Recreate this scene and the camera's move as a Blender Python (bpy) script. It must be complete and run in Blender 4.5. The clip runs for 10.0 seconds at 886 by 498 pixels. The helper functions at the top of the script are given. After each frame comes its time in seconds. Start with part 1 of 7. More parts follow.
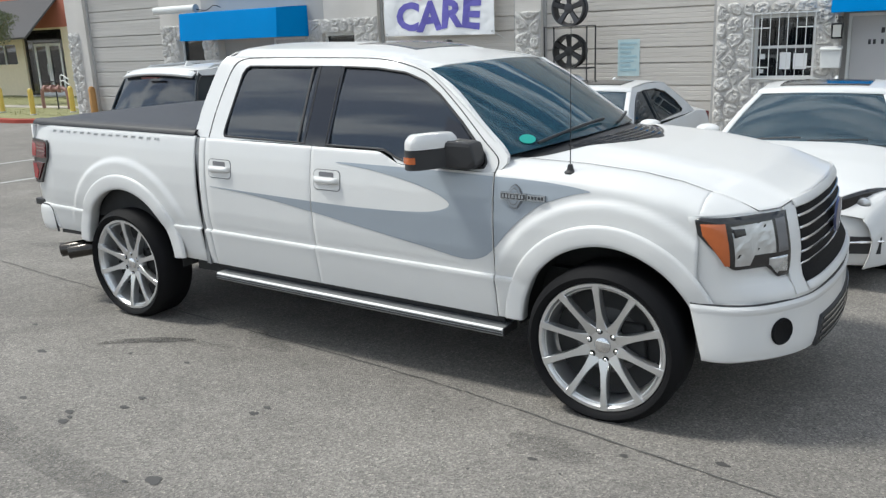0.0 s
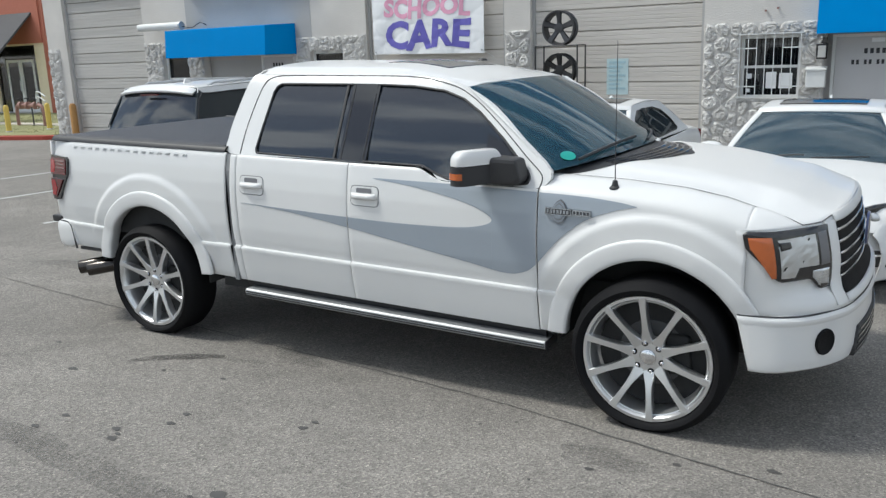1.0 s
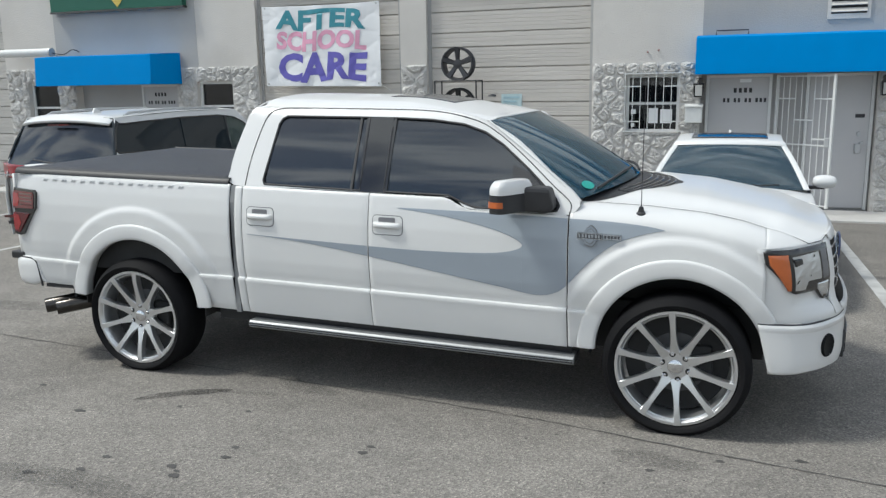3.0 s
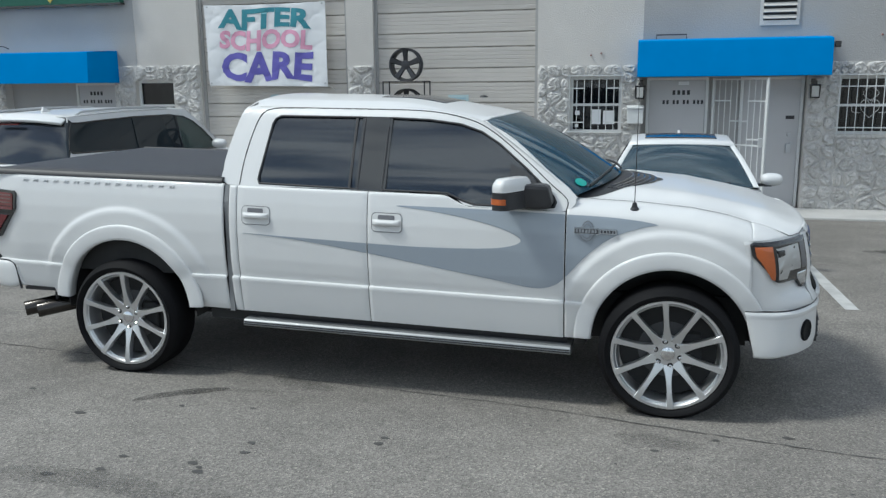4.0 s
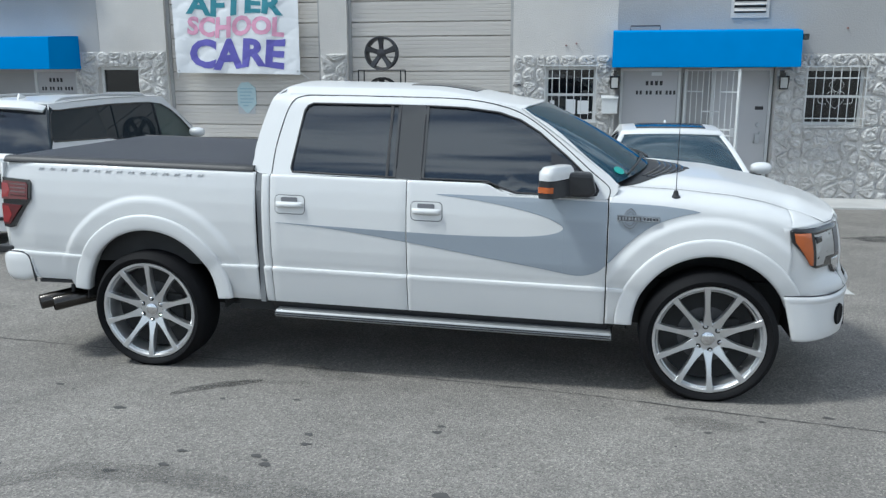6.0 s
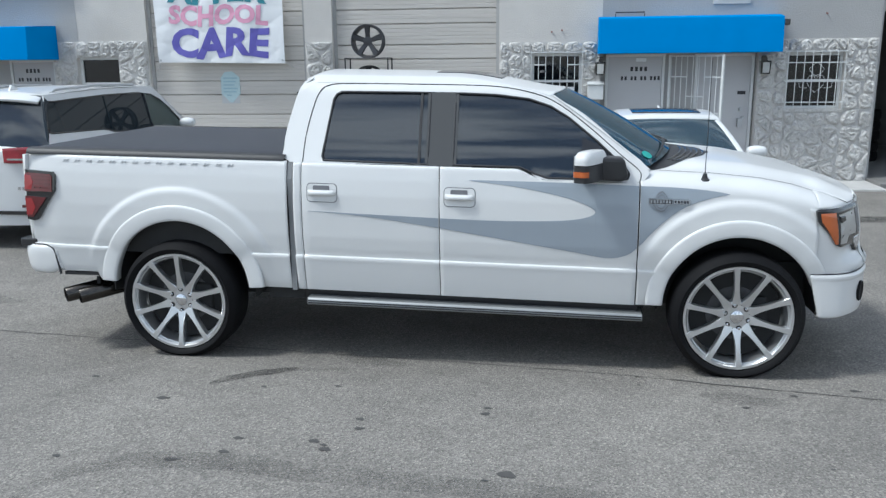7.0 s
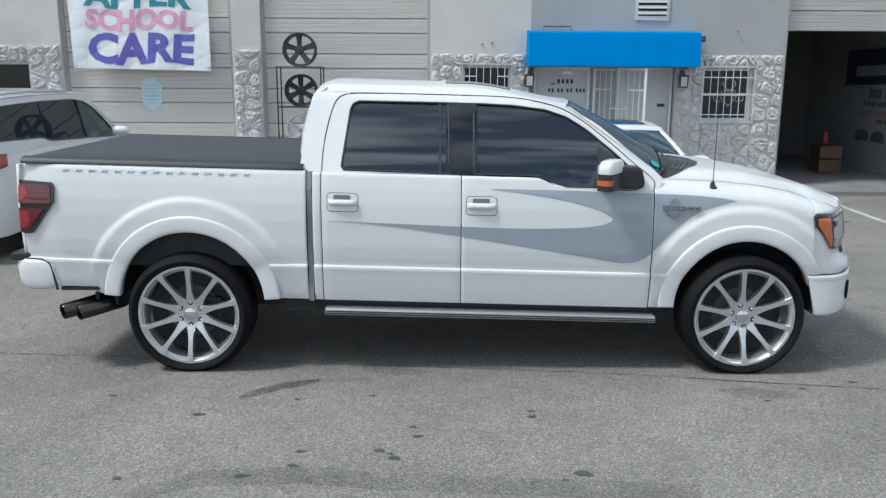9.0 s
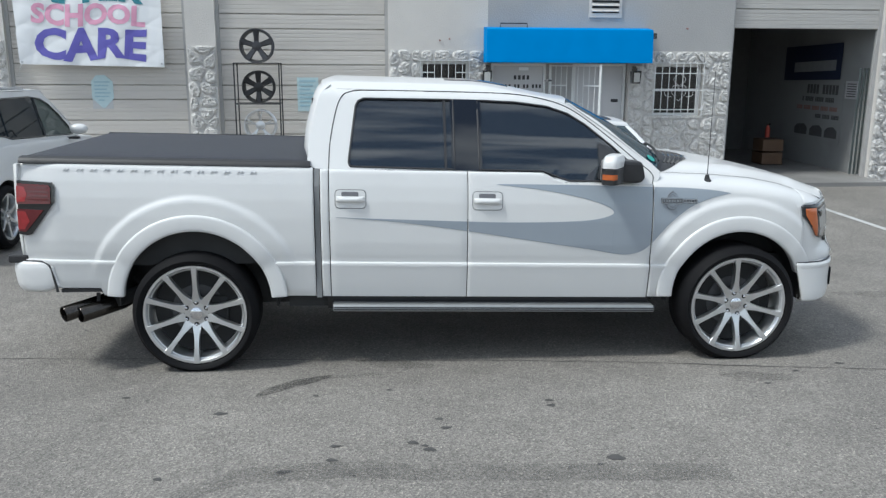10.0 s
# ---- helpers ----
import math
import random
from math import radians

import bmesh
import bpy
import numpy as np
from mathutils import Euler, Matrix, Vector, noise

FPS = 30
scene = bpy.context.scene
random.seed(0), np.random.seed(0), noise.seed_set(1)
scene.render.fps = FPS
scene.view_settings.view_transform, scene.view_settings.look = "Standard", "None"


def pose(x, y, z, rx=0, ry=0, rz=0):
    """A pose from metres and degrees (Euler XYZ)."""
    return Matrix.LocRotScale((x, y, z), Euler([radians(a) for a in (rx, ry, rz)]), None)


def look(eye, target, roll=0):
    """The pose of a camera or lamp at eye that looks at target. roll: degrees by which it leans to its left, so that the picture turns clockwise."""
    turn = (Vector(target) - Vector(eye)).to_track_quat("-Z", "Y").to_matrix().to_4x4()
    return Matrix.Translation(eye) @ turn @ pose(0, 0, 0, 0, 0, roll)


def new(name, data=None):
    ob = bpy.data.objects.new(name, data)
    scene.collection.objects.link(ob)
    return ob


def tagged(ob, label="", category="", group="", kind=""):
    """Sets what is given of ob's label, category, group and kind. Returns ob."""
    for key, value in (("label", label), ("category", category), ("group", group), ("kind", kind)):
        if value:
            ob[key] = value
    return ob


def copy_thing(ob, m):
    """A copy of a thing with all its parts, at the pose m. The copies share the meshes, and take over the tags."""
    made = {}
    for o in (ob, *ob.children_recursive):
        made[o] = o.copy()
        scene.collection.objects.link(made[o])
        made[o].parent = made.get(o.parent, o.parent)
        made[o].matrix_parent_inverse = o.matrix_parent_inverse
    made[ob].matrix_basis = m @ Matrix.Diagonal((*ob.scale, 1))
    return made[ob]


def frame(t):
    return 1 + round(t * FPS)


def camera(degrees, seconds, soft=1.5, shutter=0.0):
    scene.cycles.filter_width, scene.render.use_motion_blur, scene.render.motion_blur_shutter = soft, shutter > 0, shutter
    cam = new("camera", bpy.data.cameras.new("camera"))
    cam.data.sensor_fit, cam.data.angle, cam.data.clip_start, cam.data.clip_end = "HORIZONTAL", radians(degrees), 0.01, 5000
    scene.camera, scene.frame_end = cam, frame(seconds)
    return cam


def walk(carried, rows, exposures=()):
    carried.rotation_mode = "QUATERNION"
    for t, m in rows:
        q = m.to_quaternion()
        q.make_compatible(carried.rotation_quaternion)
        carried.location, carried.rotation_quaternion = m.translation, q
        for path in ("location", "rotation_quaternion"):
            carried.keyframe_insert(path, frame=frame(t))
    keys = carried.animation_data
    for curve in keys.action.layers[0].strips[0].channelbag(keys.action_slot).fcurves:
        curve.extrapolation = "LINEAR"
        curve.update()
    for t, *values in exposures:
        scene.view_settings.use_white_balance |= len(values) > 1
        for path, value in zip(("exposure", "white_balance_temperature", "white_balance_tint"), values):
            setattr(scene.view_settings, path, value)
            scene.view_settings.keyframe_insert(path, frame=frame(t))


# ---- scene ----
cam = camera(56.5, 10.0, soft=1.35)
PATH = [
    (0, (5.135, -3.689, 1.973), (4.083, -2.063, 1.472), -2.3),
    (0.5, (5.031, -3.851, 1.993), (4.012, -2.202, 1.501), -1.8),
    (1, (4.828, -3.955, 1.991), (3.835, -2.282, 1.528), -2.0),
    (1.5, (4.603, -4.08, 2.011), (3.732, -2.324, 1.611), -2.0),
    (2, (4.366, -4.306, 2.019), (3.547, -2.53, 1.6), -1.3),
    (2.5, (4.158, -4.435, 2.028), (3.407, -2.628, 1.617), -1.1),
    (4, (3.542, -4.889, 2.047), (3.061, -2.989, 1.647), -0.6),
    (4.5, (3.389, -4.892, 2.039), (2.951, -2.984, 1.63), -0.4),
    (5, (3.227, -4.904, 2.043), (2.814, -2.99, 1.634), -0.3),
    (5.5, (3.105, -4.936, 2.041), (2.721, -3.017, 1.629), 0.1),
    (7, (2.528, -5.153, 2.043), (2.265, -3.223, 1.59), -0.6),
    (7.5, (2.32, -5.151, 2.054), (2.097, -3.211, 1.624), 0.3),
    (8, (2.082, -5.219, 2.054), (1.972, -3.263, 1.649), -0.6),
    (8.5, (1.862, -5.296, 2.067), (1.818, -3.348, 1.618), -0.0),
    (9, (1.653, -5.279, 2.051), (1.664, -3.326, 1.62), 0.3),
    (9.5, (1.453, -5.278, 2.055), (1.571, -3.329, 1.624), 0.8),
    (10, (1.176, -5.338, 2.06), (1.343, -3.395, 1.62), 0.3),
]
EXPO = [(0.0, 0.20, 6250, 6), (1.0, 0.12, 6200, 6), (2.0, 0.32, 6350, 6), (2.6, 0.21, 6300, 6), (3.9, -0.10, 5950, 3), (4.7, -0.09, 5800, 3), (5.5, 0.07, 5780, 3), (7.5, 0.15, 5750, 5), (10.0, 0.12, 5950, 5)]
walk(cam, [(t, look(eye, target, roll)) for t, eye, target, roll in PATH], exposures=EXPO)

# ---- world and sun: a bright, broken overcast ----
world = bpy.data.worlds.new("sky")
scene.world = world
world.use_nodes = True
SUN_FROM = Vector((-0.62, -0.24, 1.0)).normalized()
wn, wl = world.node_tree.nodes, world.node_tree.links
sky = wn.new("ShaderNodeTexSky")
sky.sky_type, sky.sun_disc = "NISHITA", False
sky.sun_elevation = math.asin(SUN_FROM.z)
sky.sun_rotation = math.atan2(SUN_FROM.x, SUN_FROM.y)
sky.air_density, sky.dust_density, sky.ozone_density = 1.0, 1.6, 1.0
co = wn.new("ShaderNodeTexCoord")
cl = wn.new("ShaderNodeTexNoise")
cl.inputs["Scale"].default_value, cl.inputs["Detail"].default_value, cl.inputs["Distortion"].default_value = 4.4, 6.0, 0.3
# the clouds lie in a flat layer overhead, in long streets along x that crowd together towards the horizon
sx, up, px_, py_, mp = wn.new("ShaderNodeSeparateXYZ"), wn.new("ShaderNodeMath"), wn.new("ShaderNodeMath"), wn.new("ShaderNodeMath"), wn.new("ShaderNodeCombineXYZ")
up.operation, px_.operation, py_.operation = "ADD", "DIVIDE", "DIVIDE"
up.inputs[1].default_value = 0.14
wl.new(co.outputs["Generated"], sx.inputs[0])
wl.new(sx.outputs["Z"], up.inputs[0])
for q, axis in ((px_, "X"), (py_, "Y")):
    wl.new(sx.outputs[axis], q.inputs[0])
    wl.new(up.outputs[0], q.inputs[1])
    st_ = wn.new("ShaderNodeMath")
    st_.operation, st_.inputs[1].default_value = "MULTIPLY", 0.42 if axis == "X" else 1.55
    wl.new(q.outputs[0], st_.inputs[0])
    wl.new(st_.outputs[0], mp.inputs[axis])
ramp = wn.new("ShaderNodeValToRGB")
ramp.color_ramp.elements[0].position, ramp.color_ramp.elements[0].color = 0.45, (0, 0, 0, 1)
ramp.color_ramp.elements[1].position, ramp.color_ramp.elements[1].color = 0.58, (1, 1, 1, 1)
mixc = wn.new("ShaderNodeMix")
mixc.data_type = "RGBA"
mixc.inputs["B"].default_value = (13.0, 13.2, 13.5, 1)
wl.new(mp.outputs["Vector"], cl.inputs["Vector"])
wl.new(cl.outputs["Fac"], ramp.inputs["Fac"])
wl.new(ramp.outputs["Color"], mixc.inputs["Factor"])
wl.new(sky.outputs["Color"], mixc.inputs["A"])
bgd = wn["Background"]
wl.new(mixc.outputs["Result"], bgd.inputs["Color"])
bgd.inputs["Strength"].default_value = 0.098
sun = new("sun", bpy.data.lights.new("sun", "SUN"))
sun.data.energy, sun.data.angle, sun.data.color = 2.6, radians(10), (1.0, 0.955, 0.88)
sun.matrix_world = look(SUN_FROM * 50, (0, 0, 0))


# ---- materials ----
def nodes_of(name):
    m = bpy.data.materials.new(name)
    m.use_nodes = True
    return m, m.node_tree.nodes, m.node_tree.links, m.node_tree.nodes["Principled BSDF"]


def mat(name, color, rough=0.5, metal=0.0, coat=0.0, vary=0.12, scale=6.0, bump=0.0, bscale=60.0, dirt=0.0, spec=0.5, stretch=(1, 1, 1), emit=0.0, island=0.0):
    """A surface with two scales of variation in colour and roughness, and fine relief."""
    m, n, l, b = nodes_of(name)
    tc = n.new("ShaderNodeTexCoord")
    mpn = n.new("ShaderNodeMapping")
    mpn.inputs["Scale"].default_value = stretch
    l.new(tc.outputs["Object"], mpn.inputs["Vector"])
    big, fine = n.new("ShaderNodeTexNoise"), n.new("ShaderNodeTexNoise")
    big.inputs["Scale"].default_value, big.inputs["Detail"].default_value = scale, 5
    fine.inputs["Scale"].default_value, fine.inputs["Detail"].default_value = bscale, 3
    for t in (big, fine):
        l.new(mpn.outputs["Vector"], t.inputs["Vector"])
    mx = n.new("ShaderNodeMix")
    mx.data_type = "RGBA"
    c = Vector(color[:3])
    mx.inputs["A"].default_value = (*(c * (1 - vary)), 1)
    mx.inputs["B"].default_value = (*[min(v, 1) for v in c * (1 + vary)], 1)
    l.new(big.outputs["Fac"], mx.inputs["Factor"])
    out = mx.outputs["Result"]
    if island:
        oi = n.new("ShaderNodeObjectInfo")
        mul = n.new("ShaderNodeMapRange")
        mul.inputs["To Min"].default_value, mul.inputs["To Max"].default_value = 1 - island, 1 + island
        l.new(oi.outputs["Random"], mul.inputs["Value"])
        mm = n.new("ShaderNodeMix")
        mm.data_type, mm.blend_type = "RGBA", "MULTIPLY"
        mm.inputs["Factor"].default_value = 1
        l.new(out, mm.inputs["A"])
        l.new(mul.outputs["Result"], mm.inputs["B"])
        out = mm.outputs["Result"]
    if dirt:
        dn = n.new("ShaderNodeTexNoise")
        dn.inputs["Scale"].default_value, dn.inputs["Detail"].default_value = scale * 0.35, 8
        l.new(mpn.outputs["Vector"], dn.inputs["Vector"])
        r = n.new("ShaderNodeValToRGB")
        r.color_ramp.elements[0].position, r.color_ramp.elements[1].position = 0.5, 0.72
        r.color_ramp.elements[1].color = (dirt, dirt, dirt, 1)
        l.new(dn.outputs["Fac"], r.inputs["Fac"])
        m2 = n.new("ShaderNodeMix")
        m2.data_type = "RGBA"
        m2.inputs["B"].default_value = (*(c * 0.35), 1)
        l.new(r.outputs["Color"], m2.inputs["Factor"])
        l.new(out, m2.inputs["A"])
        out = m2.outputs["Result"]
    l.new(out, b.inputs["Base Color"])
    rr = n.new("ShaderNodeMapRange")
    rr.inputs["To Min"].default_value, rr.inputs["To Max"].default_value = rough * 0.85, min(1, rough * 1.15)
    l.new(fine.outputs["Fac"], rr.inputs["Value"])
    l.new(rr.outputs["Result"], b.inputs["Roughness"])
    b.inputs["Metallic"].default_value = metal
    b.inputs["Coat Weight"].default_value = coat
    b.inputs["Coat Roughness"].default_value = 0.06
    b.inputs["Specular IOR Level"].default_value = spec
    if emit:
        b.inputs["Emission Color"].default_value = (*c, 1)
        b.inputs["Emission Strength"].default_value = emit
    if bump:
        bp = n.new("ShaderNodeBump")
        bp.inputs["Strength"].default_value, bp.inputs["Distance"].default_value = bump, 0.01
        l.new(fine.outputs["Fac"], bp.inputs["Height"])
        l.new(bp.outputs["Normal"], b.inputs["Normal"])
    return m


def glass(name, tint, clear, film=(0.006, 0.008, 0.01), ior=1.85):
    """A tinted pane: part clear, part mirror by the angle of view."""
    m, n, l, b = nodes_of(name)
    n.remove(b)
    tr, gl, mx, fr = n.new("ShaderNodeBsdfTransparent"), n.new("ShaderNodeBsdfGlossy"), n.new("ShaderNodeMixShader"), n.new("ShaderNodeFresnel")
    dk, mx2 = n.new("ShaderNodeBsdfDiffuse"), n.new("ShaderNodeMixShader")
    tr.inputs["Color"].default_value = (*tint, 1)
    dk.inputs["Color"].default_value = (*film, 1)
    gl.inputs["Roughness"].default_value = 0.02
    fr.inputs["IOR"].default_value = ior
    mx2.inputs["Fac"].default_value = clear
    l.new(dk.outputs[0], mx2.inputs[1])
    l.new(tr.outputs[0], mx2.inputs[2])
    l.new(fr.outputs[0], mx.inputs["Fac"])
    l.new(mx2.outputs[0], mx.inputs[1])
    l.new(gl.outputs[0], mx.inputs[2])
    l.new(mx.outputs[0], n["Material Output"].inputs["Surface"])
    return m


WHITE = mat("pearl_white_paint", (0.69, 0.69, 0.68), 0.42, coat=0.5, vary=0.02, scale=3, bscale=900)
SILVER = mat("blue_grey_graphic", (0.30, 0.34, 0.385), 0.32, coat=1.0, vary=0.03, scale=3, bscale=900)
CARWHITE = mat("white_car_paint", (0.68, 0.685, 0.68), 0.4, coat=0.5, vary=0.02, scale=3, bscale=800)
BLACKP = mat("black_plastic", (0.024, 0.024, 0.026), 0.5, vary=0.2, bscale=300, bump=0.1)
GLOSSB = mat("gloss_black_trim", (0.012, 0.012, 0.014), 0.15, coat=0.6, vary=0.1)
RUBBER = mat("tyre_rubber", (0.009, 0.009, 0.010), 0.66, spec=0.12, vary=0.25, scale=9, bscale=200, bump=0.15)
DARK = mat("dark_underbody", (0.042, 0.042, 0.042), 0.85, spec=0.2, vary=0.3)
VINYL = mat("black_vinyl_cover", (0.030, 0.033, 0.042), 0.55, vary=0.18, scale=3, bscale=220, bump=0.25)
RIM = mat("brushed_silver_rim", (0.70, 0.71, 0.72), 0.30, metal=0.88, vary=0.06, scale=12, bscale=30)
RIMD = mat("grey_rim_barrel", (0.20, 0.20, 0.21), 0.45, metal=0.6, vary=0.15)
CHROME = mat("chrome", (0.75, 0.76, 0.78), 0.12, metal=1.0, vary=0.04)
STEEL = mat("brushed_steel", (0.52, 0.53, 0.54), 0.48, metal=0.75, vary=0.08, bscale=150)
AMBER = mat("amber_lens", (0.50, 0.115, 0.022), 0.25, coat=0.8, vary=0.25, scale=9)
REDL = mat("red_lens", (0.11, 0.008, 0.012), 0.2, coat=0.7, vary=0.15)
REDD = mat("smoked_red_lens", (0.09, 0.006, 0.008), 0.12, coat=1.0, vary=0.2)
LENS = mat("clear_headlamp_lens", (0.56, 0.575, 0.585), 0.12, metal=0.7, coat=1.0, vary=0.6, scale=14, stretch=(1, 1, 1.6), bump=0.12, bscale=55)
# films of TINT, WSG and SEDANG hold reflected sky and haze as flat colour
TINT = glass("tinted_side_glass", (0.10, 0.11, 0.12), 0.45, (0.034, 0.046, 0.060))
WSG = glass("windscreen_glass", (0.44, 0.56, 0.58), 0.62, (0.050, 0.140, 0.200), 1.42)
SEDANG = glass("dusty_windscreen_glass", (0.40, 0.47, 0.50), 0.55, (0.095, 0.145, 0.180), 1.52)
PRIV = glass("privacy_glass", (0.08, 0.09, 0.10), 0.10, (0.022, 0.030, 0.036), 1.5)
CLEARG = glass("pale_green_side_glass", (0.50, 0.58, 0.54), 0.5, (0.12, 0.165, 0.155), 1.5)
PANE = glass("window_pane", (0.35, 0.37, 0.38), 0.6)
SEATM = mat("black_leather", (0.02, 0.02, 0.02), 0.5, vary=0.2)
STUCCO = mat("painted_stucco", (0.62, 0.595, 0.56), 0.85, vary=0.09, scale=1.3, bump=0.8, bscale=45, dirt=0.25)
STUCCOG = mat("grey_painted_stucco", (0.41, 0.406, 0.40), 0.85, vary=0.08, scale=1.1, bump=0.7, bscale=45, dirt=0.22)
MORTAR = mat("painted_mortar", (0.58, 0.565, 0.54), 0.9, vary=0.12, scale=9, bump=0.6)
SLAT = mat("shutter_panel", (0.55, 0.52, 0.48), 0.6, vary=0.13, scale=5, bump=0.4, bscale=26, stretch=(0.12, 1, 3.0), island=0.05)
# darker copy of SLAT: shade put into the colour, with dirt patches
SLATG = mat("weathered_shutter_panel", (0.47, 0.455, 0.43), 0.65, vary=0.15, scale=5, bump=0.4, bscale=26, stretch=(0.12, 1, 3.0), island=0.06, dirt=0.2)
BLUE = mat("blue_awning_canvas", (0.001, 0.23, 0.60), 0.8, spec=0.15, vary=0.06, scale=2, bump=0.2, bscale=300)
GREEN = mat("green_sign", (0.015, 0.11, 0.07), 0.45, vary=0.06)
WPAINT = mat("white_painted_metal", (0.68, 0.69, 0.68), 0.45, vary=0.08, scale=10)
DOORP = mat("grey_painted_door", (0.52, 0.515, 0.52), 0.5, vary=0.05, scale=2, bscale=80, bump=0.05)
LETTER = mat("dark_lettering", (0.03, 0.03, 0.035), 0.5, vary=0.1)
CONC = mat("pale_concrete", (0.50, 0.49, 0.47), 0.9, vary=0.14, scale=2.5, bump=0.5, bscale=70, dirt=0.3)
LINEP = mat("worn_white_line", (0.50, 0.50, 0.485), 0.85, vary=0.12, scale=12, dirt=0.45)
YELLOW = mat("yellow_bollard_paint", (0.62, 0.46, 0.10), 0.6, vary=0.12)
REDK = mat("red_kerb_paint", (0.36, 0.06, 0.04), 0.8, vary=0.2, scale=4)
ORANGE = mat("orange_stucco", (0.44, 0.155, 0.105), 0.85, vary=0.07, bump=0.3)
CREAM = mat("cream_stucco", (0.82, 0.73, 0.54), 0.85, vary=0.07, bump=0.3)
GREYAWN = mat("dark_grey_awning", (0.07, 0.07, 0.075), 0.8, vary=0.1)
PIPE = mat("red_brown_pipe", (0.30, 0.17, 0.145), 0.6, vary=0.2)
WOODY = mat("yellow_wood", (0.12, 0.07, 0.04), 0.6, vary=0.2)
NAVY = mat("navy_banner", (0.016, 0.024, 0.06), 0.75, vary=0.1)
PAPER = mat("white_banner_vinyl", (0.80, 0.81, 0.82), 0.5, vary=0.05, scale=2, bump=0.1, bscale=12)
TEAL = mat("teal_print", (0.05, 0.26, 0.32), 0.5, vary=0.08)
PINK = mat("pink_print", (0.74, 0.36, 0.50), 0.5, vary=0.08)
VIOLET = mat("violet_print", (0.13, 0.115, 0.45), 0.5, vary=0.08)
PALEB = mat("pale_blue_sign", (0.48, 0.61, 0.63), 0.5, vary=0.1, scale=20)
MIDB = mat("blue_print", (0.33, 0.49, 0.55), 0.5, vary=0.1)
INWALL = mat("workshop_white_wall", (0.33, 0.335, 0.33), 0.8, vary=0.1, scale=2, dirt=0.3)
# darker than CONC: base holds the bay's shade, noise adds the stains
BAYCONC = mat("oily_concrete", (0.25, 0.245, 0.235), 0.7, vary=0.22, scale=1.6, bump=0.3, bscale=70, dirt=0.55)
STEELP = mat("grey_print", (0.26, 0.27, 0.28), 0.7, vary=0.2, scale=9)
PRINT = mat("faded_dark_print", (0.10, 0.10, 0.10), 0.8, vary=0.3, scale=14)
# dark base colour that stands for the shade indoors
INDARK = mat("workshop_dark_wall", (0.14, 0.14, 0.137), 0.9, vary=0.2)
LEAF = mat("hedge_leaf", (0.10, 0.12, 0.055), 0.7, vary=0.4, scale=20)
TANB = mat("tan_slab", (0.50, 0.46, 0.38), 0.85, vary=0.1)
TEALSTK = mat("teal_sticker", (0.02, 0.36, 0.30), 0.4, vary=0.05)


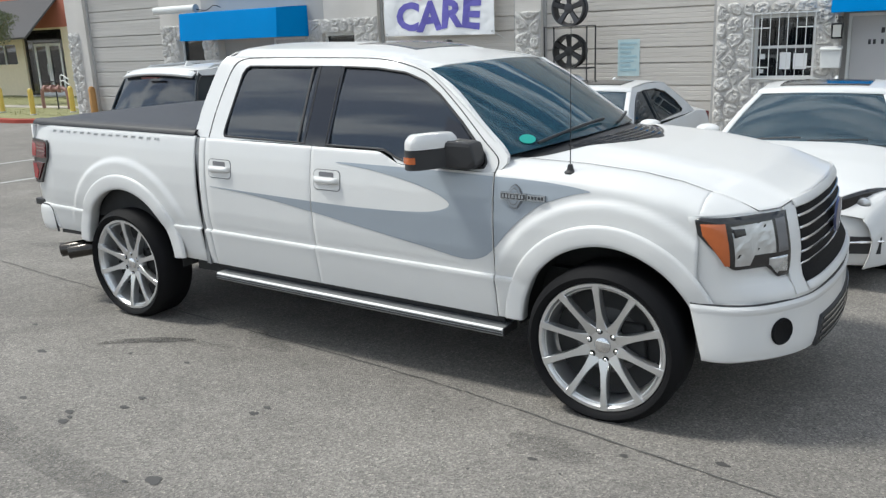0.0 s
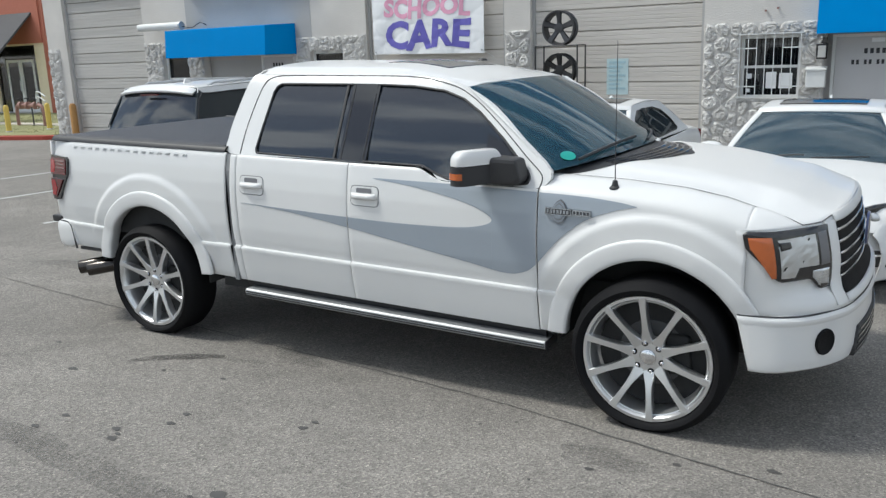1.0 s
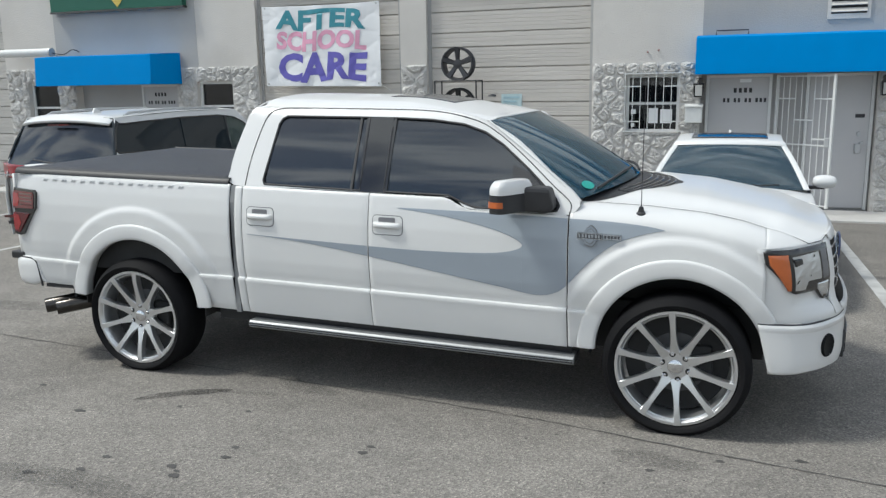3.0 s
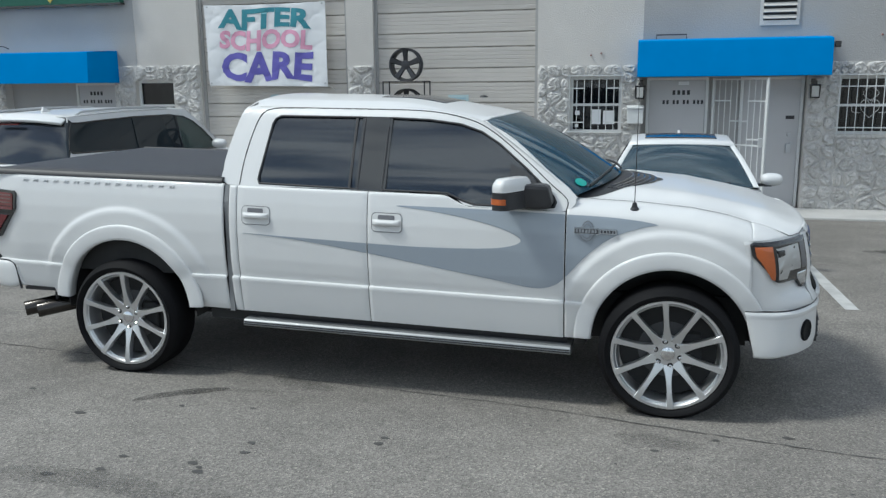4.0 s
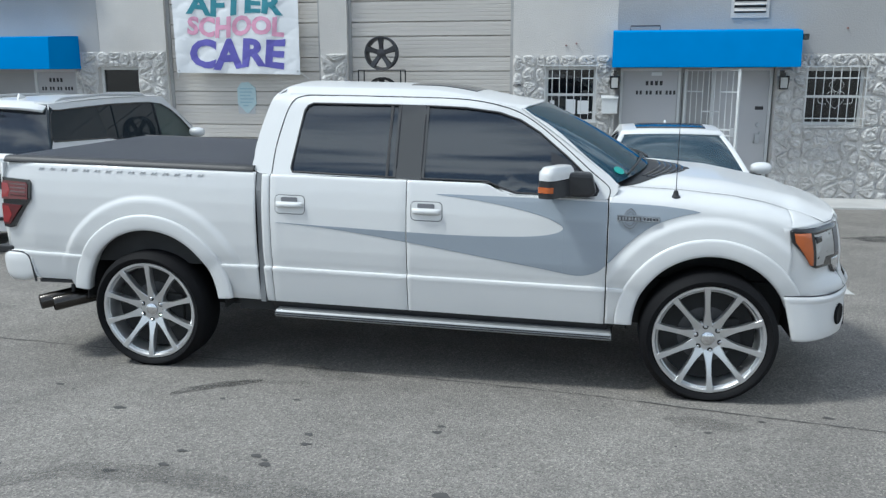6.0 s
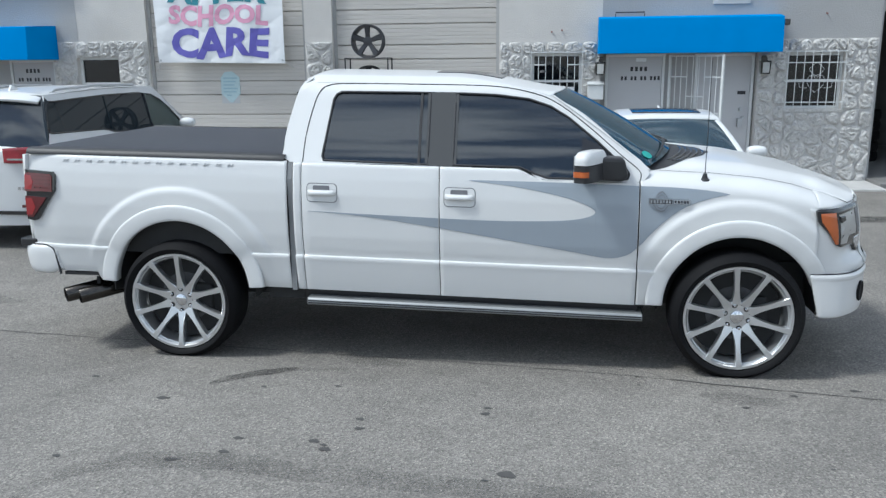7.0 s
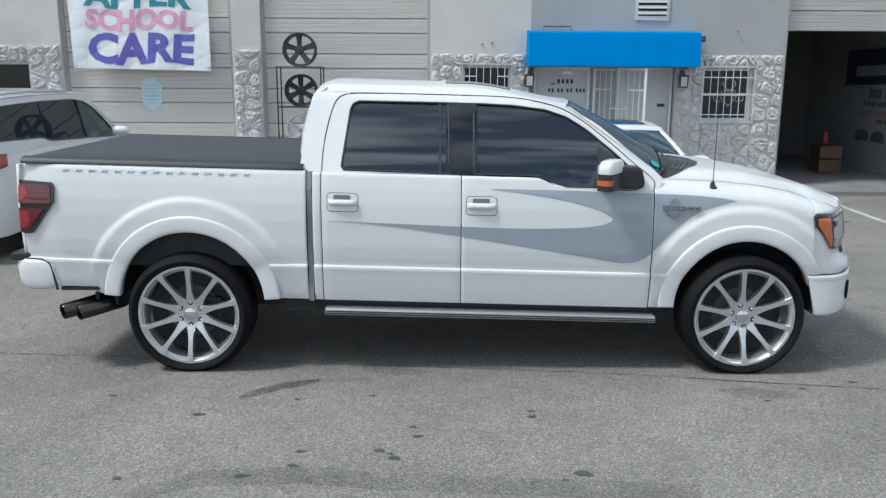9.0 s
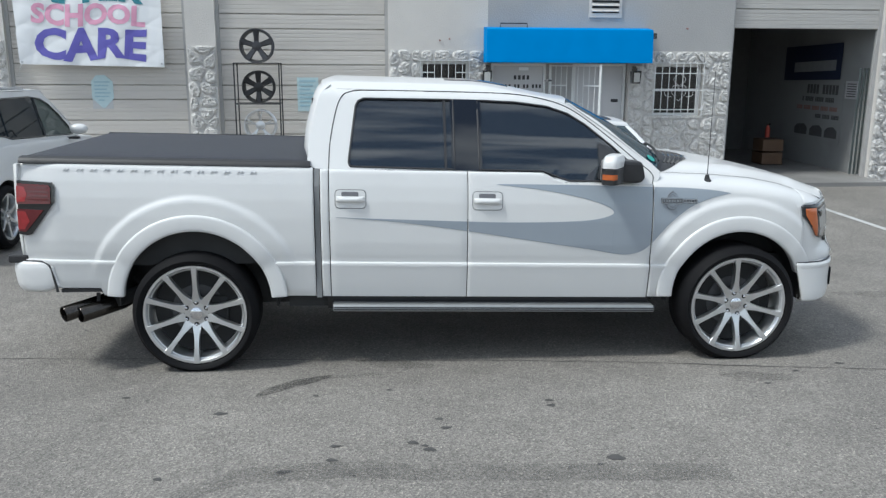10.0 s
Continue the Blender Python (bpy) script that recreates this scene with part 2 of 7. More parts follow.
def asphalt():
    m, n, l, b = nodes_of("worn_asphalt")
    tc = n.new("ShaderNodeTexCoord")

    def noise_tex(scale, detail, rough=0.5, vec=None):
        t = n.new("ShaderNodeTexNoise")
        t.inputs["Scale"].default_value, t.inputs["Detail"].default_value, t.inputs["Roughness"].default_value = scale, detail, rough
        l.new(vec or tc.outputs["Object"], t.inputs["Vector"])
        return t

    def ramp_of(src, p0, c0, p1, c1):
        r = n.new("ShaderNodeValToRGB")
        e = r.color_ramp.elements
        e[0].position, e[0].color, e[1].position, e[1].color = p0, (*c0, 1), p1, (*c1, 1)
        l.new(src, r.inputs["Fac"])
        return r.outputs["Color"]

    def blend(kind, fac, a, bcol):
        x = n.new("ShaderNodeMix")
        x.data_type, x.blend_type = "RGBA", kind
        for sock, v in (("Factor", fac), ("A", a), ("B", bcol)):
            if isinstance(v, (int, float)):
                x.inputs[sock].default_value = v
            elif isinstance(v, tuple):
                x.inputs[sock].default_value = (*v, 1)
            else:
                l.new(v, x.inputs[sock])
        return x.outputs["Result"]

    big = noise_tex(0.45, 6, 0.6)
    mid = noise_tex(2.6, 7, 0.65)
    grain = noise_tex(95, 2)
    base = ramp_of(big.outputs["Fac"], 0.3, (0.190, 0.180, 0.167), 0.72, (0.264, 0.250, 0.231))
    base = blend("MULTIPLY", 0.8, base, ramp_of(mid.outputs["Fac"], 0.3, (0.78, 0.78, 0.78), 0.7, (1.1, 1.1, 1.1)))
    vor = n.new("ShaderNodeTexVoronoi")
    vor.inputs["Scale"].default_value = 108
    l.new(tc.outputs["Object"], vor.inputs["Vector"])
    base = blend("MULTIPLY", 0.9, base, ramp_of(vor.outputs["Color"], 0.08, (0.54, 0.53, 0.52), 0.92, (1.38, 1.36, 1.32)))
    base = blend("MULTIPLY", 1.0, base, ramp_of(vor.outputs["Color"], 0.80, (1, 1, 1), 0.90, (1.24, 1.22, 1.18)))
    base = blend("MULTIPLY", 0.8, base, ramp_of(grain.outputs["Fac"], 0.3, (0.72, 0.72, 0.72), 0.7, (1.18, 1.18, 1.18)))
    # gum and oil spots
    sp = n.new("ShaderNodeTexVoronoi")
    sp.inputs["Scale"].default_value, sp.inputs["Randomness"].default_value = 2.3, 1.0
    wob = noise_tex(9, 3)
    addv = n.new("ShaderNodeMix")
    addv.data_type, addv.blend_type = "RGBA", "LINEAR_LIGHT"
    addv.inputs["Factor"].default_value = 0.035
    l.new(tc.outputs["Object"], addv.inputs["A"])
    l.new(wob.outputs["Color"], addv.inputs["B"])
    l.new(addv.outputs["Result"], sp.inputs["Vector"])
    spot = ramp_of(sp.outputs["Distance"], 0.022, (0.30, 0.29, 0.28), 0.044, (1, 1, 1))
    few = ramp_of(sp.outputs["Color"], 0.72, (0, 0, 0), 0.74, (0.55, 0.55, 0.55))
    base = blend("MULTIPLY", few, base, spot)
    # wide oil stains
    st = noise_tex(0.9, 5, 0.55)
    base = blend("MULTIPLY", 0.35, base, ramp_of(st.outputs["Fac"], 0.60, (1, 1, 1), 0.78, (0.5, 0.5, 0.5)))
    l.new(base, b.inputs["Base Color"])
    b.inputs["Roughness"].default_value = 0.85
    bp = n.new("ShaderNodeBump")
    bp.inputs["Strength"].default_value, bp.inputs["Distance"].default_value = 0.6, 0.006
    l.new(vor.outputs["Distance"], bp.inputs["Height"])
    l.new(bp.outputs["Normal"], b.inputs["Normal"])
    return m




def rough_stone():
    """Painted rough-hewn cladding: pitted and craggy at two scales."""
    m, n, l, b = nodes_of("painted_stone")
    tc = n.new("ShaderNodeTexCoord")
    a, f, v = n.new("ShaderNodeTexNoise"), n.new("ShaderNodeTexNoise"), n.new("ShaderNodeTexVoronoi")
    a.inputs["Scale"].default_value, a.inputs["Detail"].default_value, a.inputs["Roughness"].default_value, a.inputs["Distortion"].default_value = 15, 9, 0.66, 0.9
    f.inputs["Scale"].default_value, f.inputs["Detail"].default_value = 48, 4
    v.inputs["Scale"].default_value = 26
    for t in (a, f, v):
        l.new(tc.outputs["Object"], t.inputs["Vector"])
    # pits of the noise are coloured darker, as shade would leave them
    r = n.new("ShaderNodeValToRGB")
    e = r.color_ramp.elements
    e[0].position, e[0].color, e[1].position, e[1].color = 0.36, (0.58, 0.565, 0.54, 1), 0.58, (0.69, 0.675, 0.65, 1)
    l.new(a.outputs["Fac"], r.inputs["Fac"])
    # darker lines painted along the clefts of the hewn face, for their shade
    ce, warp = n.new("ShaderNodeTexVoronoi"), n.new("ShaderNodeMix")
    ce.feature = "DISTANCE_TO_EDGE"
    ce.inputs["Scale"].default_value = 7
    warp.data_type, warp.blend_type = "RGBA", "LINEAR_LIGHT"
    warp.inputs["Factor"].default_value = 0.06
    l.new(tc.outputs["Object"], warp.inputs["A"])
    l.new(a.outputs["Color"], warp.inputs["B"])
    l.new(warp.outputs["Result"], ce.inputs["Vector"])
    cr, cleft_shade = n.new("ShaderNodeValToRGB"), n.new("ShaderNodeMix")
    k = cr.color_ramp.elements
    k[0].position, k[0].color, k[1].position, k[1].color = 0.01, (0.62, 0.61, 0.60, 1), 0.075, (1, 1, 1, 1)
    l.new(ce.outputs["Distance"], cr.inputs["Fac"])
    cleft_shade.data_type, cleft_shade.blend_type = "RGBA", "MULTIPLY"
    cleft_shade.inputs["Factor"].default_value = 0.5
    l.new(r.outputs["Color"], cleft_shade.inputs["A"])
    l.new(cr.outputs["Color"], cleft_shade.inputs["B"])
    oi, mr, mm = n.new("ShaderNodeObjectInfo"), n.new("ShaderNodeMapRange"), n.new("ShaderNodeMix")
    mr.inputs["To Min"].default_value, mr.inputs["To Max"].default_value = 0.90, 1.06
    mm.data_type, mm.blend_type = "RGBA", "MULTIPLY"
    mm.inputs["Factor"].default_value = 1
    l.new(oi.outputs["Random"], mr.inputs["Value"])
    l.new(cleft_shade.outputs["Result"], mm.inputs["A"])
    l.new(mr.outputs["Result"], mm.inputs["B"])
    l.new(mm.outputs["Result"], b.inputs["Base Color"])
    b.inputs["Roughness"].default_value = 0.85
    b1, b2, b3 = n.new("ShaderNodeBump"), n.new("ShaderNodeBump"), n.new("ShaderNodeBump")
    for bn, src, st, ds in ((b1, a.outputs["Fac"], 1.0, 0.040), (b2, ce.outputs["Distance"], 1.0, 0.015), (b3, f.outputs["Fac"], 1.0, 0.008)):
        bn.inputs["Strength"].default_value, bn.inputs["Distance"].default_value = st, ds
        l.new(src, bn.inputs["Height"])
    l.new(b1.outputs["Normal"], b2.inputs["Normal"])
    l.new(b2.outputs["Normal"], b3.inputs["Normal"])
    l.new(b3.outputs["Normal"], b.inputs["Normal"])
    return m


STONE = rough_stone()
ASPHALT = asphalt()
BADGEL = mat("bright_badge_metal", (0.28, 0.285, 0.295), 0.25, metal=0.8, vary=0.2, scale=40)
BADGE = mat("pewter_badge", (0.27, 0.30, 0.335), 0.3, metal=0.6, vary=0.2, scale=40)
REDB = mat("bright_red_lens", (0.30, 0.016, 0.02), 0.2, coat=0.8, vary=0.25, scale=25)
POST = glass("gloss_black_glass", (0.02, 0.02, 0.02), 0.0, (0.008, 0.009, 0.011))
BOARD = mat("dull_aluminium", (0.33, 0.34, 0.345), 0.5, metal=0.6, vary=0.12, scale=9, bscale=120)
REDS = mat("clear_red_lens", (0.28, 0.02, 0.03), 0.2, coat=0.8, vary=0.3, scale=12)
MARK = mat("grey_raised_metal", (0.42, 0.43, 0.44), 0.4, metal=0.2, vary=0.2, scale=60)
REFLECT = mat("faceted_reflector", (0.58, 0.59, 0.60), 0.30, metal=0.95, vary=0.08)
DISC = mat("worn_brake_disc", (0.11, 0.11, 0.112), 0.5, metal=0.5, vary=0.2)
# nearly black steel: the dark ground reflected in the tips is in the colour
TIPSTEEL = mat("sooty_exhaust_steel", (0.07, 0.065, 0.06), 0.24, metal=0.9, vary=0.3, scale=20)


def stain(name, color, cover, scale):
    """A worn film on the asphalt, broken by noise so that the ground shows through."""
    m, n, l, b = nodes_of(name)
    b.inputs["Base Color"].default_value, b.inputs["Roughness"].default_value = (*color, 1), 0.8
    tc, t, t2, r, add = n.new("ShaderNodeTexCoord"), n.new("ShaderNodeTexNoise"), n.new("ShaderNodeTexNoise"), n.new("ShaderNodeValToRGB"), n.new("ShaderNodeMath")
    t.inputs["Scale"].default_value, t.inputs["Detail"].default_value = scale, 6
    t2.inputs["Scale"].default_value, t2.inputs["Detail"].default_value = 90, 2
    add.operation = "MULTIPLY"
    for q in (t, t2):
        l.new(tc.outputs["Object"], q.inputs["Vector"])
    l.new(t.outputs["Fac"], add.inputs[0])
    l.new(t2.outputs["Fac"], add.inputs[1])
    e = r.color_ramp.elements
    e[0].position, e[1].position, e[1].color = 0.12, 0.30, (cover, cover, cover, 1)
    l.new(add.outputs[0], r.inputs["Fac"])
    tr, mx = n.new("ShaderNodeBsdfTransparent"), n.new("ShaderNodeMixShader")
    l.new(r.outputs["Color"], mx.inputs["Fac"])
    l.new(tr.outputs[0], mx.inputs[1])
    l.new(b.outputs[0], mx.inputs[2])
    l.new(mx.outputs[0], n["Material Output"].inputs["Surface"])
    return m


STAIN = stain("dark_oil_film", (0.06, 0.058, 0.055), 0.58, 7)
SMUDGE = stain("grey_tyre_smudge", (0.10, 0.097, 0.092), 0.24, 6)
DRIP = mat("dark_gum_spot", (0.07, 0.067, 0.064), 0.7, vary=0.3, scale=30)
CRACK = mat("crack_filler", (0.10, 0.097, 0.092), 0.9, vary=0.3, scale=12)


# ---- mesh helpers ----
def part(name, bm, material, parent=None, label="", smooth=False, thick=0.0, bevel=0.0, kind=""):
    """Links a bmesh as one mesh object under a thing, a part or the setting."""
    bmesh.ops.recalc_face_normals(bm, faces=bm.faces)
    me = bpy.data.meshes.new(name)
    bm.to_mesh(me)
    bm.free()
    me.materials.append(material)
    if smooth:
        for p in me.polygons:
            p.use_smooth = True
        me.set_sharp_from_angle(angle=radians(40))
    ob = new(name, me)
    if parent:
        ob.parent = parent
    if thick:
        md = ob.modifiers.new("thickness", "SOLIDIFY")
        md.thickness, md.offset = thick, 0
        if smooth:
            wn_ = ob.modifiers.new("even_shading", "WEIGHTED_NORMAL")
            wn_.keep_sharp = True
    if bevel:
        md = ob.modifiers.new("edges", "BEVEL")
        md.width, md.segments, md.limit_method, md.angle_limit = bevel, 2, "ANGLE", radians(35)
    if label:
        ob["label"] = label
    if kind:
        ob["kind"] = kind
    return ob


def thing(name, label, category, group="", at=(0, 0, 0), turn=0.0):
    ob = new(name)
    ob.matrix_world = pose(*at, 0, 0, turn)
    return tagged(ob, label, category, group)


def box(x0, x1, y0, y1, z0, z1, bm=None):
    bm = bm or bmesh.new()
    v = [bm.verts.new(p) for p in ((x0, y0, z0), (x1, y0, z0), (x1, y1, z0), (x0, y1, z0), (x0, y0, z1), (x1, y0, z1), (x1, y1, z1), (x0, y1, z1))]
    for f in ((0, 3, 2, 1), (4, 5, 6, 7), (0, 1, 5, 4), (1, 2, 6, 5), (2, 3, 7, 6), (3, 0, 4, 7)):
        bm.faces.new([v[i] for i in f])
    return bm


def surf(nu, nv, f, bm=None):
    """A grid of quads over u and v from 0 to 1."""
    bm = bm or bmesh.new()
    rows = [[bm.verts.new(f(i / nu, j / nv)) for j in range(nv + 1)] for i in range(nu + 1)]
    for i in range(nu):
        for j in range(nv):
            bm.faces.new((rows[i][j], rows[i + 1][j], rows[i + 1][j + 1], rows[i][j + 1]))
    return bm


def lathe(profile, n=48, axis="y", at=(0, 0, 0), bm=None, closed=False):
    """Turns a profile of (along, radius) round the axis."""
    bm = bm or bmesh.new()
    rings = []
    for a, r in profile:
        ring = []
        for k in range(n):
            t = 2 * math.pi * k / n
            c, s = r * math.cos(t), r * math.sin(t)
            p = {"y": (c, a, s), "x": (a, c, s), "z": (c, s, a)}[axis]
            ring.append(bm.verts.new((p[0] + at[0], p[1] + at[1], p[2] + at[2])))
        rings.append(ring)
    pairs = list(zip(rings, rings[1:])) + ([(rings[-1], rings[0])] if closed else [])
    for a, b in pairs:
        for k in range(n):
            bm.faces.new((a[k], a[(k + 1) % n], b[(k + 1) % n], b[k]))
    if not closed:
        for ring in (rings[0], rings[-1]):
            if len(set(v.co.to_tuple(5) for v in ring)) > 2:
                bm.faces.new(ring)
    bmesh.ops.remove_doubles(bm, verts=bm.verts, dist=1e-5)
    return bm


def rod(pts, r, n=8, bm=None, taper=1.0):
    """A round bar along a line of points."""
    bm = bm or bmesh.new()
    pts = [Vector(p) for p in pts]
    rings = []
    for i, p in enumerate(pts):
        d = (pts[min(i + 1, len(pts) - 1)] - pts[max(i - 1, 0)]).normalized()
        u = d.cross(Vector((0, 0, 1)) if abs(d.z) < 0.9 else Vector((1, 0, 0))).normalized()
        w = d.cross(u)
        q = r * (1 + (taper - 1) * i / max(1, len(pts) - 1))
        rings.append([bm.verts.new(p + q * (math.cos(2 * math.pi * k / n) * u + math.sin(2 * math.pi * k / n) * w)) for k in range(n)])
    for a, b in zip(rings, rings[1:]):
        for k in range(n):
            bm.faces.new((a[k], a[(k + 1) % n], b[(k + 1) % n], b[k]))
    bm.faces.new(rings[0])
    bm.faces.new(rings[-1])
    return bm


def prism(outline, f0, f1, holes=(), bm=None):
    """A plate with the outline and holes of 2D points; f0 and f1 map (a, b) to its two faces."""
    bm = bm or bmesh.new()
    for f in (f0, f1):
        edges = []
        for loop in (outline, *holes):
            vs = [bm.verts.new(f(*p)) for p in loop]
            edges += [bm.edges.new((vs[i], vs[(i + 1) % len(vs)])) for i in range(len(vs))]
        bmesh.ops.triangle_fill(bm, use_beauty=True, use_dissolve=False, edges=edges)
    for loop in (outline, *holes):
        k = len(loop)
        a, b = [bm.verts.new(f0(*p)) for p in loop], [bm.verts.new(f1(*p)) for p in loop]
        for i in range(k):
            bm.faces.new((a[i], a[(i + 1) % k], b[(i + 1) % k], b[i]))
    bmesh.ops.remove_doubles(bm, verts=bm.verts, dist=1e-5)
    return bm


def spline(pts, n=8, loop=False):
    """A smooth line through points."""
    pts = [Vector(p) for p in pts]
    k, out = len(pts), []
    for i in range(k if loop else k - 1):
        if loop:
            p0, p1, p2, p3 = pts[i - 1], pts[i], pts[(i + 1) % k], pts[(i + 2) % k]
        else:
            p0, p1, p2, p3 = pts[max(i - 1, 0)], pts[i], pts[i + 1], pts[min(i + 2, k - 1)]
        for j in range(n):
            t = j / n
            out.append(0.5 * (2 * p1 + (p2 - p0) * t + (2 * p0 - 5 * p1 + 4 * p2 - p3) * t * t + (3 * p1 - p0 - 3 * p2 + p3) * t ** 3))
    if not loop:
        out.append(pts[-1])
    return out


def smoothstep(a, b, x):
    t = min(1, max(0, (x - a) / (b - a)))
    return t * t * (3 - 2 * t)


def lerp_tab(tab, x):
    return float(np.interp(x, [p[0] for p in tab], [p[1] for p in tab]))


def text_part(body, size, material, parent, m, label="", depth=0.004, bold=0.0, squeeze=1.0):
    """One line of lettering in the built-in font, turned into a mesh."""
    cu = bpy.data.curves.new("lettering", "FONT")
    cu.body, cu.size, cu.extrude, cu.offset, cu.align_x, cu.align_y = body, size, depth, bold, "CENTER", "CENTER"
    cu.resolution_u = 3
    tmp = bpy.data.objects.new("lettering", cu)
    me = bpy.data.meshes.new_from_object(tmp)
    bpy.data.objects.remove(tmp)
    me.transform(Matrix.Diagonal((squeeze, 1, 1, 1)))
    me.materials.clear()
    me.materials.append(material)
    ob = new("lettering", me)
    ob.parent, ob.matrix_local = parent, m
    if label:
        ob["label"] = label
    return ob


# ---- ground ----
LIE = [(-900, 4.0), (-60, 0.80), (-12, 0.36), (-5, 0.31), (-1.65, 0.18), (-1.2, 0.155), (-0.62, 0.11), (-0.27, 0.065), (0.13, 0.03), (9.2, -0.207), (900, -0.207)]


def ground_z(y):
    """The street falls gently to a valley along the pickup, and the lot on to the building."""
    return lerp_tab(LIE, y)


YS = [-900, -200, -60, -25, -12, -8, -5, -4, -2.6, -1.65, -1.2, -0.9, -0.62, -0.45, -0.27, -0.1, 0.13, 0.4, 0.8, 2, 4, 6, 8, 9.2, 11, 14, 18, 30, 80, 300, 900]
XS = [-900, -200, -60, -30, -20, -12, -8, -5, -2.5, 0, 2.5, 5, 8, 12, 20, 40, 120, 900]
bm = bmesh.new()
gv = [[bm.verts.new((x, y, ground_z(y))) for y in YS] for x in XS]
for i in range(len(XS) - 1):
    for j in range(len(YS) - 1):
        bm.faces.new((gv[i][j], gv[i + 1][j], gv[i + 1][j + 1], gv[i][j + 1]))
tagged(part("ground", bm, ASPHALT, smooth=True), "worn grey asphalt car park with oil spots", "ground", kind="structure")

# ---- building ----
WALL = 10.31
H_WALL = 6.2
BASE = -0.25
# openings of the facade: x0, x1, z0, z1
OPEN = [(-14.89, -11.90, BASE, 3.79), (-11.31, -10.44, 1.05, 2.14), (-9.95, -7.25, BASE, 2.12), (-6.77, -5.90, 1.10, 2.11),
        (-5.28, -2.15, BASE, 3.92), (-1.62, 1.49, BASE, 3.92), (2.08, 2.99, 1.10, 2.09), (3.33, 6.05, BASE, 2.09),
        (6.54, 7.49, 1.09, 2.06), (8.03, 11.03, BASE, 3.92)]
holes = [[(a, c), (b, c), (b, d), (a, d)] for a, b, c, d in OPEN if c > BASE]
# doors that reach the ground are notches in the outline
path = [(-15.66, BASE)]
for a, b, c, d in OPEN:
    if c == BASE:
        path += [(a, BASE), (a, d), (b, d), (b, BASE)]
path += [(14.0, BASE), (14.0, H_WALL), (-15.66, H_WALL)]
wall = tagged(part("wall_front", prism(path, lambda a, b: (a, WALL, b), lambda a, b: (a, WALL + 0.22, b), holes), STUCCO),
              "pale grey painted stucco wall of a commercial building", "wall", kind="structure")
# grey painted stretches over the two entrances
for x0, x1, z0 in ((3.33, 8.03, 2.30), (-10.4, -6.7, 2.41)):
    tagged(part("trim", box(x0, x1, WALL - 0.006, WALL + 0.01, z0, H_WALL), STUCCOG), "grey painted stucco stretch over the entrance", "wall", kind="structure")
for nm, x0, x1, y0, y1 in (("wall_west", -15.66, -15.46, WALL + 0.22, 22), ("wall_east", 13.8, 14.0, WALL + 0.22, 22), ("wall_back", -15.46, 13.8, 21.8, 22)):
    tagged(part(nm, box(x0, x1, y0, y1, BASE, H_WALL), STUCCO), "plain stucco outer wall", "wall", kind="structure")
tagged(part("roof", box(-15.66, 14.0, WALL + 0.0, 22, H_WALL, H_WALL + 0.2), CONC), "flat concrete roof with a low parapet", "roof", kind="structure")
tagged(part("pavement", box(-11.90, 8.03, 9.25, WALL, BASE, -0.17), CONC, bevel=0.015), "pale concrete strip along the foot of the wall", "pavement", kind="structure")
tagged(part("floor", box(8.03, 11.03, 9.6, 20, BASE, -0.13), BAYCONC), "stained concrete workshop floor and apron, darkened for the bay's shade", "floor", kind="structure")


def shutter(x0, x1, z0, z1, label, paint=SLAT):
    t = thing("roller_door", label, "garage door", "shutters of the building")
    y = WALL + 0.12
    z, k = z0, 0
    tagged(part("guide", box(x0, x0 + 0.06, y - 0.03, y + 0.06, BASE, z1), STUCCOG, t), "painted steel guide rail")
    part("guide", box(x1 - 0.06, x1, y - 0.03, y + 0.06, BASE, z1), STUCCOG, t)
    while z < z1 - 0.02:
        step = min(0.362 if k == 0 else (0.377, 0.260)[k % 2], z1 - z)
        h = step - 0.011
        b = bmesh.new()
        # a slat with shallow ribs and a dark joint under it
        prof = [(0.030, 0.0), (0.0, 0.008)]
        ribs = 3 if k % 2 else 5
        for r in range(ribs):
            a, c = 0.012 + (h - 0.024) * r / ribs, 0.012 + (h - 0.024) * (r + 1) / ribs
            prof += [(0.0, a + 0.006), (0.0, c - 0.014), (0.005, c - 0.007)]
        prof += [(0.0, h - 0.008), (0.030, h - 0.001)]
        vs = [[b.verts.new((x, y + dy, z + dz)) for dy, dz in prof] for x in (x0 + 0.061, x1 - 0.061)]
        for i in range(len(prof) - 1):
            b.faces.new((vs[0][i], vs[1][i], vs[1][i + 1], vs[0][i + 1]))
        part("slat", b, paint, t, thick=0.012)
        z += step
        k += 1
    part("backing", box(x0, x1, y + 0.05, y + 0.07, z0, z1), DARK, t)
    return t


shutter(-14.89, -11.90, -0.25, 3.79, "closed grey-beige sectional shutter with ribbed slats", SLATG)
shutter(-5.28, -2.15, -0.25, 3.92, "closed beige ribbed shutter behind a hung banner")
shutter(-1.62, 1.49, -0.25, 3.92, "closed beige ribbed shutter behind a wheel rack")
shutter(8.03, 11.03, 2.74, 3.92, "grimy grey-beige shutter rolled half up over the workshop bay", SLATG)

# workshop bay: left wall, back wall and ceiling hold the room's shade as colour
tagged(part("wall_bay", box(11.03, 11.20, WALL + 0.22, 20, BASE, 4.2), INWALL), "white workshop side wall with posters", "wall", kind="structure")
tagged(part("wall_bay_left", box(7.86, 8.03, WALL + 0.22, 20, BASE, 4.2), INDARK), "workshop side wall in a colour darkened for shade", "wall", kind="structure")
tagged(part("wall_bay_back", box(8.03, 11.03, 16.0, 16.2, BASE, 4.2), INDARK), "workshop back wall in a colour darkened for shade", "wall", kind="structure")
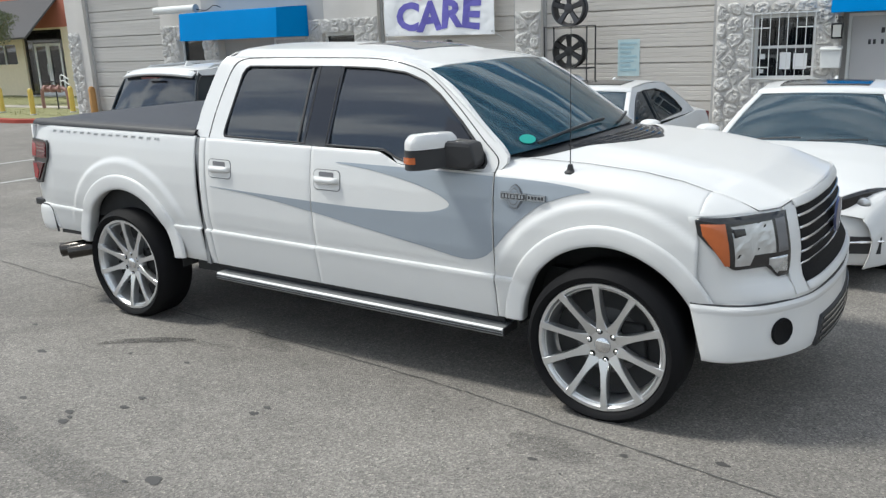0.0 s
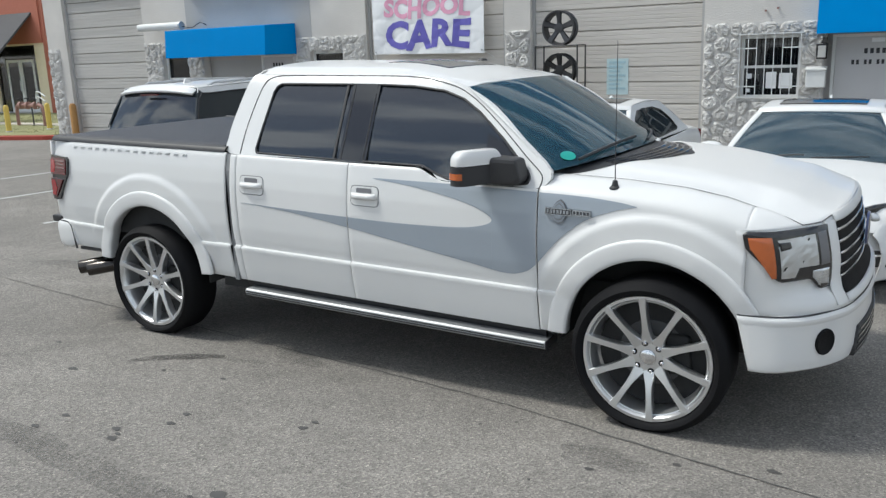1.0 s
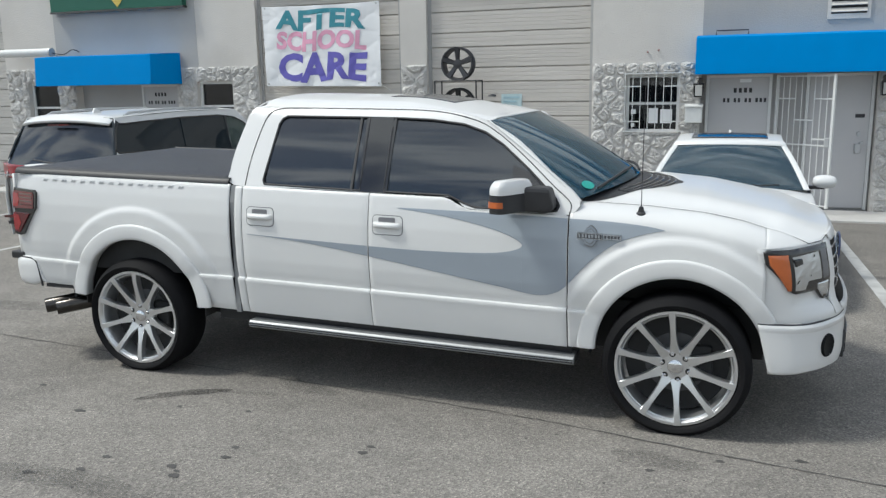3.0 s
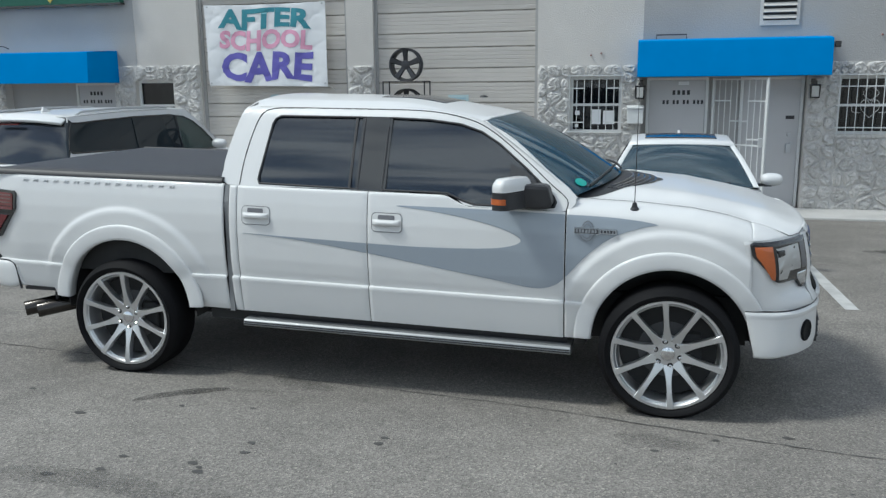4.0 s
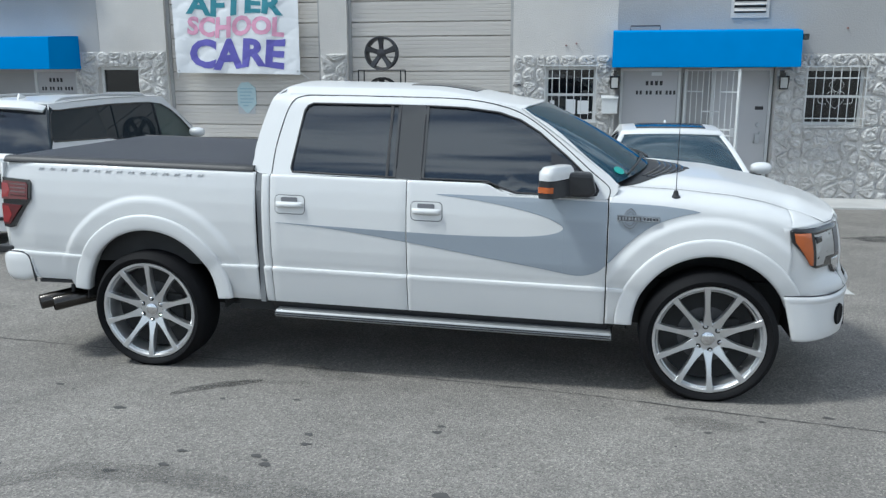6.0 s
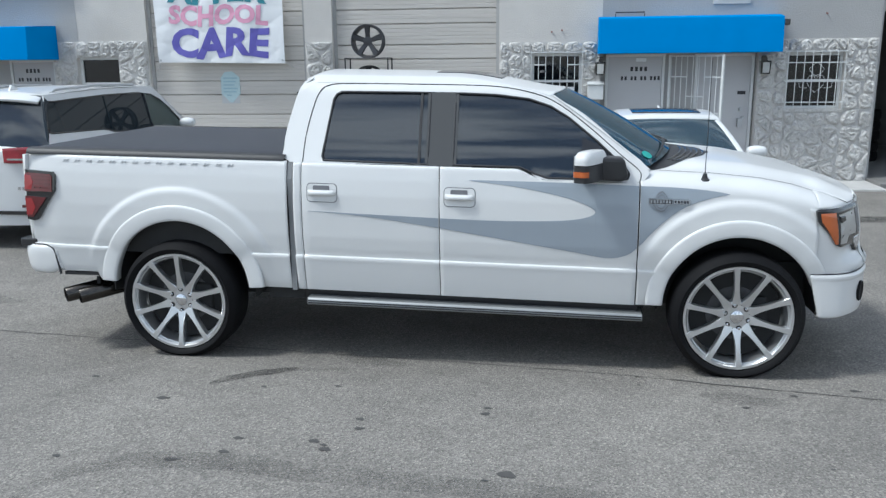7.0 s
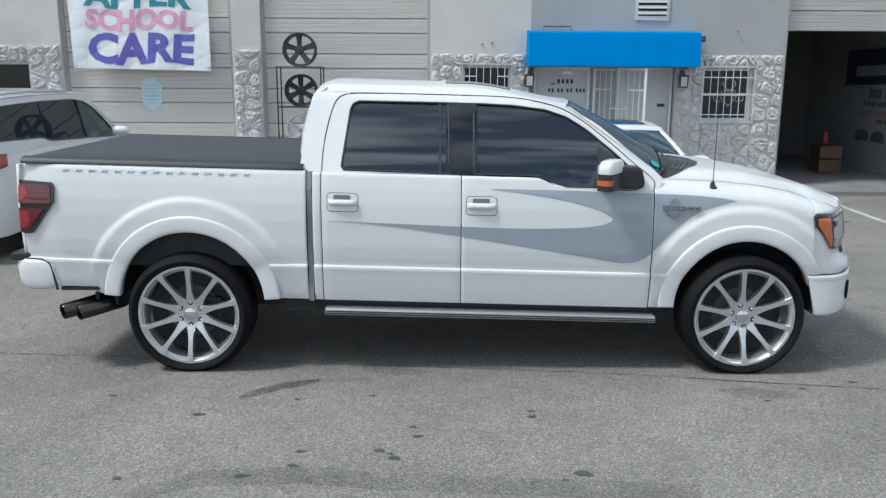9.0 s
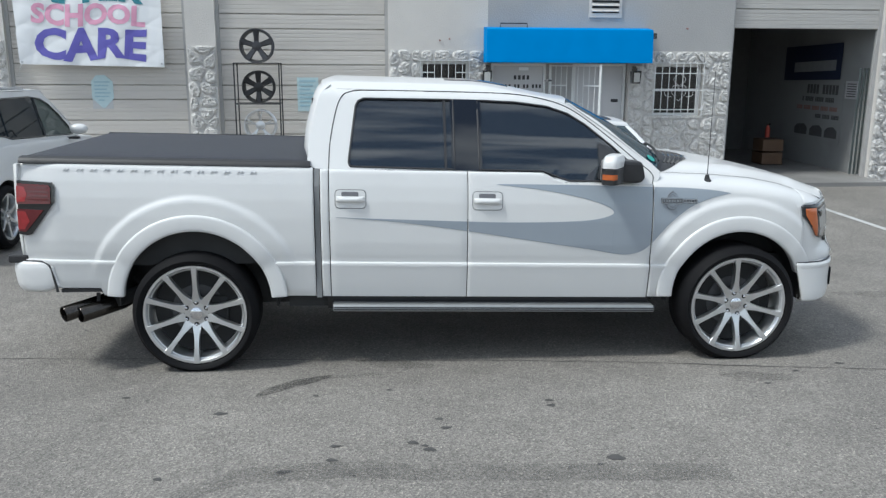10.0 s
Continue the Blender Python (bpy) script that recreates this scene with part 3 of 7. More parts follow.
tagged(part("ceiling", box(7.86, 11.20, WALL + 0.22, 20, 4.2, 4.3), INDARK), "workshop ceiling in a colour darkened for shade", "ceiling", kind="structure")


# ---- the pickup truck, rear hub at x = 0, near side at y = 0 ----
MID = 1.03
RAKE = 0.0225


def bp(x, y, z):
    """Body coordinates to truck coordinates: the body rakes nose-down."""
    return (x, y, z - RAKE * x)


ARCH = [(0.02, 0.515, 0.492), (3.69, 0.565, 0.478)]


def arch_low(x, floor):
    for cx, cz, r in ARCH:
        r = r + 0.055
        if abs(x - cx) < r:
            h = cz + math.sqrt(r * r - (x - cx) ** 2)
            return max(floor, h)
    return floor


SIDE = [(0.42, 0.10), (0.50, 0.075), (0.56, 0.050), (0.66, 0.034), (0.745, 0.022), (0.772, 0.016), (0.780, 0.018), (0.787, 0.034), (0.80, 0.034), (0.84, 0.026), (0.92, 0.018), (1.08, 0.016), (1.20, 0.024), (1.30, 0.038), (1.385, 0.057), (1.40, 0.068)]
LEVELS = [0.50, 0.55, 0.60, 0.66, 0.71, 0.745, 0.76, 0.772, 0.780, 0.787, 0.795] + [0.805 + 0.0135 * k for k in range(44)]


def side_y(x, z):
    y = lerp_tab(SIDE, z)
    for cx, cz, r in ARCH:
        d = math.hypot(x - cx, z - cz)
        y -= 0.019 * smoothstep(r + 0.216, r + 0.178, d) * smoothstep(0.10, 0.38, z - cz)
    if x > 3.8:
        y += 0.022 * smoothstep(3.9, 4.2, x)
    if x < -0.7:
        y += 0.035 * smoothstep(-0.8, -1.1, x)
    return y


def glass_y(z):
    return 0.085 + (z - 1.40) * 0.47 + 9.0 * max(0, z - 1.86) ** 2


def flare(cx, cz, r, a0, a1):
    """A rounded wheel-arch lip, swept round the wheel opening."""
    prof = [(0.090, 0.004), (0.088, -0.006), (0.084, -0.012), (0.076, -0.0155), (0.050, -0.0175), (0.020, -0.0175), (0.000, -0.016), (-0.011, -0.010), (-0.014, 0.002), (-0.011, 0.036), (-0.004, 0.066)]

    def f(u, v):
        a = radians(a0 + (a1 - a0) * u)
        k = v * (len(prof) - 1)
        i = min(len(prof) - 2, int(k))
        p, q = prof[i], prof[i + 1]
        dr, dy = p[0] + (q[0] - p[0]) * (k - i), p[1] + (q[1] - p[1]) * (k - i)
        rr, co, si = r + dr, math.cos(a), math.sin(a)
        x, z = cx + rr * co, cz + rr * si
        ro = r + 0.090
        return bp(x, side_y(cx + ro * co, max(0.80, cz + ro * si)) - 0.004 + dy, z)
    return lambda: surf(64, 30, f)


truck = thing("pickup_truck", "pearl white crew-cab pickup with grey side graphic and silver rims", "pickup truck")


def both(name, make, material, label="", **kw):
    """The near-side part and its mirror on the far side."""
    out = []
    for flip in (False, True):
        b = make()
        if flip:
            for v in b.verts:
                v.co.y = 2 * MID - v.co.y
        out.append(part(name, b, material, truck, label, **kw))
    return out


def side_grid(xs, floor, top):
    """Side skin on fixed levels, cut off below by the sill or the wheel arch; fine rows hug the arch."""
    bm = bmesh.new()
    cols = []
    for x in xs:
        lo, hi = arch_low(x, floor(x) if callable(floor) else floor), top(x) if callable(top) else top
        zs = [lo] + [max(lo, min(hi, z)) for z in LEVELS] + [hi]
        cols.append([bm.verts.new(bp(x, side_y(x, z), z)) for z in zs])
    for p, q in zip(cols, cols[1:]):
        for j in range(len(p) - 1):
            bm.faces.new((p[j], q[j], q[j + 1], p[j + 1]))
    bmesh.ops.remove_doubles(bm, verts=bm.verts, dist=1e-5)
    # return the edge of the arch inwards
    return bm


def panel(x0, x1, floor, top, nu, nv):
    return lambda: side_grid([x0 + (x1 - x0) * i / nu for i in range(nu + 1)], floor, top)


def belt(x):
    return 1.398 - 0.062 * smoothstep(2.28, 2.48, x)


both("bed_side", panel(-1.06, 0.788, lambda x: 0.60 if x < -0.6 else 0.55, 1.408, 110, 40), WHITE, smooth=True, thick=0.012)
both("cab_corner", panel(0.832, 0.885, 0.548, 1.398, 3, 36), WHITE, smooth=True, thick=0.012)
both("rear_door", panel(0.891, 1.798, 0.548, 1.398, 16, 36), WHITE, smooth=True, thick=0.012)
both("front_door", panel(1.804, 3.056, 0.548, belt, 40, 36), WHITE, smooth=True, thick=0.012)


FEND = [(3.06, 1.375), (3.5, 1.366), (3.8, 1.345), (4.0, 1.312), (4.13, 1.275)]


def shoulder(x, a):
    """The rounded top of the fender, from the side (0) to the hood line (1)."""
    hi = lerp_tab(FEND, x)
    y0 = side_y(x, hi - 0.08)
    t = a * math.pi / 2
    return bp(x, y0 + 0.19 * (1 - math.cos(t)), hi - 0.08 + 0.10 * math.sin(t))


def fender():
    bm = side_grid([3.064 + 1.066 * i / 60 for i in range(61)], 0.552, lambda x: lerp_tab(FEND, x) - 0.08)
    surf(60, 10, lambda u, v: shoulder(3.064 + 1.066 * u, v), bm)
    bmesh.ops.remove_doubles(bm, verts=bm.verts, dist=1e-4)
    return bm


both("wheel_arch", flare(*ARCH[0], 4, 176), WHITE, "white rounded wheel-arch flare", smooth=True, thick=0.006)
both("wheel_arch", flare(*ARCH[1], 21, 180), WHITE, "white rounded wheel-arch flare", smooth=True, thick=0.006)
both("fender", fender, WHITE, smooth=True, thick=0.012)

# upper cab side with its two window openings
CAB = [(0.80, 1.402), (0.755, 1.50), (0.765, 1.62), (0.80, 1.77), (0.835, 1.880), (0.875, 1.906), (0.95, 1.917), (1.4, 1.926), (1.9, 1.926), (2.2, 1.908), (2.42, 1.873), (2.56, 1.822), (2.72, 1.735), (2.92, 1.575), (3.11, 1.425), (3.06, 1.340), (2.9, 1.338), (2.48, 1.338), (2.40, 1.362), (2.30, 1.402), (1.8, 1.402), (1.3, 1.402)]
WIN_R = [(1.03, 1.418), (1.72, 1.410), (1.72, 1.856), (1.12, 1.852), (1.085, 1.835), (1.066, 1.80), (1.02, 1.47), (1.018, 1.44)]
WIN_F = [(1.885, 1.410), (2.31, 1.410), (2.41, 1.372), (2.49, 1.350), (2.93, 1.350), (2.985, 1.358), (2.995, 1.385), (2.975, 1.42), (2.80, 1.575), (2.62, 1.715), (2.50, 1.785), (2.36, 1.828), (2.15, 1.850), (1.885, 1.857)]


def on_side(outline, d0, d1, holes=()):
    """A plate fine enough to follow the curved side of the cab."""
    b0 = prism(outline, lambda a, b: (a, d0, b), lambda a, b: (a, d1, b), holes)
    bmesh.ops.triangulate(b0, faces=b0.faces)
    for _ in range(4):
        bmesh.ops.subdivide_edges(b0, edges=[e for e in b0.edges if e.calc_length() > 0.06], cuts=1)
        bmesh.ops.triangulate(b0, faces=b0.faces)
    for v in b0.verts:
        v.co = bp(v.co.x, glass_y(v.co.z) + v.co.y, v.co.z)
    return b0


both("cab_side", lambda: on_side([tuple(p) for p in spline(CAB, 3, True)], 0.0, 0.03, [WIN_R, WIN_F]), WHITE, smooth=True)


def pillar():
    return on_side([(1.70, 1.405), (1.905, 1.405), (1.905, 1.861), (1.70, 1.861)], -0.004, 0.012)


# shut lines of the doors on the upper cab
for line in ([(0.888, 1.402), (0.895, 1.55), (0.925, 1.72), (0.965, 1.845), (1.03, 1.893), (1.20, 1.905), (1.80, 1.908)], [(1.80, 1.908), (2.15, 1.902), (2.40, 1.862), (2.56, 1.795), (2.75, 1.66), (2.95, 1.495), (3.06, 1.405), (3.058, 1.34)]):
    both("shut_line", lambda: rod([bp(p.x, glass_y(p.y) - 0.0005, p.y) for p in spline(line, 5)], 0.0035, 5), BLACKP)
both("division_bar", lambda: on_side([(1.652, 1.412), (1.668, 1.412), (1.668, 1.855), (1.652, 1.855)], -0.003, 0.010), BLACKP, "thin grey bar dividing the rear window")
both("pillar_trim", pillar, POST, "gloss black pillar trim")
for w in (WIN_R, WIN_F):
    def barrel():
        """The pane bows out a little between the belt and the roof."""
        b0 = on_side(w, 0.012, 0.017)
        for v in b0.verts:
            zz = v.co.z + RAKE * v.co.x
            v.co.y -= 0.010 * max(0.0, 1 - ((zz - 1.63) / 0.235) ** 2)
        return b0
    both("side_window", barrel, TINT, "dark tinted side window", smooth=True)

    def seal():
        pts = [bp(p.x, glass_y(p.y) - 0.001, p.y) for i in range(len(w)) for p in (Vector(w[i]).lerp(Vector(w[(i + 1) % len(w)]), k / 6) for k in range(6))]
        return rod(pts + pts[:2], 0.007, 6)
    both("window_seal", seal, BLACKP, "black rubber window seal")


# roof, windscreen, hood
def roof_f(u, v):
    y = 0.345 + (2 * MID - 0.69) * v
    s = (y - MID) / (MID - 0.345)
    x1 = 2.50 + 0.10 * (1 - s * s)
    x0 = 0.87 - 0.05 * (1 - s ** 4)
    x = x0 + (x1 - x0) * u
    k = smoothstep(0.58, 1.04, u)
    z = 1.938 + 0.042 * (1 - s * s) * (1 - 0.6 * k) - 0.082 * k - 0.03 * smoothstep(0.06, 0.0, u) ** 2
    z -= 0.03 * smoothstep(0.85, 1.0, abs(s)) * (1 - 0.45 * smoothstep(0.7, 1.0, u))
    return bp(x, y, z)


part("roof", surf(40, 30, roof_f), WHITE, truck, smooth=True, thick=0.012)
part("sunroof", surf(24, 16, lambda u, v: (lambda p: (p[0], p[1], p[2] + 0.0045))(roof_f(0.50 + 0.26 * u, 0.26 + 0.48 * v))), GLOSSB, truck, "dark sunroof panel", smooth=True, thick=0.01)
BACK = [(1.0, 0.815), (1.40, 0.803), (1.50, 0.758), (1.62, 0.768), (1.77, 0.803), (1.885, 0.838), (1.935, 0.90)]


def back_f(u, v):
    z = 1.0 + 0.935 * u
    s = 2 * v - 1
    e = (glass_y(z) if z > 1.4 else 0.09) + 0.004
    return bp(lerp_tab(BACK, z) - 0.055 * (1 - abs(s) ** 5), MID + s * (MID - e), z + 0.02 * (1 - s * s) * u)


part("back_panel", surf(24, 24, back_f), WHITE, truck, smooth=True, thick=0.01)
part("rear_screen", surf(2, 8, lambda u, v: bp(0.752 + 0.02 * u, 0.42 + 1.22 * v, 1.46 + 0.38 * u)), TINT, truck, "dark tinted rear window", thick=0.006)


def screen_f(u, v):
    y0, y1 = 0.135, 0.315
    s = 2 * v - 1
    y = MID + s * ((MID - y0) * (1 - u) + (MID - y1) * u)
    xb, xt = 3.09 + 0.25 * (1 - s * s), 2.50 + 0.105 * (1 - s * s)
    zb, zt = 1.418 + 0.062 * (1 - s * s), 1.848 + 0.028 * (1 - s * s)
    return bp(xb + (xt - xb) * u, y, zb + (zt - zb) * u + 0.02 * math.sin(math.pi * u))


part("windscreen", surf(12, 20, screen_f), WSG, truck, "sloping green-tinted windscreen", smooth=True, thick=0.006)
both("windscreen_pillar", lambda: surf(14, 4, lambda u, v: bp(*((lambda p, q: (p[0] + (q[0] - p[0]) * v, p[1] + (q[1] - p[1]) * v, p[2] + (q[2] - p[2]) * v))((3.12 - 0.60 * u, 0.097 + 0.19 * u, 1.415 + 0.435 * u + 0.012 * math.sin(math.pi * u)), (lambda w: (w[0], w[1], w[2] + RAKE * w[0] + 0.004))(screen_f(u, 0.0)))))), WHITE, smooth=True, thick=0.01)


def even(line, n=72):
    """The line again with points at even steps along it."""
    run = [0.0]
    for a, b in zip(line, line[1:]):
        run.append(run[-1] + (b - a).length)
    at = [run[-1] * k / n for k in range(n + 1)]
    xs, ys = np.interp(at, run, [p.x for p in line]), np.interp(at, run, [p.y for p in line])
    return [Vector((float(x), float(y))) for x, y in zip(xs, ys)]


NOSE = even(spline([(4.112, 0.030), (4.20, 0.046), (4.275, 0.090), (4.355, 0.185), (4.455, 0.330), (4.515, 0.50), (4.545, 0.76), (4.555, MID)], 8), 36)
NOSE = NOSE + [Vector((p.x, 2 * MID - p.y)) for p in reversed(NOSE[:-1])]
HOODC = [(3.2, 1.455), (3.5, 1.442), (3.8, 1.420), (4.1, 1.368), (4.3, 1.328), (4.45, 1.300)]


def nose_x(y):
    half = NOSE[:len(NOSE) // 2 + 1]
    return float(np.interp(min(y, 2 * MID - y), [p.y for p in half], [p.x for p in half]))


def nose_s(y):
    half = NOSE[:len(NOSE) // 2 + 1]
    return float(np.interp(y, [p.y for p in half], [k / 72 for k in range(len(half))]))


def nose_top(y):
    y = min(y, 2 * MID - y)
    return lerp_tab([(0.03, 1.214), (0.12, 1.220), (0.34, 1.226), (0.42, 1.246), (0.6, 1.258), (1.03, 1.264)], y)


def hood_f(u, v):
    s = 2 * v - 1
    y = MID + s * (MID - 0.2275)
    xb = 3.165 + 0.435 * (1 - s * s)
    xf = nose_x(y) - 0.05 * smoothstep(1.0, 1.34, nose_top(y)) - 0.004
    x = xb + (xf - xb) * u
    side = lerp_tab(FEND, x) + 0.020
    mid_z = lerp_tab(HOODC, x)
    w = smoothstep(1.0, 0.62, abs(s)) * 0.8 + 0.2 * (1 - s * s)
    z = side + (mid_z - side) * w
    drop = min(1, max(0, (x - xf + 0.235) / 0.235)) ** 1.5
    z += (nose_top(y) + 0.002 - z) * drop
    return bp(x, y, z)


part("hood", surf(48, 48, hood_f), WHITE, truck, smooth=True, thick=0.012)
def cowl_f(u, v, d=0.0):
    s = 2 * v - 1
    k = 1 - s * s
    return bp(3.085 + 0.25 * k + (0.10 + 0.20 * k) * u, MID + s * (MID - 0.235), 1.402 + 0.066 * k - (0.014 + 0.022 * k) * u + d)


cowl = part("cowl", surf(8, 28, cowl_f), BLACKP, truck, "black cowl panel below the windscreen", smooth=True, thick=0.012)
for k in range(5):
    part("louvre", rod([cowl_f(0.30 + 0.13 * k, 0.16 + 0.68 * q / 16, 0.007) for q in range(17)], 0.007, 6), GLOSSB, cowl, smooth=True)

# front end: plan curve of the nose from the near side to the middle
BUMP = even(spline([(4.105, 0.012), (4.20, 0.026), (4.30, 0.062), (4.40, 0.145), (4.49, 0.285), (4.56, 0.46), (4.605, 0.75), (4.62, MID)], 8), 36)
BUMP = BUMP + [Vector((p.x, 2 * MID - p.y)) for p in reversed(BUMP[:-1])]


def along(line, s):
    k = min(len(line) - 2, int(s * (len(line) - 1)))
    return line[k].lerp(line[k + 1], s * (len(line) - 1) - k)


def nose_at(s, z, d=0.0):
    p = along(NOSE, s)
    q = along(NOSE, min(1, s + 0.01)) - along(NOSE, max(0, s - 0.01))
    nrm = Vector((q.y, -q.x)).normalized()
    d = d + 0.060 * smoothstep(0.93, 0.84, z) * smoothstep(0.03, 0.16, min(s, 1 - s))
    return bp(p.x + nrm.x * d - 0.05 * smoothstep(1.0, 1.34, z), p.y + nrm.y * d, z)


part("front_panel", surf(60, 14, lambda u, v: nose_at(u, 0.80 + (nose_top(along(NOSE, u).y) - 0.80) * v, -0.006)), WHITE, truck, smooth=True, thick=0.012)
def corner_f(u, v):
    """Fender top between the wheel arch and the lamp, falling to the lamp's upper edge."""
    a = Vector(shoulder(4.128, v))
    s = nose_s(0.2275) * (0.35 * v + 0.65 * v * v)
    b = Vector(nose_at(s, nose_top(along(NOSE, s).y), -0.006))
    p = a.lerp(b, u)
    return (p.x, p.y, a.z + (b.z - a.z) * u ** 1.5)


both("fender_corner", lambda: surf(8, 10, corner_f), WHITE, smooth=True, thick=0.012)


def bumper_f(u, v):
    prof = [(-0.07, 0.004), (-0.012, 0.0), (0.0, 0.010), (0.007, 0.060), (0.004, 0.15), (0.003, 0.245), (0.010, 0.262), (0.011, 0.274), (0.004, 0.284), (-0.03, 0.286)]
    k = v * (len(prof) - 1)
    i = min(len(prof) - 2, int(k))
    a, b = prof[i], prof[i + 1]
    d, h = a[0] + (b[0] - a[0]) * (k - i), a[1] + (b[1] - a[1]) * (k - i)
    p = along(BUMP, u)
    q = along(BUMP, min(1, u + 0.01)) - along(BUMP, max(0, u - 0.01))
    nrm = Vector((q.y, -q.x)).normalized()
    edge = smoothstep(0.0, 0.1, min(u, 1 - u))
    back = 0.065 * (1 - h / 0.286) * smoothstep(0.14, 0.0, min(u, 1 - u))
    return bp(p.x + nrm.x * d * max(0.3, edge) + back, p.y + nrm.y * d * max(0.3, edge), 0.540 - 0.02 * smoothstep(0.05, 0.3, min(u, 1 - u)) + h * (0.91 + 0.06 * smoothstep(0.05, 0.3, min(u, 1 - u))))


part("bumper_gap", rod([(lambda p: (p[0], p[1], p[2] + 0.010))(bumper_f(k / 72, 0.89)) for k in range(73)], 0.007, 5), BLACKP, truck)
part("air_dam", surf(60, 3, lambda u, v: (lambda p: (p[0] - 0.05, p[1] + 0.05 * (1 if u < 0.5 else -1), p[2] - 0.035 + 0.05 * v))(bumper_f(0.03 + 0.94 * u, 0.0))), WHITE, truck, "white air dam under the bumper", smooth=True, thick=0.01)
both("hood_gap", lambda: rod([(lambda p: (p[0], p[1], p[2] + 0.0045))(hood_f(0.02 + 0.98 * k / 30, 0.0)) for k in range(31)] + [(lambda p: (p[0], p[1], p[2] + 0.0045))(hood_f(1.0, 0.22 * k / 10)) for k in range(1, 11)], 0.0032, 5), BLACKP)
part("front_bumper", surf(72, 18, bumper_f), WHITE, truck, "white painted front bumper", smooth=True, thick=0.02)
FOG_S = min((k / 400 for k in range(200)), key=lambda s: abs(along(BUMP, s).y - 0.24))
for sgn in (1, -1):
    s_ = FOG_S if sgn > 0 else 1 - FOG_S
    p = Vector(bumper_f(s_, 0.435))
    q = Vector(bumper_f(s_ + 0.01, 0.435)) - Vector(bumper_f(s_ - 0.01, 0.435))
    nrm = Vector((q.y, -q.x, 0)).normalized()
    # bumper is not cut: matte black stands for the shade of the hollow
    fg = part("fog_recess", lathe([(-0.02, 0.066), (0.012, 0.066), (0.017, 0.062), (0.014, 0.056), (0.013, 0.0)], 32, "x"), RUBBER, truck, "round black fog lamp disc, dark for its hollow", smooth=True)
    fg.matrix_local = Matrix.Translation(p + nrm * 0.006) @ pose(0, 0, 0, 0, 0, math.degrees(math.atan2(nrm.y, nrm.x)))


def lower_grille(u, v):
    s = 0.288 + 0.026 * v + (0.424 - 0.052 * v) * u
    p = bumper_f(s, 0.30)
    return (p[0] + 0.006, p[1], 0.418 + 0.142 * v)


part("lower_grille", surf(30, 3, lower_grille), BLACKP, truck, "black mesh lower grille", smooth=True, thick=0.03)
for k in range(4):
    part("grille_bar", surf(30, 1, lambda u, v: (lambda p: (p[0] + 0.014, p[1], p[2]))(lower_grille(0.03 + 0.94 * u, 0.14 + 0.22 * k + 0.08 * v))), GLOSSB, truck, thick=0.012)

# grille: silver surround, dark throat, bright bars
S0, S1 = nose_s(0.425), 1 - nose_s(0.425)


def gr(u, z, d):
    return nose_at(S0 + (S1 - S0) * u, z, d)


part("grille_throat", surf(24, 4, lambda u, v: gr(0.0 + 1.0 * u, 0.87 + 0.36 * v, 0.004)), RUBBER, truck, "black grille opening", smooth=True, thick=0.01)
for k in range(6):
    z = 0.885 + 0.058 * k
    part("grille_bar", surf(24, 4, lambda u, v: gr(0.005 + 0.99 * u, z + 0.012 * v, 0.010 + 0.005 * math.sin(math.pi * v))), CHROME, truck, "bright metal grille bar", smooth=True, thick=0.006)
for a0, a1, z0, z1 in ((-0.075, 0.002, 0.83, 1.232), (0.998, 1.075, 0.83, 1.232), (0.002, 0.998, 1.222, 1.262), (0.002, 0.998, 0.83, 0.868)):
    part("grille_surround", surf(24, 6, lambda u, v: gr(a0 + (a1 - a0) * u, z0 + (z1 - z0) * v, (0.004 + 0.010 * math.sin(math.pi * v) ** 0.5 * math.sin(math.pi * u) ** 0.3) if z1 < 1.25 else 0.010 - 0.018 * v * v)), WHITE, truck, "white body-coloured grille surround", smooth=True, thick=0.014)
part("emblem", lathe([(0.0, 0.095), (0.012, 0.09), (0.016, 0.05), (0.017, 0.0)], 24, "x", at=(nose_at(0.5, 1.08, 0.03)[0], MID, nose_at(0.5, 1.08)[2])), mat("dark_blue_emblem", (0.02, 0.035, 0.12), 0.3, coat=1.0), truck, "oval dark emblem", smooth=True)


def lamp_patch(s0, s1, zlo, zhi, d, nu=14, nv=8):
    def f(u, v):
        s = s0 + (s1 - s0) * u
        lo, hi = zlo(u), zhi(u)
        return nose_at(s, lo + (hi - lo) * v, d)
    return lambda: surf(nu, nv, f)


LA, LB = nose_s(0.034), nose_s(0.345)


def lamp_lo(u):
    return lerp_tab([(0.0, 1.138), (0.02, 1.125), (0.27, 0.985), (0.32, 0.975), (0.68, 0.975), (0.74, 0.960), (0.84, 0.918), (1.0, 0.922)], u)


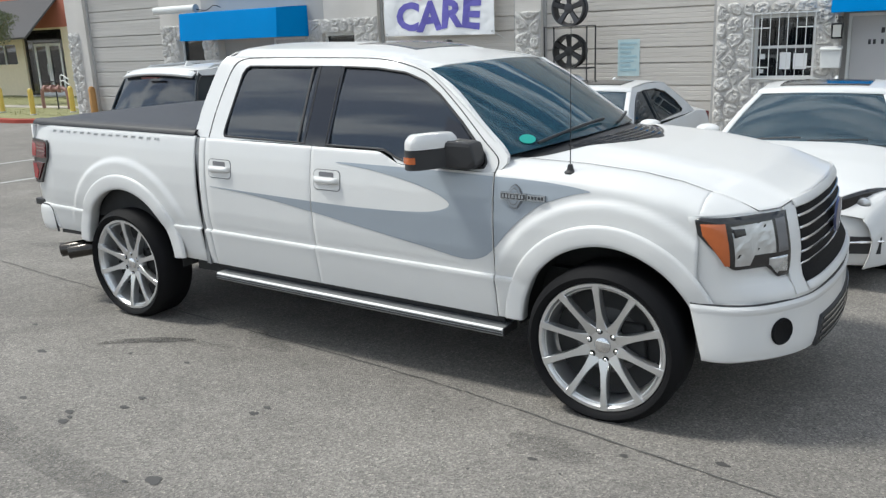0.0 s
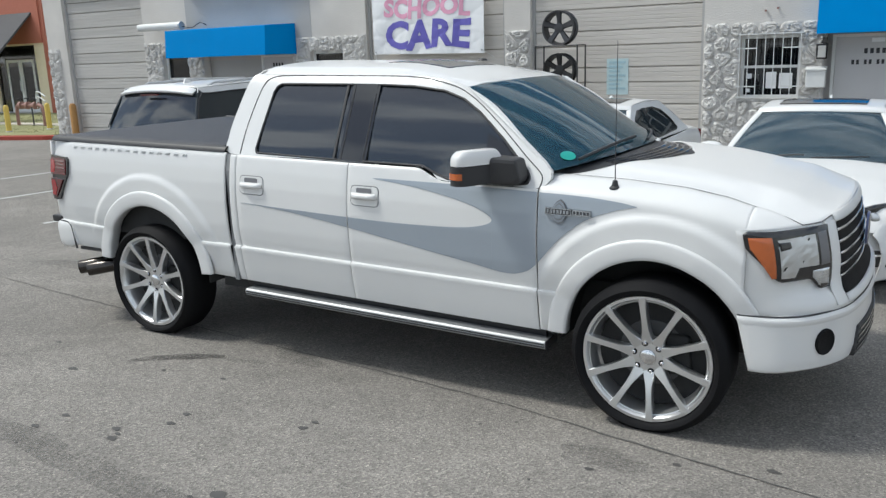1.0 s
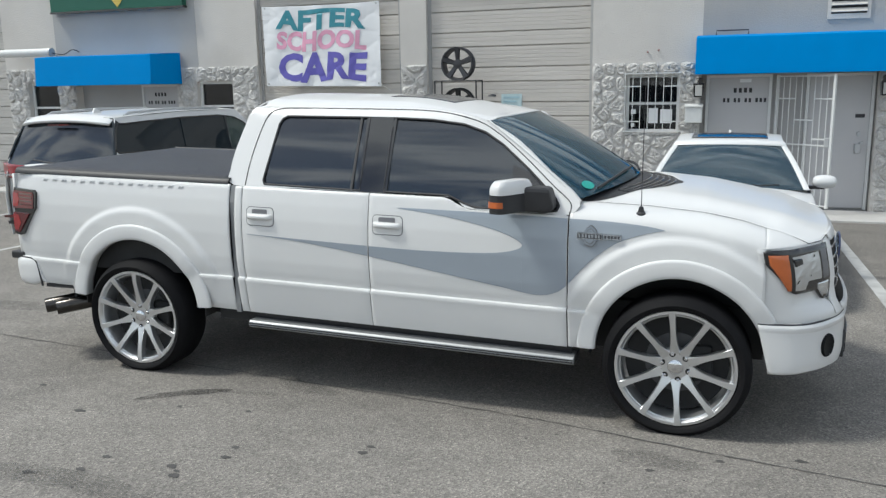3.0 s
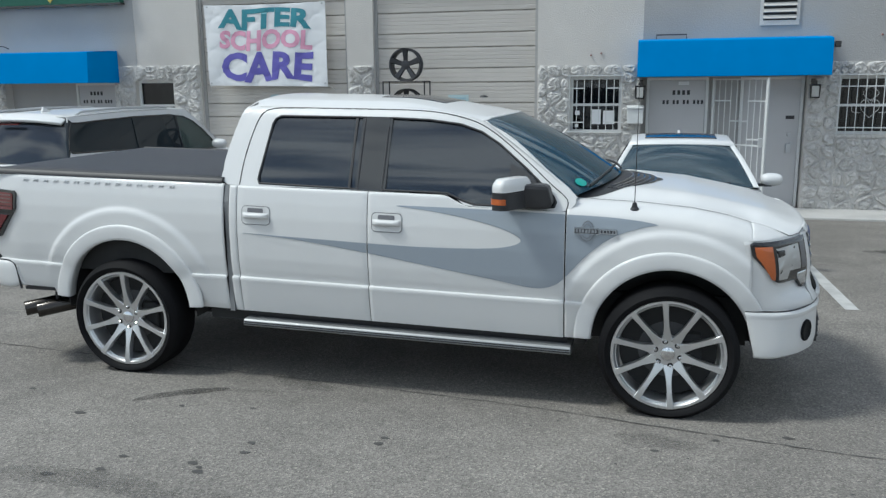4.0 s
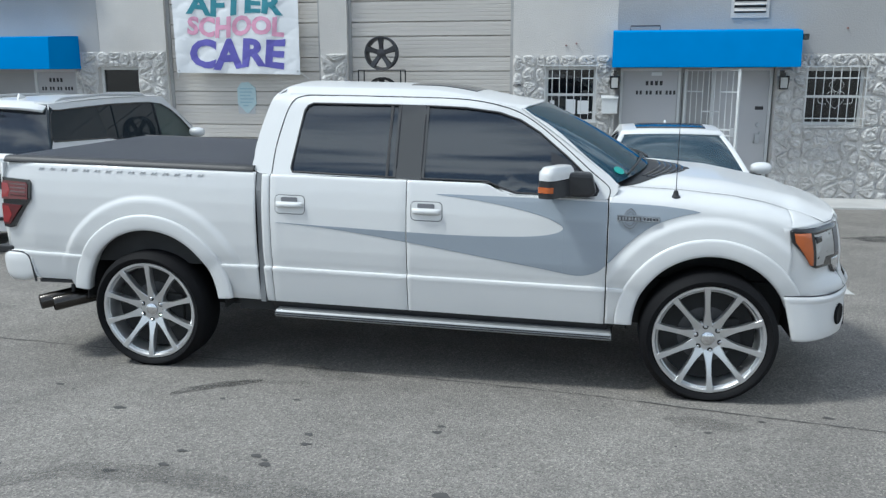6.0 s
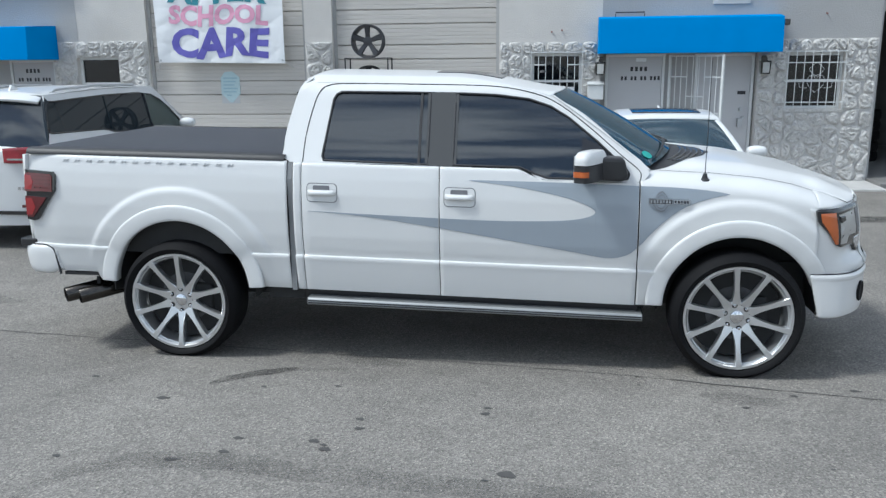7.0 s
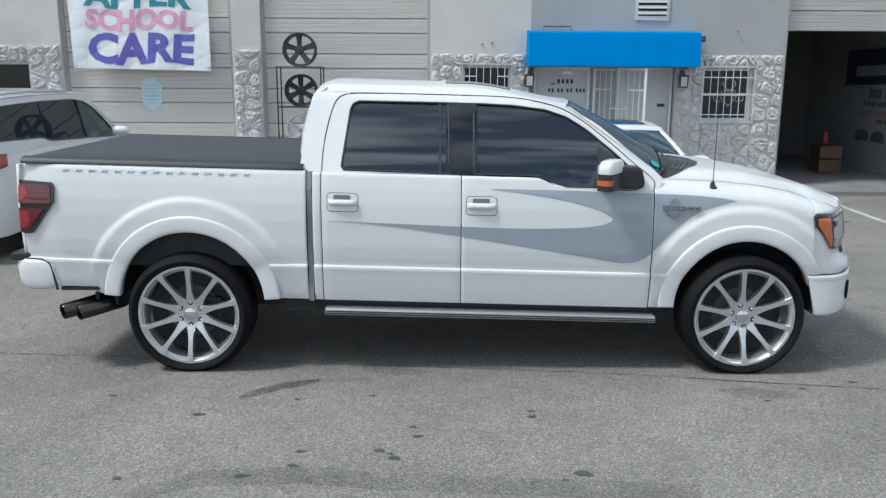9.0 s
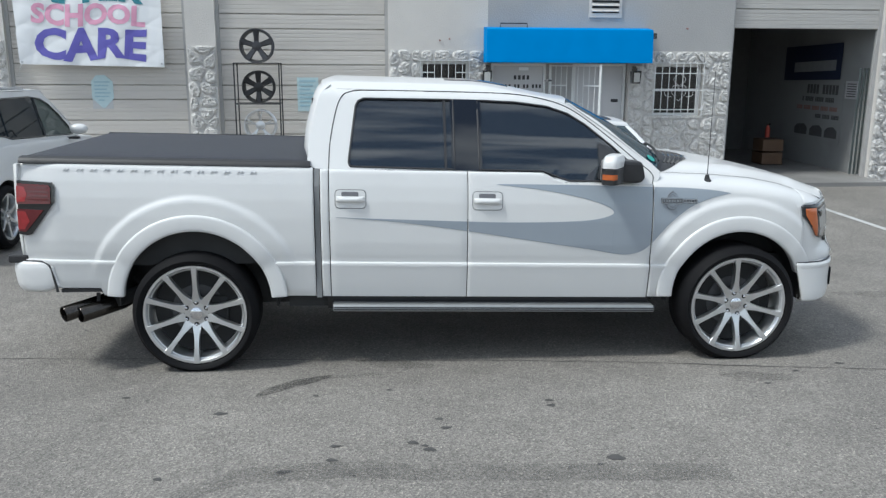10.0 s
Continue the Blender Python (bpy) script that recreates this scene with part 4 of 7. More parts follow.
for hl in both("headlight", lamp_patch(LA, LB, lamp_lo, lambda u: 1.215 + 0.008 * u - 0.012 * smoothstep(0.05, 0.0, u), 0.009, 50, 8), GLOSSB, "black-framed headlamp with amber side lens", smooth=True, thick=0.02):
    flip = 1 if hl.name == "headlight" else -1
    cut = random.Random(17)
    for nm, a, b, lo, hi, m in (("amber_lens", 0.045, 0.265, lambda u: 1.135 - 0.140 * min(1, u / 0.80), lambda u: 1.188 + 0.002 * u, AMBER),
                                ("reflector", 0.315, 0.80, lambda u: 0.992 + 0.045 * smoothstep(0.35, 0.45, u), lambda u: 1.176 + 0.012 * u, REFLECT),
                                ("inner_housing", 0.835, 0.965, lambda u: 1.035 + 0.004 * u, lambda u: 1.192 + 0.004 * u, RIMD),
                                ("lower_lens", 0.715, 0.955, lambda u: 0.980 - 0.045 * smoothstep(0.0, 0.5, u), lambda u: 1.014 + 0.004 * u, LENS)):
        b0 = lamp_patch(LA + (LB - LA) * a, LA + (LB - LA) * b, lo, hi, 0.016, *((9, 7) if nm == "reflector" else (16, 6)))()
        if nm == "reflector":
            for v in b0.verts:
                v.co += Vector((cut.uniform(-1, 1), cut.uniform(-1, 1), cut.uniform(-0.3, 0.3))) * 0.0011
        if flip < 0:
            for v in b0.verts:
                v.co.y = 2 * MID - v.co.y
        part(nm, b0, m, hl, {"amber_lens": "amber indicator lens", "reflector": "bright faceted reflector", "inner_housing": "grey lamp housing"}.get(nm, ""), smooth=nm != "reflector", thick=0.008)
    b0 = lamp_patch(LA + (LB - LA) * 0.33, LA + (LB - LA) * 0.45, lambda u: 1.125 + 0.01 * u, lambda u: 1.165, 0.023, 8, 4)()
    if flip < 0:
        for v in b0.verts:
            v.co.y = 2 * MID - v.co.y
    part("bulb_shield", b0, GLOSSB, hl, smooth=True, thick=0.006)

# rear end
tl = [(-1.068, 1.300), (-0.850, 1.293), (-0.832, 1.272), (-0.838, 1.165), (-0.995, 0.958), (-1.03, 0.950), (-1.078, 0.958)]
for lamp in both("tail_light", lambda: prism(tl, lambda a, b: bp(a, side_y(a, b) - 0.026, b), lambda a, b: bp(a, side_y(a, b) + 0.05, b)), GLOSSB, "smoked red tail lamp"):
    # the brighter red pieces paint the glow at the lamp's rear edge
    for nm, pts, m, d in (("lens", [(-1.074, 1.152), (-0.858, 1.160), (-0.853, 1.262), (-0.866, 1.277), (-1.066, 1.281)], REDL, 0.030),
                          ("lens", [(-1.076, 0.978), (-1.030, 0.974), (-0.905, 1.118), (-1.074, 1.120)], REDL, 0.030),
                          ("bulb", [(-1.074, 1.165), (-1.022, 1.168), (-1.005, 1.215), (-1.022, 1.262), (-1.070, 1.266)], REDB, 0.0325),
                          ("bulb", [(-1.076, 0.990), (-1.035, 0.990), (-1.000, 1.045), (-1.022, 1.106), (-1.074, 1.108)], REDB, 0.0325),
                          *[("rib", [(-1.000, z), (-0.868, z), (-0.868, z + 0.010), (-1.000, z + 0.010)], REDD, 0.0318) for z in (1.178, 1.204, 1.230, 1.256)]):
        b0 = prism(pts, lambda a, b: bp(a, side_y(a, b) - d, b), lambda a, b: bp(a, side_y(a, b), b))
        if lamp.name != "tail_light":
            for v in b0.verts:
                v.co.y = 2 * MID - v.co.y
        part(nm, b0, m, lamp)
part("tailgate", surf(6, 20, lambda u, v: bp(-1.068 - 0.012 * math.sin(math.pi * u), 0.06 + (2 * MID - 0.12) * v, 0.80 + 0.60 * u)), WHITE, truck, smooth=True, thick=0.03)
REAR = spline([(-0.89, 0.03), (-1.05, 0.035), (-1.135, 0.07), (-1.165, 0.16), (-1.18, 0.5), (-1.185, MID)], 8)
REAR = REAR + [Vector((p.x, 2 * MID - p.y)) for p in reversed(REAR[:-1])]
part("rear_bumper", surf(60, 10, lambda u, v: (lambda p: bp(p.x + 0.02 * (2 * v - 1) ** 4 + 0.02 * (1 - v), p.y + (0.012 * (2 * v - 1) ** 4) * (1 if p.y < MID else -1), 0.575 + 0.195 * v + 0.03 * smoothstep(-1.0, -0.9, p.x) * (1 - v)))(along(REAR, u))), WHITE, truck, "white painted rear bumper", smooth=True, thick=0.02)
part("step_pad", box(-1.175, -1.05, 0.05, 2 * MID - 0.05, 0.785, 0.838), BLACKP, truck, "black plastic bumper step pad", bevel=0.01)
both("bumper_seam", lambda: rod([bp(p.x, side_y(p.x, 0.75) - 0.004, p.y) for p in spline([(-1.06, 0.775), (-0.955, 0.774), (-0.912, 0.748), (-0.892, 0.68), (-0.874, 0.575)], 6)], 0.0085, 6), BLACKP, "dark gap beside the rear bumper")
both("valance", lambda: box(-0.86, -0.54, 0.045, 0.075, 0.585, 0.607), BLACKP, "black lower valance")

# tonneau and bed
part("bed_box", box(-1.04, 0.78, 0.09, 2 * MID - 0.09, 0.75, 1.36), DARK, truck)
both("bed_rail", lambda: surf(20, 6, lambda u, v: bp(-1.055 + 1.825 * u, 0.062 + 0.11 * v, 1.408 + 0.034 * math.sin(math.pi * min(1, v * 1.3)) ** 0.6)), BLACKP, "black bed rail cap", smooth=True, thick=0.012)
part("tonneau_cover", surf(30, 24, lambda u, v: bp(-1.045 + 1.79 * u, 0.115 + (2 * MID - 0.23) * v, 1.432 + 0.022 * (1 - (2 * v - 1) ** 4) * (1 - (2 * u - 1) ** 8) - 0.02 * (1 if v in (0, 1) else 0))), VINYL, truck, "black vinyl tonneau cover over the bed", smooth=True, thick=0.02)
both("cover_edge", lambda: surf(20, 4, lambda u, v: bp(-1.05 + 1.77 * u, 0.108 + 0.03 * v, 1.437 + 0.010 * math.sin(math.pi * v))), BLACKP, "black rail of the cover", smooth=True, thick=0.006)

# gap between cab and bed, sills, underbody, wheel wells
both("body_gap", lambda: surf(2, 8, lambda u, v: bp(0.793 + 0.033 * u, 0.045 + (0.03 if v > 0.9 else 0), 0.54 + 0.86 * v)), mat("grey_gap_strip", (0.22, 0.225, 0.23), 0.5), "dark grey gap between cab and bed", thick=0.02)
part("underbody", box(-0.40, 4.15, 0.30, 2 * MID - 0.30, 0.42, 0.72), DARK, truck)
part("floor_pan", box(0.60, 3.12, 0.12, 2 * MID - 0.12, 0.44, 0.62), DARK, truck)
part("engine_bay", box(3.0, 4.25, 0.36, 2 * MID - 0.36, 0.50, 1.06), DARK, truck)
for cx, cz, r in ARCH:
    both("wheel_well", lambda: surf(20, 3, lambda u, v: bp(cx + (r + 0.02) * math.cos(math.pi * (1.05 * u - 0.025)), 0.045 + 0.36 * v, cz + (r + 0.02) * math.sin(math.pi * (1.05 * u - 0.025)))), DARK, "black wheel well liner", smooth=True, thick=0.01)
both("well_back", lambda: box(-0.5, 0.55, 0.40, 0.42, 0.42, 1.05), DARK)
both("well_back", lambda: box(3.2, 4.2, 0.40, 0.42, 0.42, 1.05), DARK)
both("frame_rail", lambda: box(-0.62, 0.62, 0.36, 0.40, 0.80, 0.93), mat("grey_frame_steel", (0.07, 0.072, 0.078), 0.6, vary=0.25, scale=12), "grey chassis rail over the rear axle")
both("shock_absorber", lambda: rod([(0.16, 0.30, 0.42), (0.24, 0.33, 0.98)], 0.028, 10), mat("dusty_damper", (0.10, 0.10, 0.105), 0.5, vary=0.2), "grey shock absorber")
both("leaf_spring", lambda: rod(spline([(-0.62, 0.34, 0.66), (-0.30, 0.34, 0.52), (0.0, 0.34, 0.47), (0.30, 0.34, 0.52), (0.62, 0.34, 0.64)], 5), 0.022, 8), DARK)
both("sill", lambda: surf(30, 4, lambda u, v: bp(0.86 + 2.22 * u, 0.075 + 0.05 * v, 0.545 - 0.10 * v)), BLACKP, "black lower sill", smooth=True, thick=0.012)
for rb in both("running_board", lambda: prism([(0.010, 0.450), (0.006, 0.462), (0.008, 0.486), (0.020, 0.496), (0.175, 0.500), (0.175, 0.470), (0.150, 0.446)], lambda a, b: bp(0.90, a, b), lambda a, b: bp(3.105, a, b)), BOARD, "aluminium running board with dark groove strips", bevel=0.003):
    near = rb.name == "running_board"
    # dark strips laid on the outer edge stand for its shaded grooves
    for z0, z1 in ((0.461, 0.467), (0.476, 0.481)):
        y0, y1 = (0.001, 0.012) if near else (2 * MID - 0.012, 2 * MID - 0.001)
        part("grip_strip", prism([(y0, z0), (y1, z0), (y1, z1), (y0, z1)], lambda a, b: bp(0.905, a, b), lambda a, b: bp(3.10, a, b)), BLACKP, rb)
    for x in (0.893, 3.105):
        part("end_cap", prism([(0.012, 0.452), (0.012, 0.494), (0.170, 0.498), (0.170, 0.452)] if near else [(2 * MID - 0.012, 0.452), (2 * MID - 0.012, 0.494), (2 * MID - 0.170, 0.498), (2 * MID - 0.170, 0.452)], lambda a, b: bp(x, a, b), lambda a, b: bp(x + 0.007, a, b)), BLACKP, rb)
for x in (1.2, 2.0, 2.8):
    both("board_bracket", lambda: box(x, x + 0.05, 0.12, 0.32, 0.42, 0.455), DARK)

# exhaust: twin pipes out behind the near rear wheel
for ex_, ey_, ez_ in ((-0.845, 0.0, 0.448), (-0.742, 0.0, 0.442)):
    b0 = lathe([(0.06, 0.0), (0.06, 0.043), (0.004, 0.046), (0.0, 0.050), (0.004, 0.053), (0.30, 0.053), (0.36, 0.040), (0.42, 0.036)], 28, "x")
    ex = part("exhaust_tip", b0, TIPSTEEL, truck, "dark round exhaust tip", smooth=True)
    ex.matrix_local = Matrix.Translation((ex_, ey_, ez_)) @ pose(0, 0, 0, 0, -6, 44)
part("exhaust_pipe", rod([(-0.56, 0.16, 0.485), (-0.40, 0.26, 0.53), (-0.3, 0.42, 0.60)], 0.05, 12), DARK, truck, smooth=True)
part("pipe_hanger", box(-0.66, -0.64, 0.10, 0.12, 0.46, 0.56), DARK, truck)

# door handles
def rounded(x0, x1, z0, z1, r, n=5):
    """A rectangle with rounded corners, as an outline."""
    out = []
    for cx, cz, a in ((x1 - r, z0 + r, -90), (x1 - r, z1 - r, 0), (x0 + r, z1 - r, 90), (x0 + r, z0 + r, 180)):
        out += [(cx + r * math.cos(radians(a + 90 * k / n)), cz + r * math.sin(radians(a + 90 * k / n))) for k in range(n + 1)]
    return out


def plate(pts, d0, d1):
    return prism(pts, lambda a, b: bp(a, side_y(a, b) + d0, b), lambda a, b: bp(a, side_y(a, b) + d1, b))


for hx in (1.028, 1.933):
    hz = 1.213
    for k, base_ in enumerate(both("door_handle", lambda: plate(rounded(hx - 0.098, hx + 0.098, hz - 0.058, hz + 0.057, 0.026), -0.010, 0.01), WHITE, "white door handle in a rounded bezel", bevel=0.004)):
        def mk(b0):
            if k:
                for v in b0.verts:
                    v.co.y = 2 * MID - v.co.y
            return b0
        ring = [bp(a, side_y(a, b) - 0.0065, b) for a, b in rounded(hx - 0.1005, hx + 0.1005, hz - 0.0605, hz + 0.0595, 0.028)]
        # grey rod in place of the thin shadow round the bezel
        part("bezel_gap", mk(rod(ring + ring[:2], 0.0026, 5)), RIMD, base_)
        # a raised grey plate stands for the shade in the grip hollow
        part("recess", mk(plate(rounded(hx - 0.058, hx + 0.052, hz + 0.012, hz + 0.047, 0.008), -0.0125, -0.008)), RIMD, base_, "grey plate for the shade in the grip hollow")
        part("grip", mk(surf(14, 8, lambda u, v: bp(hx - 0.090 + 0.180 * u, side_y(hx, hz) - 0.014 - 0.024 * min(1, 5 * u, 5 * (1 - u)) ** 0.5 * math.sin(math.pi * min(1, 0.12 + 0.88 * v)) ** 0.4, hz - 0.014 + 0.029 * v))), WHITE, base_, smooth=True, thick=0.010)

# mirrors
for flip in (False, True):
    def my(b0, swept=False):
        """Sweeps the head's outer end back, and mirrors it for the far side."""
        if swept:
            bmesh.ops.rotate(b0, verts=b0.verts, cent=(2.748, -0.072, 0), matrix=Matrix.Rotation(radians(-28), 3, "Z"))
        if flip:
            for v in b0.verts:
                v.co.y = 2 * MID - v.co.y
        return b0
    def shell(z0, z1, grow, dome=0.0):
        """A rounded-box shell, closed at the top and the bottom."""
        def f(u, v):
            t = 2 * math.pi * u
            c, q = math.cos(t), math.sin(t)
            e = 0.55
            k = grow * (1 - dome * max(0, (v - 0.25) / 0.75) ** 2.6)
            if v in (0, 1):
                k = 0.0
            return (2.748 + 0.058 * k * math.copysign(abs(c) ** e, c), -0.072 + 0.148 * k * math.copysign(abs(q) ** e, q), z0 + (z1 - z0) * min(1, max(0, (v - 0.04) / 0.92)))
        b0 = surf(32, 14, f)
        bmesh.ops.remove_doubles(b0, verts=b0.verts, dist=1e-5)
        return my(b0, True)
    cap = part("mirror", shell(1.402, 1.482, 1.0, 0.30), WHITE, truck, "white-capped black door mirror", smooth=True)
    part("housing", shell(1.296, 1.403, 1.02), BLACKP, cap, "black plastic mirror housing", smooth=True)
    part("arm", my(prism([(2.68, 1.300), (2.95, 1.285), (2.985, 1.315), (2.955, 1.43), (2.80, 1.44), (2.70, 1.402)], lambda a, b: (a, -0.075 + 0.22 * max(0, a - 2.75), b), lambda a, b: (a, 0.10, b))), BLACKP, cap, bevel=0.02)
    def wrap(u, v):
        t = radians(-116 + 72 * u)
        c, q = math.cos(t), math.sin(t)
        return (2.748 + 0.0615 * math.copysign(abs(c) ** 0.55, c), -0.072 + 0.1545 * math.copysign(abs(q) ** 0.55, q), 1.334 + 0.034 * v)
    part("indicator", my(surf(14, 2, wrap), True), AMBER, cap, "amber mirror indicator", thick=0.004)
    part("mirror_glass", my(box(2.686, 2.690, -0.175, 0.03, 1.325, 1.455), True), CHROME, cap)
    part("sail", my(on_side([(2.70, 1.352), (2.98, 1.352), (2.985, 1.395), (2.80, 1.56), (2.70, 1.60)], -0.006, 0.006)), GLOSSB, cap, "black sail panel")

# antenna, wipers, sticker
ant = part("antenna", rod([(3.458, 0.108, 1.285), (3.462, 0.108, 2.02)], 0.0030, 6, taper=0.5), BLACKP, truck, "thin black whip antenna")
part("antenna_base", lathe([(0.0, 0.034), (0.008, 0.032), (0.018, 0.018), (0.045, 0.012), (0.05, 0.0)], 16, "z", at=(3.458, 0.108, 1.278)), BLACKP, ant, smooth=True)
for v0, v1 in ((0.10, 0.46), (0.52, 0.88)):
    part("wiper", rod([(lambda p: (p[0] + 0.01, p[1], p[2] + 0.02))(screen_f(0.015 + 0.06 * k / 6 * (2 - k / 6), v0 + (v1 - v0) * k / 6)) for k in range(7)], 0.009, 6), BLACKP, truck, "black wiper arm")
part("sticker", surf(3, 20, lambda u, v: (lambda p: (p[0] + 0.006, p[1], p[2] + 0.008))(screen_f(0.085 + 0.042 * u * math.sin(2 * math.pi * v), 0.088 + 0.026 * u * math.cos(2 * math.pi * v)))), TEALSTK, truck, "round teal sticker on the windscreen", thick=0.001)
part("roof_marker", lathe([(0.0, 0.03), (0.012, 0.022), (0.016, 0.0)], 12, "z", at=(2.44, 0.62, 1.935)), BLACKP, truck, smooth=True)

# side graphic: a swoosh over both doors and the fender
SW_TOP = spline([(0.925, 1.092), (1.20, 1.086), (1.50, 1.080), (1.82, 1.074), (2.15, 1.072), (2.50, 1.083), (2.70, 1.105), (2.79, 1.148), (2.70, 1.205), (2.50, 1.256), (2.25, 1.296), (1.99, 1.322), (2.25, 1.326), (2.6, 1.326), (3.0, 1.322), (3.30, 1.318), (3.50, 1.304), (3.60, 1.288)], 6)
SW_BOT = spline([(3.60, 1.286), (3.48, 1.256), (3.33, 1.195), (3.20, 1.092), (3.12, 1.005), (3.06, 0.935), (2.99, 0.880), (2.87, 0.856), (2.65, 0.888), (2.36, 0.930), (2.08, 0.970), (1.78, 1.012), (1.42, 1.056), (1.15, 1.079), (0.925, 1.090)], 6)
TIP = max(range(len(SW_TOP)), key=lambda i: SW_TOP[i].x if SW_TOP[i].y < 1.25 else 0)
BACKI = min(range(TIP, len(SW_TOP)), key=lambda i: SW_TOP[i].x)
LOW_TOP = [(p.x, p.y) for p in SW_TOP[:TIP + 1]]
LOBE = sorted((p.x, p.y) for p in SW_TOP[TIP:BACKI + 1])
HIGH = [(p.x, p.y) for p in SW_TOP[BACKI:]]
LOW = sorted((p.x, p.y) for p in SW_BOT)
XT, XB, XE = SW_TOP[TIP].x, SW_TOP[BACKI].x, HIGH[-1][0]


def swoosh(x0, x1):
    """The stretch of the graphic on one panel, a thin skin that follows the panel's crown."""
    bm = bmesh.new()
    for lo, hi, a, b in ((LOW, LOW_TOP, 0.93, XT), (LOBE, HIGH, XB, XT), (LOW, HIGH, XT, XE)):
        a, b = max(a, x0), min(b, x1)
        if b - a < 0.005:
            continue

        def f(u, v):
            k = math.sin(u * math.pi / 2) if b == XT else u
            x = a + (b - a) * k
            z = lerp_tab(lo, x) + (lerp_tab(hi, x) - lerp_tab(lo, x)) * v
            return bp(x, side_y(x, z) - 0.0080, z)
        surf(60, 30, f, bm)
    bmesh.ops.remove_doubles(bm, verts=bm.verts, dist=1e-5)
    return bm


for x0, x1 in ((0.925, 1.796), (1.806, 3.054), (3.066, 3.60)):
    both("side_graphic", lambda: swoosh(x0, x1), SILVER, "blue-grey swoosh graphic", smooth=True, thick=0.001)

# badge on the fender and raised letters along the bed, as plain shapes
def bad(a, z):
    return 3.120 + (a - 3.115) * 0.66, 1.232 + (z - 1.228) * 0.82


SHIELD = [(3.115, 1.235), (3.16, 1.245), (3.19, 1.285), (3.225, 1.305), (3.26, 1.285), (3.285, 1.245), (3.315, 1.235), (3.285, 1.20), (3.25, 1.16), (3.22, 1.15), (3.18, 1.165), (3.15, 1.20)]


def plaque(pts, d):
    """A raised piece of the badge, d proud of the fender."""
    return prism([bad(*p) for p in pts], lambda a, b: bp(a, side_y(a, b) - d, b), lambda a, b: bp(a, side_y(a, b) - 0.004, b))


for b0 in both("fender_badge", lambda: plaque(SHIELD, 0.020), RIMD, "pewter shield-shaped badge with a lettered bar"):
    f = 0 if b0.name == "fender_badge" else 1
    inner = [(3.215 + (a - 3.215) * 0.72, 1.228 + (z - 1.228) * 0.72) for a, z in SHIELD]
    pieces = [([(3.215 + (a - 3.215) * 0.92, 1.228 + (z - 1.228) * 0.92) for a, z in SHIELD], 0.0225, BADGE), (inner, 0.0235, RIMD), ([(3.215 + (a - 3.215) * 0.88, 1.228 + (z - 1.228) * 0.88) for a, z in inner], 0.025, BADGE)]
    for a0, a1, z0, z1, d, m in ((3.105, 3.325, 1.207, 1.250, 0.0265, BADGEL), (3.112, 3.318, 1.213, 1.244, 0.0275, LETTER), (3.330, 3.485, 1.211, 1.247, 0.022, BADGEL), *[(3.120 + 0.028 * k, 3.137 + 0.028 * k + 0.003 * (k % 2), 1.218, 1.240, 0.0285, BADGEL) for k in range(7)], *[(3.342 + 0.028 * k, 3.357 + 0.028 * k + 0.004 * (k % 2), 1.220, 1.238, 0.0235, LETTER) for k in range(5)]):
        pieces.append(([(a0, z0), (a1, z0), (a1, z1), (a0, z1)], d, m))
    for pts, d, m in pieces:
        q = plaque(pts, d)
        if f:
            for v in q.verts:
                v.co.y = 2 * MID - v.co.y
        part("bar", q, m, b0)
for k in range(15):
    lx = -0.76 + 0.0832 * k
    def mark():
        """Two slanted strokes and a cross stroke, as one small italic sign."""
        b0 = bmesh.new()
        for x0, z0, x1, z1 in ((-0.018, 0.0, -0.002, 0.013), (0.004 + 0.004 * (k % 3), 0.0, 0.020, 0.013), (-0.010, 0.004 + 0.004 * (k % 2), 0.014, 0.006 + 0.004 * (k % 2))):
            w = 0.0032
            prism([(lx + x0 - w, 1.364 + z0), (lx + x0 + w, 1.364 + z0), (lx + x1 + w, 1.364 + z1 + 0.002), (lx + x1 - w, 1.364 + z1 + 0.002)], lambda a, b: bp(a, side_y(a, b) - 0.011, b), lambda a, b: bp(a, side_y(a, b) + 0.004, b), bm=b0)
        return b0
    both("raised_letter", mark, MARK, "small raised grey mark")

# cab interior
part("dashboard", box(2.72, 3.12, 0.20, 2 * MID - 0.20, 1.10, 1.36), SEATM, truck, bevel=0.05)
part("steering_wheel", rod([(2.60 - 0.07 * math.sin(t / 16 * 2 * math.pi), 1.48 + 0.19 * math.cos(t / 16 * 2 * math.pi), 1.32 + 0.17 * math.sin(t / 16 * 2 * math.pi)) for t in range(18)], 0.016, 8), BLACKP, truck, smooth=True)
for sx, sy in ((2.05, 0.35), (2.05, 1.20), (1.25, 0.35), (1.25, 1.20)):
    part("seat", box(sx, sx + 0.50, sy, sy + 0.52, 0.80, 1.05), SEATM, truck, bevel=0.05)
    part("seat_back", prism([(sx - 0.16, 1.66), (sx - 0.04, 1.68), (sx + 0.16, 1.00), (sx + 0.0, 0.98)], lambda a, b: (a, sy + 0.02, b), lambda a, b: (a, sy + 0.50, b)), SEATM, truck, bevel=0.05)
part("cab_floor", box(0.86, 3.0, 0.12, 2 * MID - 0.12, 0.60, 0.66), DARK, truck)


